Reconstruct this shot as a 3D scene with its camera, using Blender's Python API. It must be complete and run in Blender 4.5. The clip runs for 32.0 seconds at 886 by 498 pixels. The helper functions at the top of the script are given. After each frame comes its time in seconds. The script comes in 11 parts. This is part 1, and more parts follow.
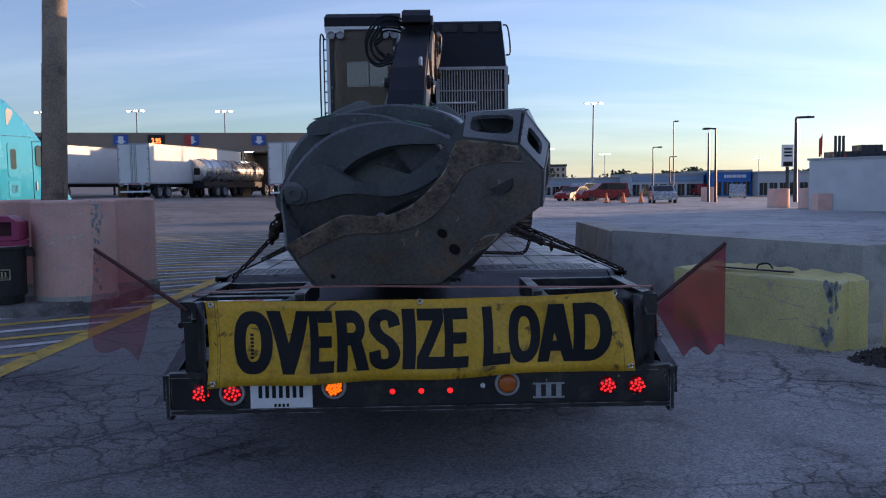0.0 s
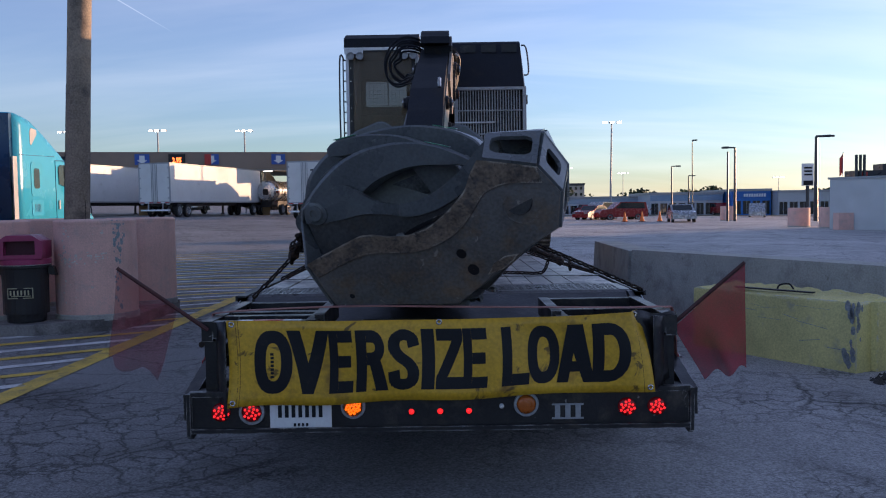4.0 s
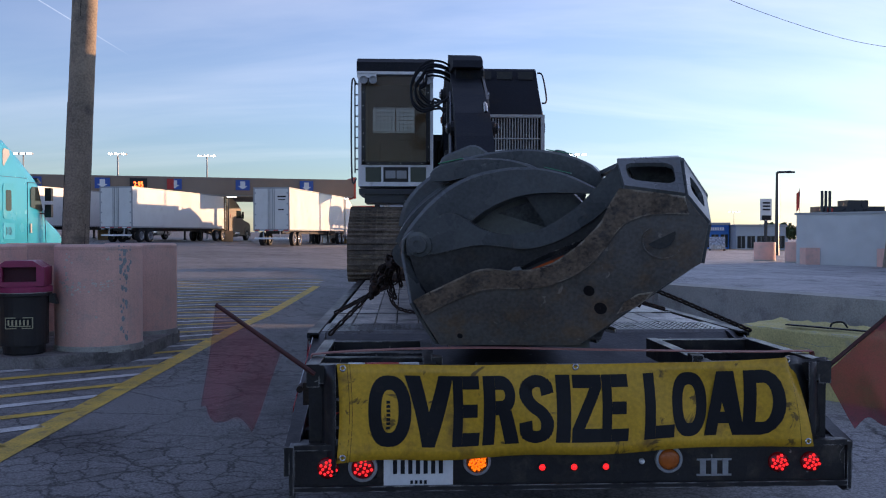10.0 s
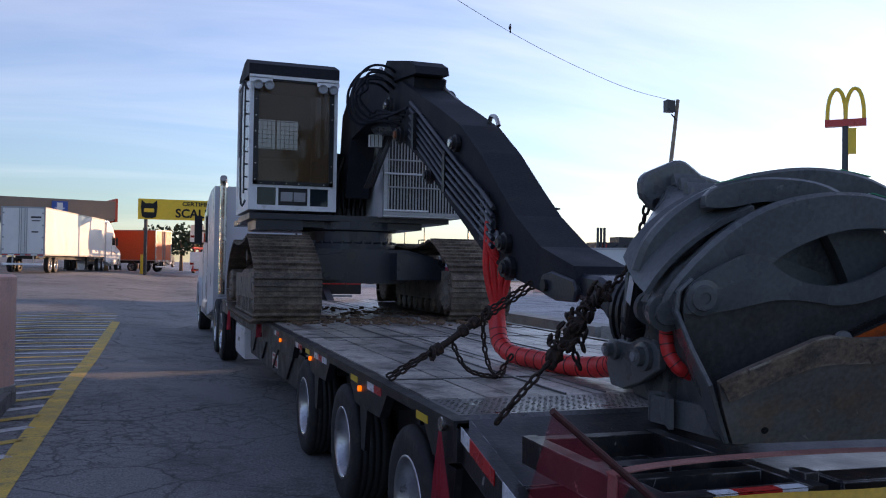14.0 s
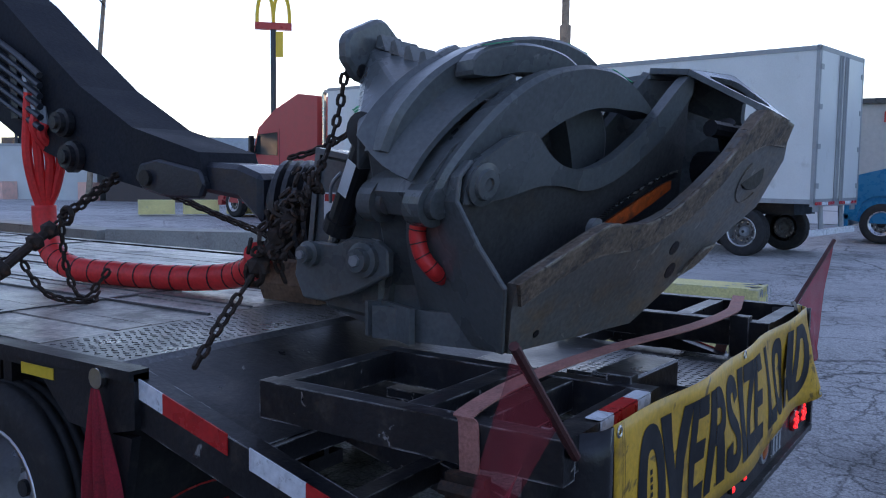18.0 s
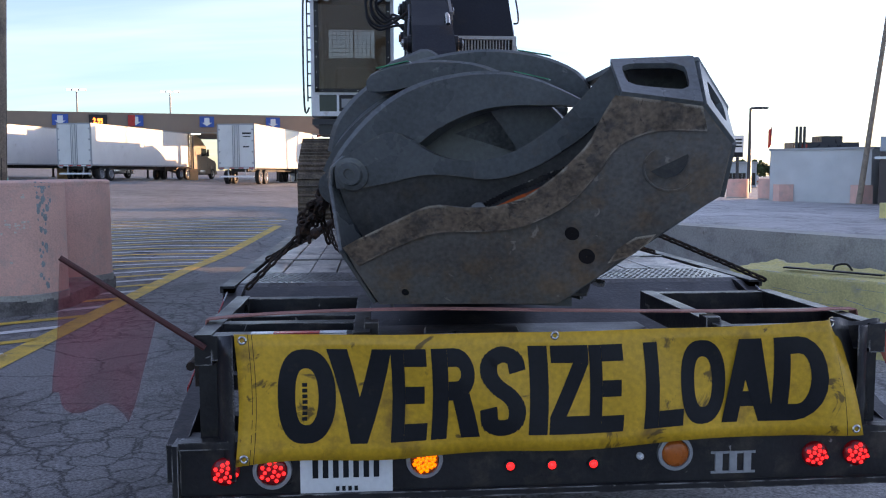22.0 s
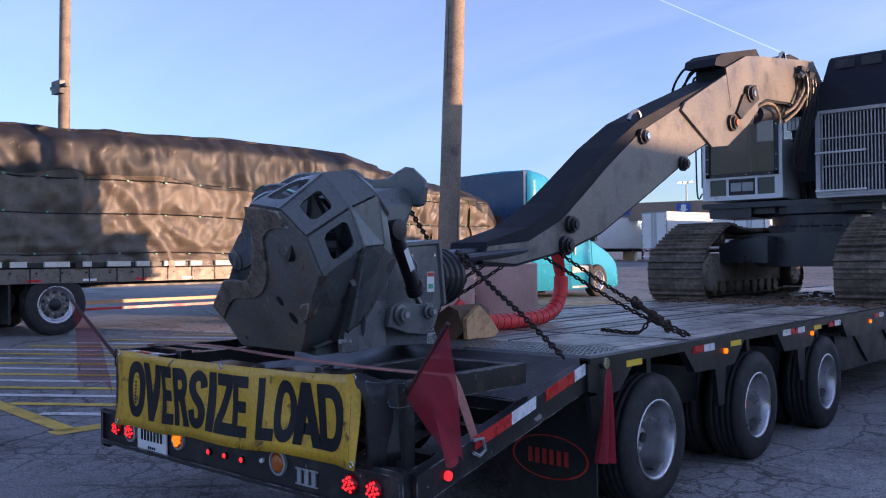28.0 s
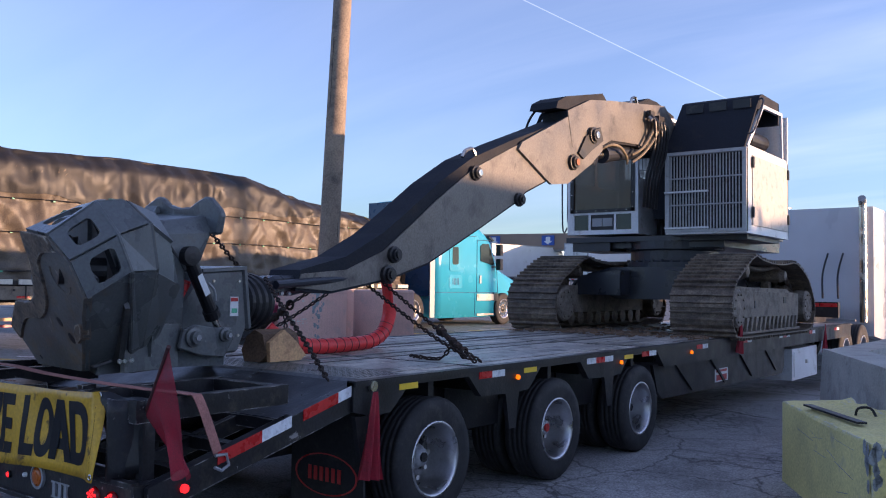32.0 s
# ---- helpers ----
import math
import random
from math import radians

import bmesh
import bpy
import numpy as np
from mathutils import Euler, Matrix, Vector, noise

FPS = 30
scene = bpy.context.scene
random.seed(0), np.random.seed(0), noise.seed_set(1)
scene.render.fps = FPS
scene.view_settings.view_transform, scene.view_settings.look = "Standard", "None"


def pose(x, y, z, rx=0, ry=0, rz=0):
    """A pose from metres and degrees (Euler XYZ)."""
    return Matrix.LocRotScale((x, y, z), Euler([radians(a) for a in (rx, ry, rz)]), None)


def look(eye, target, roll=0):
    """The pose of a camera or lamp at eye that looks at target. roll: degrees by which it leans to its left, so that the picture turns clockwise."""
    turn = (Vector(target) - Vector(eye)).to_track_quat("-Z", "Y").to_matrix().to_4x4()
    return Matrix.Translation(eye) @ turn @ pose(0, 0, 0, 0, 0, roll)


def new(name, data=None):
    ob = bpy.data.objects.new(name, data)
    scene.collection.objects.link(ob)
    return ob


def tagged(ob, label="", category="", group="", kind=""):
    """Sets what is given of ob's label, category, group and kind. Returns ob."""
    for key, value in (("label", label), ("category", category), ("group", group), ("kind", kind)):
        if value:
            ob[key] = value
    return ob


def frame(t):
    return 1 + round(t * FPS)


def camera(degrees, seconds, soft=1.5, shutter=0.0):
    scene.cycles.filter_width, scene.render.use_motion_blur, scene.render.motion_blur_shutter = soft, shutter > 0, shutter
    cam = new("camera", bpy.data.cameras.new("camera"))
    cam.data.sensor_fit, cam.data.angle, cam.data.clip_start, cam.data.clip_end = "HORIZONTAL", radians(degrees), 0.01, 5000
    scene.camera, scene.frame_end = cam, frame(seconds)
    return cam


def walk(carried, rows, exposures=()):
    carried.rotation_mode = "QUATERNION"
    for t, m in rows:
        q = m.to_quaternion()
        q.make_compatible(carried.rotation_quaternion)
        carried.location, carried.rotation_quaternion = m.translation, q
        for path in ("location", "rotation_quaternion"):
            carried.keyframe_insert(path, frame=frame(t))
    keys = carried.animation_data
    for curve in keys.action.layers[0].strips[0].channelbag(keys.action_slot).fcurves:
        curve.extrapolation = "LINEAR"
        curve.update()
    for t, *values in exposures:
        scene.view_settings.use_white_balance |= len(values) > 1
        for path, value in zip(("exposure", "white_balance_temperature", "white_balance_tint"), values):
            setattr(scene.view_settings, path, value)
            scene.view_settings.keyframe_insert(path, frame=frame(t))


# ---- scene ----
cam = camera(54.5, 32.0, soft=1.1)
EXPOSURES = [(0.0, 1.08, 6100, 18), (9.0, 1.15, 6200, 18), (11.0, 1.25, 6400, 18), (13.0, 1.3, 6500, 18), (14.0, 1.25, 6500, 18), (15.0, 0.92, 6900, 16), (15.5, 0.92, 6900, 16), (17.5, 1.6, 6200, 14), (19.0, 2.2, 6500, 14), (20.0, 2.75, 7000, 14), (21.0, 2.55, 6900, 14), (22.0, 1.95, 6900, 16), (23.0, 1.25, 6500, 18), (24.0, 1.38, 6800, 20), (25.0, 1.75, 6850, 20), (28.0, 1.55, 5850, 22), (30.0, 1.97, 6050, 26), (31.0, 2.02, 6100, 26), (32.0, 1.5, 5950, 20)]
PATH = [
    (0, (0.048, -4.192, 1.612), (0.081, -2.198, 1.467), -0.9),
    (0.5, (0.047, -4.191, 1.611), (0.072, -2.197, 1.461), -0.6),
    (1, (0.047, -4.196, 1.612), (0.07, -2.202, 1.462), -0.6),
    (1.5, (0.048, -4.202, 1.621), (0.073, -2.207, 1.488), -0.6),
    (2, (0.049, -4.197, 1.622), (0.07, -2.201, 1.508), -0.7),
    (2.5, (0.049, -4.208, 1.621), (0.069, -2.211, 1.52), -0.8),
    (3, (0.045, -4.209, 1.621), (0.066, -2.211, 1.526), -0.7),
    (3.5, (0.044, -4.209, 1.621), (0.052, -2.211, 1.523), -0.7),
    (5.5, (0.023, -4.194, 1.619), (-0.029, -2.198, 1.516), -0.8),
    (6, (0.02, -4.201, 1.621), (-0.045, -2.205, 1.519), -0.4),
    (6.5, (0.021, -4.196, 1.618), (-0.045, -2.201, 1.507), -0.5),
    (7, (0.024, -4.194, 1.616), (-0.039, -2.199, 1.495), -0.4),
    (7.5, (0.001, -4.181, 1.619), (-0.072, -2.186, 1.5), 0.2),
    (8, (-0.08, -4.157, 1.617), (-0.178, -2.162, 1.508), 1.3),
    (8.5, (-0.239, -4.126, 1.637), (-0.341, -2.131, 1.529), 1.3),
    (9, (-0.397, -4.082, 1.629), (-0.488, -2.087, 1.513), 1.3),
    (9.5, (-0.528, -3.943, 1.623), (-0.524, -1.944, 1.545), 0.6),
    (10, (-0.746, -3.768, 1.635), (-0.653, -1.77, 1.601), 0.0),
    (10.5, (-1.062, -3.65, 1.656), (-0.89, -1.658, 1.63), 0.4),
    (11, (-1.285, -3.423, 1.615), (-1.077, -1.434, 1.58), -0.8),
    (11.5, (-1.491, -3.197, 1.632), (-1.259, -1.211, 1.606), -0.6),
    (12, (-1.736, -3.015, 1.639), (-1.412, -1.041, 1.624), 0.9),
    (12.5, (-1.916, -2.767, 1.632), (-1.51, -0.809, 1.61), 0.3),
    (13, (-2.049, -2.429, 1.644), (-1.605, -0.479, 1.627), -0.9),
    (13.5, (-2.253, -2.193, 1.651), (-1.701, -0.271, 1.653), 1.0),
    (14, (-2.456, -2.006, 1.683), (-1.811, -0.113, 1.721), 0.9),
    (14.5, (-2.539, -1.715, 1.679), (-1.812, 0.147, 1.759), -0.2),
    (15, (-2.573, -1.468, 1.673), (-1.558, 0.253, 1.756), 0.3),
    (15.5, (-2.686, -1.212, 1.654), (-1.359, 0.283, 1.698), 2.0),
    (17.5, (-2.838, -0.667, 1.62), (-1.076, 0.265, 1.449), 1.8),
    (18, (-2.744, -0.768, 1.618), (-1.087, 0.338, 1.441), 0.7),
    (18.5, (-2.561, -0.923, 1.59), (-1.14, 0.474, 1.421), 0.5),
    (19, (-2.454, -1.166, 1.567), (-1.233, 0.41, 1.399), 1.0),
    (19.5, (-2.238, -1.434, 1.571), (-1.265, 0.305, 1.398), 1.9),
    (20, (-1.972, -1.771, 1.566), (-1.254, 0.087, 1.385), 2.0),
    (20.5, (-1.712, -2.081, 1.543), (-1.216, -0.153, 1.356), 1.7),
    (21, (-1.27, -2.328, 1.548), (-0.924, -0.367, 1.375), -0.2),
    (21.5, (-0.937, -2.68, 1.575), (-0.638, -0.71, 1.4), -0.2),
    (22, (-0.58, -2.81, 1.59), (-0.423, -0.825, 1.413), -0.15),
    (22.5, (-0.17, -2.89, 1.562), (-0.217, -0.893, 1.449), -0.2),
    (23, (0.223, -3.008, 1.532), (0.083, -1.015, 1.427), -0.55),
    (23.5, (0.61, -2.952, 1.513), (0.368, -0.972, 1.381), -0.2),
    (24, (1.005, -2.902, 1.537), (0.629, -0.943, 1.387), -0.1),
    (24.5, (1.378, -2.914, 1.565), (0.868, -0.986, 1.424), -0.3),
    (25, (1.775, -2.83, 1.558), (1.083, -0.955, 1.489), 0.2),
    (25.5, (2.156, -2.804, 1.556), (1.309, -0.993, 1.564), 0.2),
    (27.5, (3.352, -2.61, 1.593), (2.107, -1.045, 1.651), -1.1),
    (28, (3.628, -2.51, 1.57), (2.3, -1.015, 1.596), -0.6),
    (28.5, (3.852, -2.442, 1.549), (2.446, -1.02, 1.539), -0.3),
    (29, (4.093, -2.523, 1.537), (2.681, -1.108, 1.492), -1.0),
    (29.5, (4.282, -2.523, 1.543), (2.863, -1.117, 1.457), -1.1),
    (30, (4.441, -2.462, 1.525), (2.993, -1.087, 1.394), -0.3),
    (30.5, (4.504, -2.438, 1.526), (3.033, -1.09, 1.384), -0.8),
    (31, (4.566, -2.385, 1.54), (3.137, -0.987, 1.478), -1.2),
    (31.5, (4.569, -2.309, 1.594), (3.26, -0.798, 1.66), -0.2),
    (32, (4.492, -2.205, 1.586), (3.28, -0.616, 1.672), 0.7),
]
walk(cam, [(t, look(eye, target, roll)) for t, eye, target, roll in PATH], EXPOSURES)

# ---- light ----
SUN_AZ, SUN_EL = 62.0, 4.7          # degrees clockwise from +y, and above the horizon
sun_to = Vector((math.sin(radians(SUN_AZ)) * math.cos(radians(SUN_EL)), math.cos(radians(SUN_AZ)) * math.cos(radians(SUN_EL)), math.sin(radians(SUN_EL))))
sun = new("sun", bpy.data.lights.new("sun", "SUN"))
sun.data.energy, sun.data.angle, sun.data.color = 3.2, radians(0.6), (1.0, 0.62, 0.34)
sun.matrix_world = look(sun_to * 80, (0, 0, 0))

world = bpy.data.worlds.new("dusk_sky")
scene.world = world
world.use_nodes = True
wn, wl = world.node_tree.nodes, world.node_tree.links
wn.clear()
w_out, w_bg = wn.new("ShaderNodeOutputWorld"), wn.new("ShaderNodeBackground")
w_sky = wn.new("ShaderNodeTexSky")
w_sky.sky_type, w_sky.sun_disc = "NISHITA", False
w_sky.sun_elevation, w_sky.sun_rotation = radians(SUN_EL), radians(SUN_AZ)
w_sky.air_density, w_sky.dust_density, w_sky.ozone_density = 1.0, 0.35, 4.0
w_bg.inputs["Strength"].default_value = 0.17
# high thin cloud: streaks stretched along one bearing, thicker towards the horizon
w_co = wn.new("ShaderNodeTexCoord")
w_sep = wn.new("ShaderNodeSeparateXYZ")
w_add = wn.new("ShaderNodeMath"); w_add.operation = "ADD"; w_add.inputs[1].default_value = 0.22
w_dx = wn.new("ShaderNodeMath"); w_dx.operation = "DIVIDE"
w_dy = wn.new("ShaderNodeMath"); w_dy.operation = "DIVIDE"
w_comb = wn.new("ShaderNodeCombineXYZ")
w_map = wn.new("ShaderNodeMapping")
w_map.inputs["Rotation"].default_value = (0, 0, radians(-14))
w_map.inputs["Scale"].default_value = (0.4, 1.7, 1.0)
w_n1 = wn.new("ShaderNodeTexNoise")
w_n1.inputs["Scale"].default_value, w_n1.inputs["Detail"].default_value, w_n1.inputs["Roughness"].default_value, w_n1.inputs["Distortion"].default_value = 1.3, 6, 0.55, 0.5
w_ramp = wn.new("ShaderNodeValToRGB")
w_ramp.color_ramp.elements[0].position, w_ramp.color_ramp.elements[1].position = 0.4, 0.8
w_mul = wn.new("ShaderNodeMath"); w_mul.operation = "MULTIPLY"; w_mul.inputs[1].default_value = 0.5
w_mix = wn.new("ShaderNodeMix"); w_mix.data_type = "RGBA"
w_sc = wn.new("ShaderNodeMix"); w_sc.data_type = "RGBA"; w_sc.inputs["Factor"].default_value = 0.5
w_sc.inputs["B"].default_value = (5.2, 4.9, 4.5, 1)
wl.new(w_co.outputs["Generated"], w_sep.inputs[0])
wl.new(w_sep.outputs["Z"], w_add.inputs[0])
wl.new(w_sep.outputs["X"], w_dx.inputs[0]); wl.new(w_add.outputs[0], w_dx.inputs[1])
wl.new(w_sep.outputs["Y"], w_dy.inputs[0]); wl.new(w_add.outputs[0], w_dy.inputs[1])
wl.new(w_dx.outputs[0], w_comb.inputs["X"]); wl.new(w_dy.outputs[0], w_comb.inputs["Y"])
wl.new(w_comb.outputs[0], w_map.inputs["Vector"]); wl.new(w_map.outputs[0], w_n1.inputs["Vector"])
wl.new(w_n1.outputs["Fac"], w_ramp.inputs[0]); wl.new(w_ramp.outputs[0], w_mul.inputs[0])
# the veil is thick on the sun's side and thin away from it
w_tow = wn.new("ShaderNodeVectorMath"); w_tow.operation = "DOT_PRODUCT"
w_tow.inputs[1].default_value = (sun_to.x, sun_to.y, 0.0)
wl.new(w_co.outputs["Generated"], w_tow.inputs[0])
w_veil = wn.new("ShaderNodeMapRange")
for w_k, w_v in zip(("From Min", "From Max", "To Min", "To Max"), (-0.35, 0.75, 0.07, 0.46)):
    w_veil.inputs[w_k].default_value = w_v
wl.new(w_tow.outputs["Value"], w_veil.inputs["Value"]); wl.new(w_veil.outputs[0], w_mul.inputs[1])
wl.new(w_sky.outputs[0], w_sc.inputs["A"])
wl.new(w_mul.outputs[0], w_mix.inputs["Factor"]); wl.new(w_sky.outputs[0], w_mix.inputs["A"]); wl.new(w_sc.outputs["Result"], w_mix.inputs["B"])
# thin haze takes some colour out of the blue
w_hs = wn.new("ShaderNodeHueSaturation")
w_hs.inputs["Saturation"].default_value, w_hs.inputs["Hue"].default_value = 0.72, 0.51
# one vapour trail high in the north-west
def w_node(kind, op, a, b=None):
    t = wn.new(kind)
    t.operation = op
    wl.new(a, t.inputs[0])
    if b is not None:
        t.inputs[1].default_value = b
    return t


w_d1 = w_node("ShaderNodeVectorMath", "DOT_PRODUCT", w_co.outputs["Generated"], (-0.5209, 0.0097, -0.8535))
w_d2 = w_node("ShaderNodeVectorMath", "DOT_PRODUCT", w_co.outputs["Generated"], (-0.455, 0.838, 0.300))
w_off = w_node("ShaderNodeMath", "SUBTRACT", w_d1.outputs["Value"], -0.002)
w_abs = w_node("ShaderNodeMath", "ABSOLUTE", w_off.outputs[0])
w_line = wn.new("ShaderNodeMapRange")
for w_k, w_v in zip(("From Min", "From Max", "To Min", "To Max"), (0.0001, 0.0008, 0.085, 0.0)):
    w_line.inputs[w_k].default_value = w_v
wl.new(w_abs.outputs[0], w_line.inputs["Value"])
w_end = wn.new("ShaderNodeMapRange")
for w_k, w_v in zip(("From Min", "From Max"), (0.975, 0.985)):
    w_end.inputs[w_k].default_value = w_v
wl.new(w_d2.outputs["Value"], w_end.inputs["Value"])
w_tr = wn.new("ShaderNodeMath"); w_tr.operation = "MULTIPLY"
wl.new(w_line.outputs[0], w_tr.inputs[0]); wl.new(w_end.outputs[0], w_tr.inputs[1])
w_mix2 = wn.new("ShaderNodeMix"); w_mix2.data_type = "RGBA"
w_mix2.inputs["B"].default_value = (9.0, 9.0, 9.0, 1)
wl.new(w_tr.outputs[0], w_mix2.inputs["Factor"]); wl.new(w_mix.outputs["Result"], w_mix2.inputs["A"])
wl.new(w_mix2.outputs["Result"], w_hs.inputs["Color"])
wl.new(w_hs.outputs[0], w_bg.inputs["Color"]); wl.new(w_bg.outputs[0], w_out.inputs[0])


# ---- materials ----
def mat(name, color, rough=0.6, metal=0.0, grain=0.12, scale=6.0, fine=60.0, bump=0.15, dirt=None, dirt_at=0.62, emit=0.0, alpha=1.0, each=0.0, spec=0.5, wear=None, wear_r=0.006, chips=None, chips_at=0.7, chips_scale=20.0):
    """A surface with variation at two scales: broad stains and fine grain; dirt is a second colour that shows in patches; wear is bare metal on rubbed edges; chips are small scattered specks and scratches."""
    m = bpy.data.materials.new(name)
    m.use_nodes = True
    n, l = m.node_tree.nodes, m.node_tree.links
    b = n["Principled BSDF"]
    b.inputs["Roughness"].default_value, b.inputs["Metallic"].default_value = rough, metal
    b.inputs["Specular IOR Level"].default_value = spec
    co = n.new("ShaderNodeTexCoord")
    n1 = n.new("ShaderNodeTexNoise"); n1.inputs["Scale"].default_value, n1.inputs["Detail"].default_value = scale, 5
    n2 = n.new("ShaderNodeTexNoise"); n2.inputs["Scale"].default_value, n2.inputs["Detail"].default_value = fine, 3
    l.new(co.outputs["Object"], n1.inputs["Vector"]); l.new(co.outputs["Object"], n2.inputs["Vector"])
    mixf = n.new("ShaderNodeMath"); mixf.operation = "ADD"
    l.new(n1.outputs["Fac"], mixf.inputs[0]); l.new(n2.outputs["Fac"], mixf.inputs[1])
    ramp = n.new("ShaderNodeMapRange")
    ramp.inputs["From Min"].default_value, ramp.inputs["From Max"].default_value = 0.6, 1.4
    ramp.inputs["To Min"].default_value, ramp.inputs["To Max"].default_value = 1 - grain * 2, 1 + grain * 2
    l.new(mixf.outputs[0], ramp.inputs["Value"])
    val = ramp.outputs[0]
    if each:
        oi = n.new("ShaderNodeObjectInfo")
        er = n.new("ShaderNodeMapRange")
        er.inputs["To Min"].default_value, er.inputs["To Max"].default_value = 1 - each, 1 + each
        l.new(oi.outputs["Random"], er.inputs["Value"])
        em = n.new("ShaderNodeMath"); em.operation = "MULTIPLY"
        l.new(val, em.inputs[0]); l.new(er.outputs[0], em.inputs[1])
        val = em.outputs[0]
    hs = n.new("ShaderNodeHueSaturation")
    l.new(val, hs.inputs["Value"])
    if dirt:
        mx = n.new("ShaderNodeMix"); mx.data_type = "RGBA"
        n3 = n.new("ShaderNodeTexNoise"); n3.inputs["Scale"].default_value, n3.inputs["Detail"].default_value, n3.inputs["Roughness"].default_value = scale * 1.7, 8, 0.65
        l.new(co.outputs["Object"], n3.inputs["Vector"])
        r3 = n.new("ShaderNodeMapRange"); r3.inputs["From Min"].default_value, r3.inputs["From Max"].default_value = dirt_at - 0.06, dirt_at + 0.1
        l.new(n3.outputs["Fac"], r3.inputs["Value"])
        l.new(r3.outputs[0], mx.inputs["Factor"])
        mx.inputs["A"].default_value, mx.inputs["B"].default_value = (*color, 1), (*dirt, 1)
        l.new(mx.outputs["Result"], hs.inputs["Color"])
    else:
        hs.inputs["Color"].default_value = (*color, 1)
    colour = hs.outputs[0]
    if wear:
        bv = n.new("ShaderNodeBevel"); bv.samples = 4; bv.inputs["Radius"].default_value = wear_r
        ge = n.new("ShaderNodeNewGeometry")
        dt = n.new("ShaderNodeVectorMath"); dt.operation = "DOT_PRODUCT"
        l.new(bv.outputs[0], dt.inputs[0]); l.new(ge.outputs["Normal"], dt.inputs[1])
        n4 = n.new("ShaderNodeTexNoise"); n4.inputs["Scale"].default_value, n4.inputs["Detail"].default_value = 11.0, 6
        l.new(co.outputs["Object"], n4.inputs["Vector"])
        e1 = n.new("ShaderNodeMapRange"); e1.inputs["From Min"].default_value, e1.inputs["From Max"].default_value = 0.99, 0.93
        l.new(dt.outputs["Value"], e1.inputs["Value"])
        e2 = n.new("ShaderNodeMapRange"); e2.inputs["From Min"].default_value, e2.inputs["From Max"].default_value = 0.45, 0.6
        l.new(n4.outputs["Fac"], e2.inputs["Value"])
        em2 = n.new("ShaderNodeMath"); em2.operation = "MULTIPLY"
        l.new(e1.outputs[0], em2.inputs[0]); l.new(e2.outputs[0], em2.inputs[1])
        wm = n.new("ShaderNodeMix"); wm.data_type = "RGBA"; wm.inputs["B"].default_value = (*wear, 1)
        l.new(em2.outputs[0], wm.inputs["Factor"]); l.new(colour, wm.inputs["A"])
        colour = wm.outputs["Result"]
    if chips:
        n5 = n.new("ShaderNodeTexNoise"); n5.inputs["Scale"].default_value, n5.inputs["Detail"].default_value, n5.inputs["Roughness"].default_value = chips_scale, 6, 0.6
        n5.inputs["Distortion"].default_value = 0.8
        l.new(co.outputs["Object"], n5.inputs["Vector"])
        r5 = n.new("ShaderNodeMapRange"); r5.inputs["From Min"].default_value, r5.inputs["From Max"].default_value = chips_at, chips_at + 0.04
        r5.inputs["To Max"].default_value = 0.85
        l.new(n5.outputs["Fac"], r5.inputs["Value"])
        cm = n.new("ShaderNodeMix"); cm.data_type = "RGBA"; cm.inputs["B"].default_value = (*chips, 1)
        l.new(r5.outputs[0], cm.inputs["Factor"]); l.new(colour, cm.inputs["A"])
        colour = cm.outputs["Result"]
    l.new(colour, b.inputs["Base Color"])
    rr = n.new("ShaderNodeMapRange")
    rr.inputs["From Min"].default_value, rr.inputs["From Max"].default_value = 0.3, 0.7
    rr.inputs["To Min"].default_value, rr.inputs["To Max"].default_value = max(0.02, rough - 0.12), min(1, rough + 0.12)
    l.new(n1.outputs["Fac"], rr.inputs["Value"]); l.new(rr.outputs[0], b.inputs["Roughness"])
    if bump:
        bp = n.new("ShaderNodeBump"); bp.inputs["Strength"].default_value, bp.inputs["Distance"].default_value = bump, 0.01
        l.new(mixf.outputs[0], bp.inputs["Height"]); l.new(bp.outputs[0], b.inputs["Normal"])
    if emit:
        b.inputs["Emission Color"].default_value, b.inputs["Emission Strength"].default_value = (*color, 1), emit
    if alpha < 1:
        b.inputs["Alpha"].default_value = alpha
    return m


def glass(name, color, rough=0.03, alpha=0.45):
    m = bpy.data.materials.new(name)
    m.use_nodes = True
    b = m.node_tree.nodes["Principled BSDF"]
    b.inputs["Base Color"].default_value, b.inputs["Roughness"].default_value, b.inputs["Alpha"].default_value = (*color, 1), rough, alpha
    b.inputs["Specular IOR Level"].default_value = 0.4
    return m


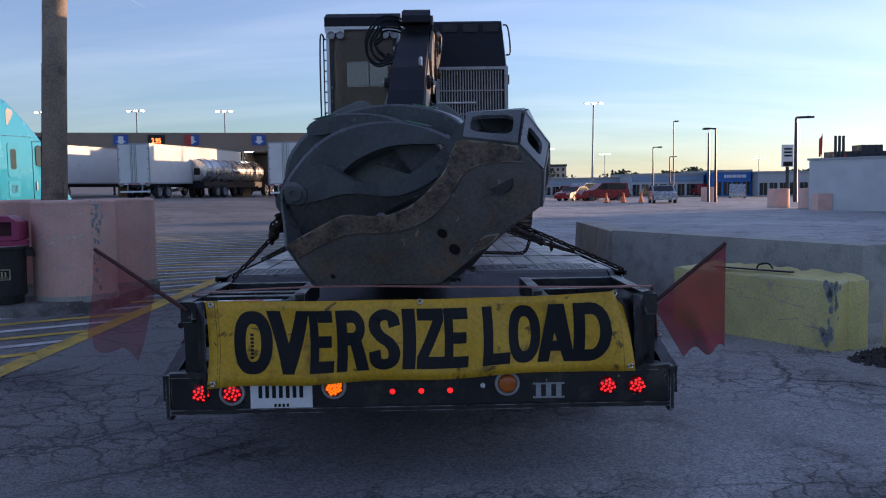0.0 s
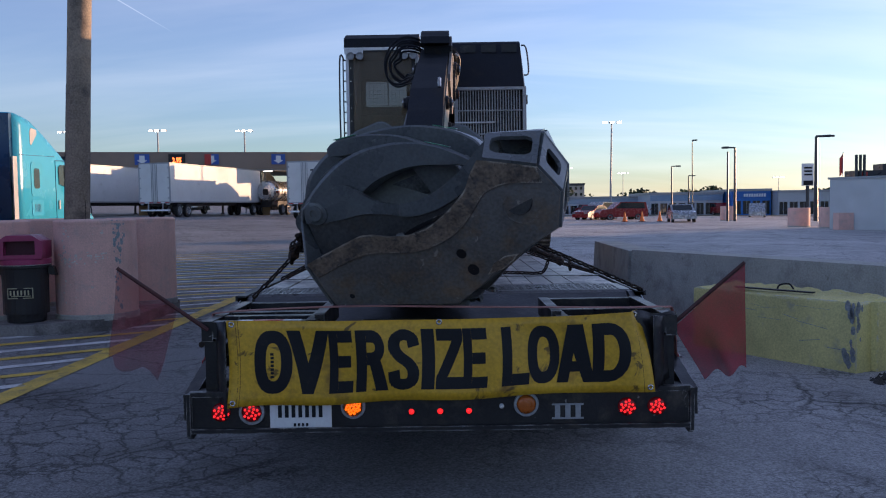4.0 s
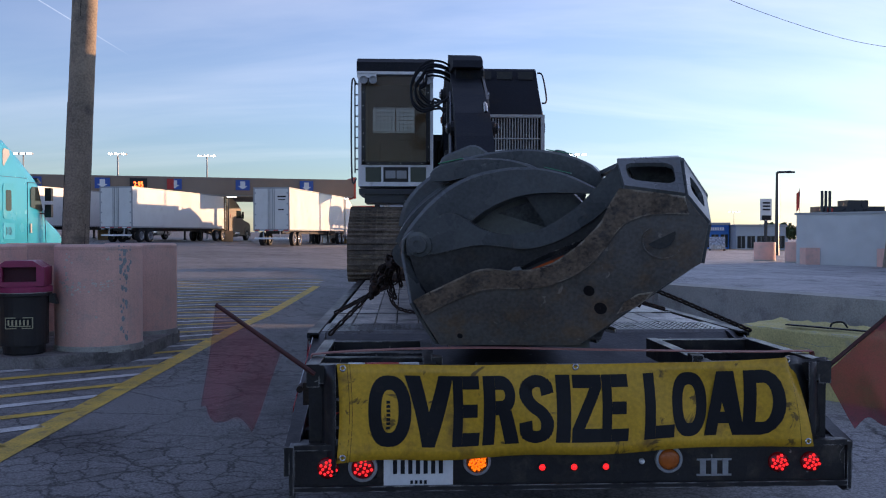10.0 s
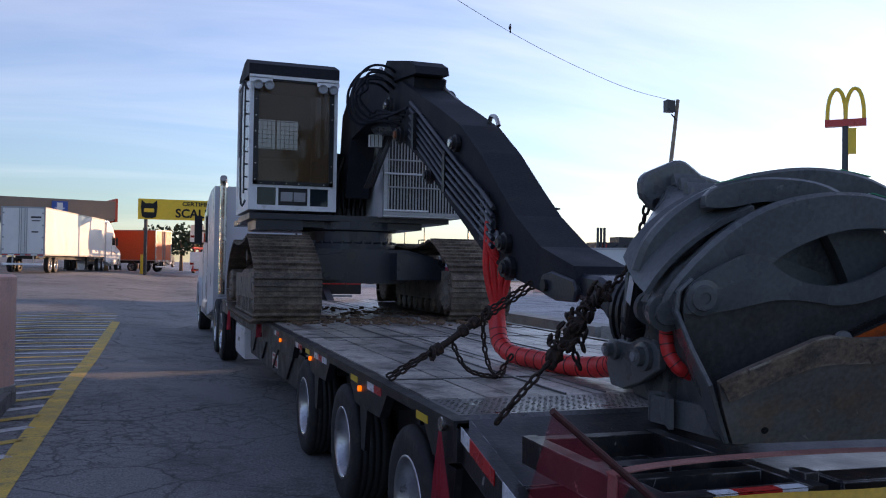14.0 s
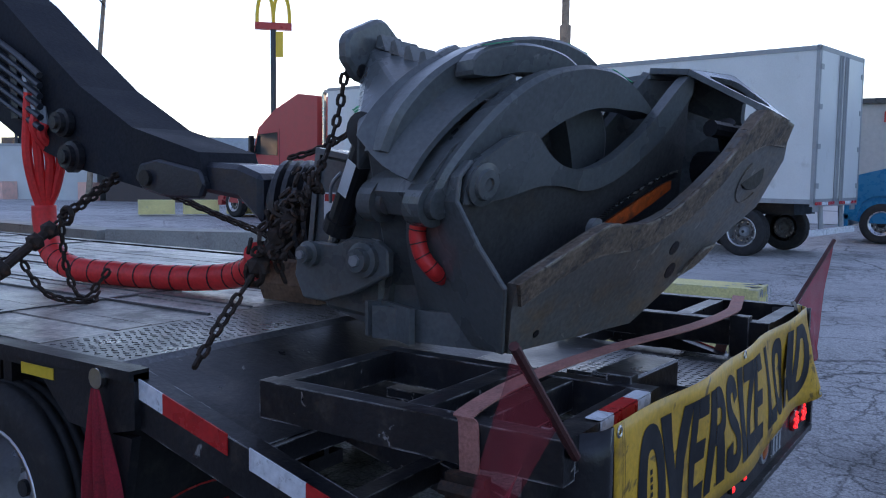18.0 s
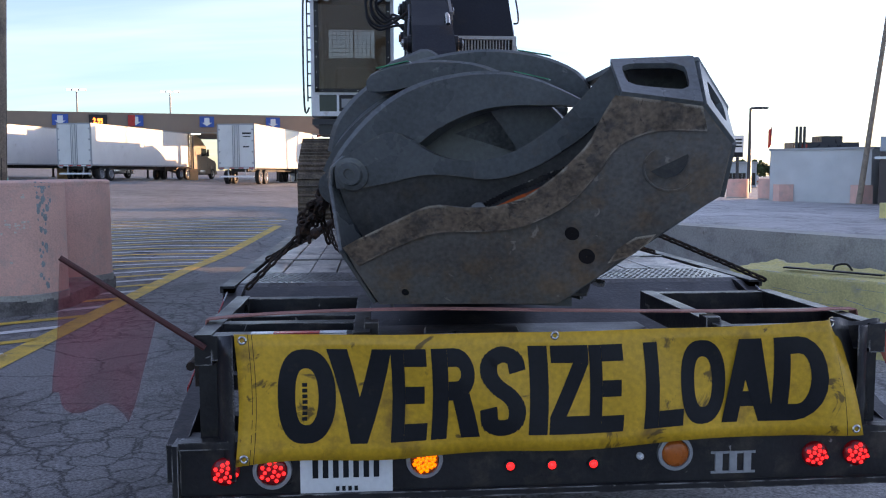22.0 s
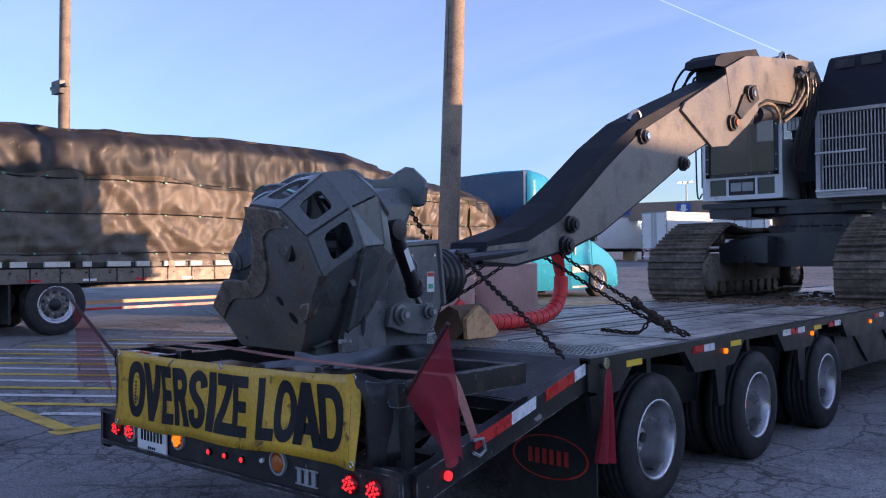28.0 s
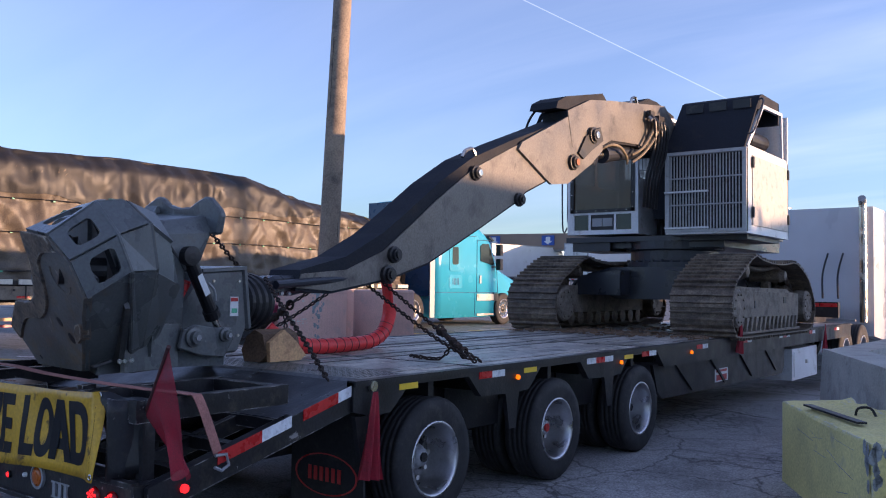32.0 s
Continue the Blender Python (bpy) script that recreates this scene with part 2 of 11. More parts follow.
def asphalt_mat():
    """Worn asphalt: aggregate, pale traffic polish, dark tar-filled cracks in a wandering net and alligator cracking."""
    m = bpy.data.materials.new("asphalt")
    m.use_nodes = True
    n, l = m.node_tree.nodes, m.node_tree.links
    b = n["Principled BSDF"]
    co = n.new("ShaderNodeTexCoord")

    def noise_of(s, d=4, r=0.5):
        t = n.new("ShaderNodeTexNoise")
        t.inputs["Scale"].default_value, t.inputs["Detail"].default_value, t.inputs["Roughness"].default_value = s, d, r
        l.new(co.outputs["Object"], t.inputs["Vector"])
        return t

    def rng(sock, a, c, lo, hi):
        t = n.new("ShaderNodeMapRange")
        for k, v in zip(("From Min", "From Max", "To Min", "To Max"), (a, c, lo, hi)):
            t.inputs[k].default_value = v
        l.new(sock, t.inputs["Value"])
        return t.outputs[0]

    def op(kind, a, c):
        t = n.new("ShaderNodeMath"); t.operation = kind
        for i, v in enumerate((a, c)):
            if isinstance(v, float):
                t.inputs[i].default_value = v
            else:
                l.new(v, t.inputs[i])
        return t.outputs[0]

    broad, mid, fine, warp = noise_of(0.11, 5), noise_of(0.9, 6, 0.6), noise_of(70, 3, 0.7), noise_of(1.6, 9, 0.68)
    wv = n.new("ShaderNodeMix"); wv.data_type = "VECTOR"; wv.inputs["Factor"].default_value = 0.3
    l.new(co.outputs["Object"], wv.inputs["A"]); l.new(warp.outputs["Color"], wv.inputs["B"])

    def cracks(s, width):
        v = n.new("ShaderNodeTexVoronoi")
        v.feature = "DISTANCE_TO_EDGE"
        v.inputs["Scale"].default_value = s
        l.new(wv.outputs["Result"], v.inputs["Vector"])
        return rng(v.outputs["Distance"], 0.0, width, 1.0, 0.0)

    big, small, fine_net = cracks(0.5, 0.011), cracks(1.7, 0.02), cracks(7.0, 0.06)
    where = rng(noise_of(0.23, 3).outputs["Fac"], 0.43, 0.52, 0.0, 1.0)
    where_net = rng(noise_of(0.4, 4, 0.6).outputs["Fac"], 0.43, 0.56, 0.0, 0.85)
    where_big = rng(noise_of(0.35, 3).outputs["Fac"], 0.45, 0.55, 0.0, 1.0)
    crack = op("MAXIMUM", op("MAXIMUM", op("MULTIPLY", big, where_big), op("MULTIPLY", small, op("MULTIPLY", where, 0.85))), op("MULTIPLY", fine_net, where_net))
    base = op("ADD", rng(broad.outputs["Fac"], 0.3, 0.7, 0.17, 0.275), rng(mid.outputs["Fac"], 0.3, 0.7, -0.02, 0.02))
    # dark oil stains in patches, and a base that grows paler towards +x
    oil = rng(noise_of(0.75, 6, 0.62).outputs["Fac"], 0.53, 0.68, 1.0, 0.52)
    sep = n.new("ShaderNodeSeparateXYZ")
    l.new(co.outputs["Object"], sep.inputs[0])
    side = rng(op("ADD", sep.outputs["X"], op("MULTIPLY", mid.outputs["Fac"], 2.0)), 0.5, 4.0, 1.0, 1.95)
    base = op("MULTIPLY", op("MULTIPLY", base, oil), side)
    base = op("MULTIPLY", base, rng(fine.outputs["Fac"], 0.3, 0.7, 0.4, 1.6))
    chips = rng(noise_of(38, 2, 0.6).outputs["Fac"], 0.62, 0.74, -0.008, 0.1)
    base = op("ADD", base, chips)
    base = op("MULTIPLY", base, rng(crack, 0.0, 1.0, 1.0, 0.16))
    cmb = n.new("ShaderNodeCombineColor")
    l.new(op("MULTIPLY", base, 1.0), cmb.inputs[0]); l.new(op("MULTIPLY", base, 0.985), cmb.inputs[1]); l.new(op("MULTIPLY", base, 0.97), cmb.inputs[2])
    l.new(cmb.outputs[0], b.inputs["Base Color"])
    l.new(rng(mid.outputs["Fac"], 0.3, 0.7, 0.62, 0.85), b.inputs["Roughness"])
    b.inputs["Specular IOR Level"].default_value = 0.35
    bp = n.new("ShaderNodeBump"); bp.inputs["Strength"].default_value, bp.inputs["Distance"].default_value = 0.5, 0.012
    l.new(op("SUBTRACT", op("MULTIPLY", fine.outputs["Fac"], 0.5), crack), bp.inputs["Height"])
    l.new(bp.outputs[0], b.inputs["Normal"])
    return m


M_ASPHALT = asphalt_mat()
M_BLACK = mat("black_frame_paint", (0.013, 0.013, 0.015), 0.42, grain=0.25, scale=5, dirt=(0.04, 0.035, 0.03), dirt_at=0.6, spec=0.4)
M_TAIL = mat("rubbed_black_tail_paint", (0.013, 0.013, 0.015), 0.38, grain=0.25, scale=5, dirt=(0.045, 0.038, 0.032), dirt_at=0.58, spec=0.45, wear=(0.42, 0.41, 0.4), wear_r=0.008, chips=(0.3, 0.29, 0.28), chips_at=0.675, chips_scale=14)
M_STEEL = mat("worn_grey_head_paint", (0.11, 0.12, 0.122), 0.31, spec=0.45, grain=0.16, scale=4, dirt=(0.12, 0.11, 0.095), dirt_at=0.64, bump=0.06, wear=(0.17, 0.16, 0.14), wear_r=0.008, chips=(0.24, 0.24, 0.235), chips_at=0.69, chips_scale=18)
# jaw steel darkened: the hollow's shade is put into its colour
M_JAWSHADE = mat("shaded_jaw_steel", (0.066, 0.066, 0.065), 0.42, grain=0.25, scale=5, dirt=(0.07, 0.06, 0.05), dirt_at=0.62, bump=0.1)
M_PLATE = mat("scuffed_plate_steel", (0.138, 0.132, 0.122), 0.4, grain=0.22, scale=4, dirt=(0.17, 0.125, 0.085), dirt_at=0.53, bump=0.12, wear=(0.25, 0.2, 0.15), wear_r=0.012, chips=(0.32, 0.29, 0.25), chips_at=0.655, chips_scale=16)
M_RUSTEDGE = mat("rusty_worn_edge", (0.18, 0.135, 0.097), 0.7, grain=0.35, scale=9, dirt=(0.075, 0.066, 0.058), dirt_at=0.54, bump=0.4, wear=(0.48, 0.43, 0.35), wear_r=0.016, chips=(0.045, 0.035, 0.028), chips_at=0.63, chips_scale=22)
M_DARK = mat("dark_machine_paint", (0.023, 0.027, 0.036), 0.35, grain=0.15, scale=3, dirt=(0.04, 0.037, 0.033), dirt_at=0.63)
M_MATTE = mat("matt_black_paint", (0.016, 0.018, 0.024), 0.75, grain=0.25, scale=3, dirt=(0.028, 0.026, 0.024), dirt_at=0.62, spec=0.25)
# grey for the +x flanks of boom and stick; their other sides are black
M_BOOMR = mat("boom_flank_grey", (0.142, 0.128, 0.11), 0.45, grain=0.22, scale=2.2, dirt=(0.06, 0.053, 0.046), dirt_at=0.57, bump=0.1, chips=(0.05, 0.044, 0.038), chips_at=0.655, chips_scale=7)
M_WHITE = mat("cab_white_paint", (0.76, 0.77, 0.77), 0.4, grain=0.08, scale=3, dirt=(0.4, 0.38, 0.34), dirt_at=0.63)
M_GRILL = mat("grey_grille_bars", (0.42, 0.43, 0.43), 0.45, grain=0.12, scale=6, dirt=(0.2, 0.18, 0.15), dirt_at=0.62)
M_RUBBER = mat("tyre_rubber", (0.016, 0.016, 0.017), 0.75, grain=0.2, scale=8, dirt=(0.035, 0.032, 0.03), dirt_at=0.58)
M_ALU = mat("polished_aluminium", (0.5, 0.5, 0.51), 0.33, metal=1.0, grain=0.08, scale=10, dirt=(0.3, 0.28, 0.25), dirt_at=0.66, bump=0.03)
M_DISC = mat("dull_wheel_disc", (0.17, 0.165, 0.16), 0.5, metal=0.6, grain=0.25, scale=9, dirt=(0.05, 0.045, 0.04), dirt_at=0.55)
M_CHROME = mat("bright_pin_steel", (0.55, 0.53, 0.48), 0.25, metal=1.0, grain=0.1, bump=0.02)
M_TRACK = mat("muddy_track_steel", (0.095, 0.072, 0.052), 0.6, grain=0.4, scale=7, dirt=(0.16, 0.125, 0.09), dirt_at=0.52, bump=0.4, each=0.3, chips=(0.24, 0.2, 0.15), chips_at=0.655, chips_scale=12)
M_CHAIN = mat("rusty_chain", (0.035, 0.024, 0.018), 0.7, metal=0.4, grain=0.3, scale=20, dirt=(0.09, 0.045, 0.025), dirt_at=0.58)
M_HOSE = mat("red_hose_sleeve", (0.74, 0.036, 0.034), 0.45, grain=0.1, scale=9, bump=0.2)
M_HOSEK = mat("black_hose", (0.014, 0.014, 0.015), 0.4)
M_WOOD = mat("weathered_deck_oak", (0.4, 0.365, 0.32), 0.42, grain=0.34, scale=3.0, fine=40, dirt=(0.085, 0.075, 0.065), dirt_at=0.55, bump=0.35, each=0.25, spec=0.6, chips=(0.05, 0.043, 0.036), chips_at=0.66, chips_scale=12)
M_TREAD = mat("tread_plate", (0.15, 0.148, 0.145), 0.36, metal=0.5, grain=0.25, scale=5, dirt=(0.12, 0.11, 0.1), dirt_at=0.58)
M_BANNER = mat("yellow_vinyl", (0.58, 0.335, 0.018), 0.4, grain=0.13, scale=3, dirt=(0.24, 0.13, 0.02), dirt_at=0.61, bump=0.05, chips=(0.09, 0.05, 0.012), chips_at=0.635, chips_scale=9)
M_INK = mat("black_ink", (0.008, 0.009, 0.012), 0.5, grain=0.15, scale=7, dirt=(0.035, 0.03, 0.018), dirt_at=0.69, bump=0.02, spec=0.28)
M_FLAG = mat("red_mesh_flag", (0.3, 0.014, 0.03), 0.8, grain=0.2, scale=9, fine=160, alpha=0.45)
M_FLAGR = mat("dense_red_mesh_flag", (0.34, 0.014, 0.03), 0.8, grain=0.2, scale=9, fine=160, alpha=0.76)
M_REFR = mat("red_reflective_tape", (0.5, 0.02, 0.02), 0.3, grain=0.1, scale=20, dirt=(0.12, 0.02, 0.02), dirt_at=0.68, bump=0.02)
M_REFW = mat("white_reflective_tape", (0.72, 0.74, 0.76), 0.3, grain=0.1, scale=20, dirt=(0.15, 0.14, 0.14), dirt_at=0.66, bump=0.02)
M_REDLAMP = mat("lit_red_lens", (1.0, 0.02, 0.02), 0.3, emit=0.55, bump=0)
M_REDDIM = mat("red_lens", (0.25, 0.01, 0.012), 0.2, bump=0)
M_AMBLAMP = mat("lit_amber_lens", (1.0, 0.17, 0.0), 0.3, emit=0.55, bump=0)
M_AMBDIM = mat("amber_lens", (0.45, 0.11, 0.015), 0.25, bump=0)
M_PLATEW = mat("white_sign_plate", (0.72, 0.73, 0.72), 0.4, grain=0.04)
M_PINK = mat("pink_painted_concrete", (0.74, 0.46, 0.38), 0.75, grain=0.1, scale=2.5, dirt=(0.6, 0.42, 0.36), dirt_at=0.58, bump=0.2)
M_CONC = mat("grey_concrete", (0.4, 0.4, 0.36), 0.8, grain=0.15, scale=1.8, dirt=(0.28, 0.27, 0.25), dirt_at=0.56, bump=0.25, chips=(0.2, 0.19, 0.17), chips_at=0.665, chips_scale=7)
M_YELCONC = mat("yellow_painted_concrete", (0.72, 0.64, 0.27), 0.75, grain=0.14, scale=2.2, dirt=(0.38, 0.36, 0.28), dirt_at=0.66, bump=0.3, wear=(0.62, 0.6, 0.5), wear_r=0.03)
M_POLE = mat("weathered_pole_wood", (0.27, 0.215, 0.16), 0.8, grain=0.25, scale=2.5, fine=45, dirt=(0.15, 0.12, 0.095), dirt_at=0.56, bump=0.4)
M_TARP = mat("brown_black_tarp", (0.088, 0.07, 0.05), 0.5, grain=0.3, scale=2.6, dirt=(0.12, 0.096, 0.068), dirt_at=0.58, bump=0.4)
M_BLUE = mat("sky_blue_truck_paint", (0.035, 0.33, 0.5), 0.22, grain=0.04, scale=2, bump=0.02)
# darker copy of the truck blue: rear wall's shade, arch, gaps and print
M_SHADEGAP = mat("shade_and_gap_blue", (0.012, 0.055, 0.13), 0.3, grain=0.06, scale=2, bump=0.02)
M_TRAILW = mat("white_trailer_skin", (0.66, 0.66, 0.64), 0.4, grain=0.05, scale=1.2, dirt=(0.5, 0.48, 0.44), dirt_at=0.65, bump=0.04)
M_GLASS = glass("tinted_cab_glass", (0.11, 0.07, 0.035), 0.04, 0.68)
M_WINDOW = glass("dark_window_glass", (0.02, 0.03, 0.035), 0.05, 0.95)
M_YELPAINT = mat("yellow_road_paint", (0.62, 0.42, 0.07), 0.7, grain=0.25, scale=4, fine=70, dirt=(0.14, 0.12, 0.08), dirt_at=0.62)
M_WHITEPAINT = mat("white_road_paint", (0.62, 0.62, 0.6), 0.7, grain=0.25, scale=4, fine=70, dirt=(0.16, 0.155, 0.15), dirt_at=0.61)
M_SIGNY = mat("yellow_sign", (0.75, 0.52, 0.03), 0.4, grain=0.05)
M_SIGNB = mat("blue_sign", (0.03, 0.09, 0.36), 0.4, grain=0.05)
M_TAN = mat("tan_fascia", (0.26, 0.19, 0.14), 0.6, grain=0.08, scale=1)
M_REDP = mat("red_paint", (0.45, 0.03, 0.025), 0.35, grain=0.08)
M_ORANGEP = mat("orange_paint", (0.6, 0.11, 0.02), 0.5, grain=0.2, scale=12, dirt=(0.2, 0.06, 0.03), dirt_at=0.6)
M_GALV = mat("galvanised_steel", (0.32, 0.33, 0.34), 0.5, metal=0.3, grain=0.1)
M_LAMPW = mat("lit_flood_lamp", (1.0, 0.95, 0.85), 0.4, emit=4.0, bump=0)
M_DIGIT = mat("lit_price_digits", (1.0, 0.12, 0.02), 0.4, emit=3.0, bump=0)
M_BRUSH = mat("fresh_cut_log_face", (0.55, 0.33, 0.16), 0.75, grain=0.2, scale=8, dirt=(0.36, 0.2, 0.1), dirt_at=0.56, bump=0.2)
M_BARK = mat("rough_log_side", (0.16, 0.1, 0.06), 0.85, grain=0.3, scale=9, bump=0.5)
M_GRASS = mat("dry_verge_grass", (0.09, 0.10, 0.035), 0.9, grain=0.3, scale=1.5, fine=30, bump=0.4)
M_LEAF = mat("tree_leaves", (0.035, 0.055, 0.018), 0.8, grain=0.3, scale=2, each=0.25)
M_MAGENTA = mat("magenta_plastic", (0.32, 0.035, 0.11), 0.4, grain=0.08, scale=6)
M_STRAP = mat("faded_red_webbing", (0.36, 0.16, 0.13), 0.8, grain=0.2, scale=12, fine=120)
M_GREENCLIP = mat("green_clip", (0.08, 0.4, 0.22), 0.5)
M_STRAPY = mat("yellow_webbing", (0.6, 0.42, 0.06), 0.7, grain=0.15, scale=8)


# ---- building tools ----
BASE = {}


def thing(name, at=(0, 0, 0), rz=0.0, label="", category="", group="", kind=""):
    """An Empty at the thing's base. Its parts are written in its own space."""
    ob = new(name)
    ob.matrix_world = pose(*at, 0, 0, rz)
    BASE[ob.name] = (0, 0, 0)
    return tagged(ob, label, category, group, kind)


def placed(name, at, label="", category="", group="", kind=""):
    """As thing(), but its parts are written in the place's own coordinates."""
    ob = thing(name, at, 0, label, category, group, kind)
    BASE[ob.name] = at
    return ob


# meshes of these names are split so that each loose piece is a part of its own
SPLIT = {"axle", "bed_frame", "binder_hook", "binder_joint", "bolt_head", "bumper", "cross_member", "deck_strip", "door_hinge", "door_rib", "engine_panel", "exhaust_stack", "gooseneck", "guard_post", "hanger", "headlamp", "hood_slot", "landing_leg", "load_edge_board", "main_beam", "ramp_frame", "ramp_stand", "reflective_tape", "roof_flue", "roof_unit", "roof_vent", "tail_cross_bar", "track_roller", "under_brace", "pump_hose", "lifting_eye", "link_cylinder", "mud_guard_rib", "pink_base", "cord_clip", "carrier_frame", "chain_link", "windscreen_surround", "grille_frame", "hood_frame", "platform", "pole_bracket", "idler", "drying_crack", "van_rail", "pump_bay", "window_bar", "car_body", "pylon_bar", "door_gap"}


def islands(bm):
    """Loose pieces of a mesh, the largest first."""
    seen, out = set(), []
    for v in bm.verts:
        if v in seen:
            continue
        seen.add(v)
        group, todo = [v], [v]
        while todo:
            for e in todo.pop().link_edges:
                for w in e.verts:
                    if w not in seen:
                        seen.add(w)
                        group.append(w)
                        todo.append(w)
        out.append(group)
    size = {id(g): max(max(v.co[k] for v in g) - min(v.co[k] for v in g) for k in range(3)) for g in out}
    return sorted(out, key=lambda g: -size[id(g)])


def part(name, bm, material, parent=None, label="", smooth=False, kind="", bevel=0.0):
    if bevel:
        es = [e for e in bm.edges if len(e.link_faces) == 2 and e.calc_face_angle(0) > 0.5]
        bmesh.ops.bevel(bm, geom=es, offset=bevel, segments=1, affect="EDGES")
    bmesh.ops.recalc_face_normals(bm, faces=bm.faces)
    root = parent
    while root is not None and root.parent is not None:
        root = root.parent
    off = BASE.get(root.name, (0, 0, 0)) if root is not None else (0, 0, 0)
    if any(off):
        bmesh.ops.translate(bm, verts=bm.verts, vec=(-off[0], -off[1], -off[2]))
    meshes = []
    if name in SPLIT and parent is not None:
        for g in islands(bm):
            idx = {v: i for i, v in enumerate(g)}
            fs = {f for v in g for f in v.link_faces}
            me = bpy.data.meshes.new(name)
            me.from_pydata([tuple(v.co) for v in g], [], [[idx[v] for v in f.verts] for f in fs])
            meshes.append(me)
    else:
        me = bpy.data.meshes.new(name)
        bm.to_mesh(me)
        meshes.append(me)
    bm.free()
    first = None
    for me in meshes:
        for mt in (material if isinstance(material, (list, tuple)) else [material]):
            me.materials.append(mt)
        if smooth:
            for p in me.polygons:
                p.use_smooth = True
        ob = new(name, me)
        if parent is not None:
            ob.parent = parent
        tagged(ob, label, "", "", kind)
        first = first or ob
    return first


def solo(name, bm, material, label, category, group="", kind="", smooth=False, bevel=0.0):
    """A thing of one mesh, written in the place's own coordinates."""
    ob = part(name, bm, material, None, label, smooth, kind, bevel)
    return tagged(ob, label, category, group, kind)


def BM():
    return bmesh.new()


def box(bm, x0, y0, z0, x1, y1, z1, m=None):
    vs = [bm.verts.new((x, y, z)) for x in (x0, x1) for y in (y0, y1) for z in (z0, z1)]
    fs = [bm.faces.new([vs[i] for i in f]) for f in ((0, 1, 3, 2), (4, 6, 7, 5), (0, 4, 5, 1), (2, 3, 7, 6), (0, 2, 6, 4), (1, 5, 7, 3))]
    if m is not None:
        bmesh.ops.transform(bm, matrix=m, verts=vs)
    return fs


def prism(bm, pts, axis, a, b, m=None):
    """A polygon of pairs, drawn out along an axis from a to b."""
    def at(p, d):
        return {"x": (d, p[0], p[1]), "y": (p[0], d, p[1]), "z": (p[0], p[1], d)}[axis]
    lo, hi = [bm.verts.new(at(p, a)) for p in pts], [bm.verts.new(at(p, b)) for p in pts]
    n = len(pts)
    bm.faces.new(lo)
    bm.faces.new(hi[::-1])
    for i in range(n):
        bm.faces.new((lo[i], hi[i], hi[(i + 1) % n], lo[(i + 1) % n]))
    if m is not None:
        bmesh.ops.transform(bm, matrix=m, verts=lo + hi)


def rod(bm, p, q, r, n=8, r2=None, caps=True):
    """A round bar from p to q."""
    p, q = Vector(p), Vector(q)
    d = (q - p).normalized()
    u = d.orthogonal().normalized()
    v = d.cross(u)
    rings = []
    for c, rad in ((p, r), (q, r if r2 is None else r2)):
        rings.append([bm.verts.new(c + rad * (math.cos(2 * math.pi * i / n) * u + math.sin(2 * math.pi * i / n) * v)) for i in range(n)])
    for i in range(n):
        bm.faces.new((rings[0][i], rings[0][(i + 1) % n], rings[1][(i + 1) % n], rings[1][i]))
    if caps:
        bm.faces.new(rings[0][::-1])
        bm.faces.new(rings[1])


def tube(bm, pts, r, n=8, closed=False, flat=None):
    """A round bar through many points. flat: a second radius, for webbing."""
    pts = [Vector(p) for p in pts]
    rings = []
    u = None
    for i, p in enumerate(pts):
        a, b = pts[i - 1] if (i or closed) else p, pts[(i + 1) % len(pts)] if (i + 1 < len(pts) or closed) else p
        d = (b - a).normalized()
        u = d.orthogonal().normalized() if u is None else (u - d * u.dot(d)).normalized()
        v = d.cross(u)
        rings.append([bm.verts.new(p + r * math.cos(2 * math.pi * k / n) * u + (flat or r) * math.sin(2 * math.pi * k / n) * v) for k in range(n)])
    m = len(rings)
    for i in range(m if closed else m - 1):
        a, b = rings[i], rings[(i + 1) % m]
        for k in range(n):
            bm.faces.new((a[k], a[(k + 1) % n], b[(k + 1) % n], b[k]))
    if not closed:
        bm.faces.new(rings[0][::-1])
        bm.faces.new(rings[-1])


def curve(pts, per=6):
    """Points of a smooth line through the given ones."""
    pts = [Vector(p) for p in pts]
    out = []
    for i in range(len(pts) - 1):
        a, b, c, d = pts[max(i - 1, 0)], pts[i], pts[i + 1], pts[min(i + 2, len(pts) - 1)]
        for k in range(per):
            t = k / per
            out.append(0.5 * (2 * b + (c - a) * t + (2 * a - 5 * b + 4 * c - d) * t * t + (3 * b - a - 3 * c + d) * t ** 3))
    return out + [pts[-1]]


def lathe(bm, prof, center, axis="z", n=24, close=True):
    """Rings of (radius, height) pairs about an axis through center."""
    cx, cy, cz = center
    rings = []
    for r, h in prof:
        ring = []
        for i in range(n):
            a = 2 * math.pi * i / n
            c, s = r * math.cos(a), r * math.sin(a)
            ring.append(bm.verts.new({"z": (cx + c, cy + s, cz + h), "x": (cx + h, cy + c, cz + s), "y": (cx + c, cy + h, cz + s)}[axis]))
        rings.append(ring)
    for a, b in zip(rings, rings[1:]):
        for i in range(n):
            bm.faces.new((a[i], a[(i + 1) % n], b[(i + 1) % n], b[i]))
    if close:
        bm.faces.new(rings[0][::-1])
        bm.faces.new(rings[-1])


def sheet(bm, nu, nv, fn):
    """A grid of nu by nv cells; fn gives a place for u, v from 0 to 1."""
    g = [[bm.verts.new(fn(i / nu, j / nv)) for j in range(nv + 1)] for i in range(nu + 1)]
    for i in range(nu):
        for j in range(nv):
            bm.faces.new((g[i][j], g[i + 1][j], g[i + 1][j + 1], g[i][j + 1]))


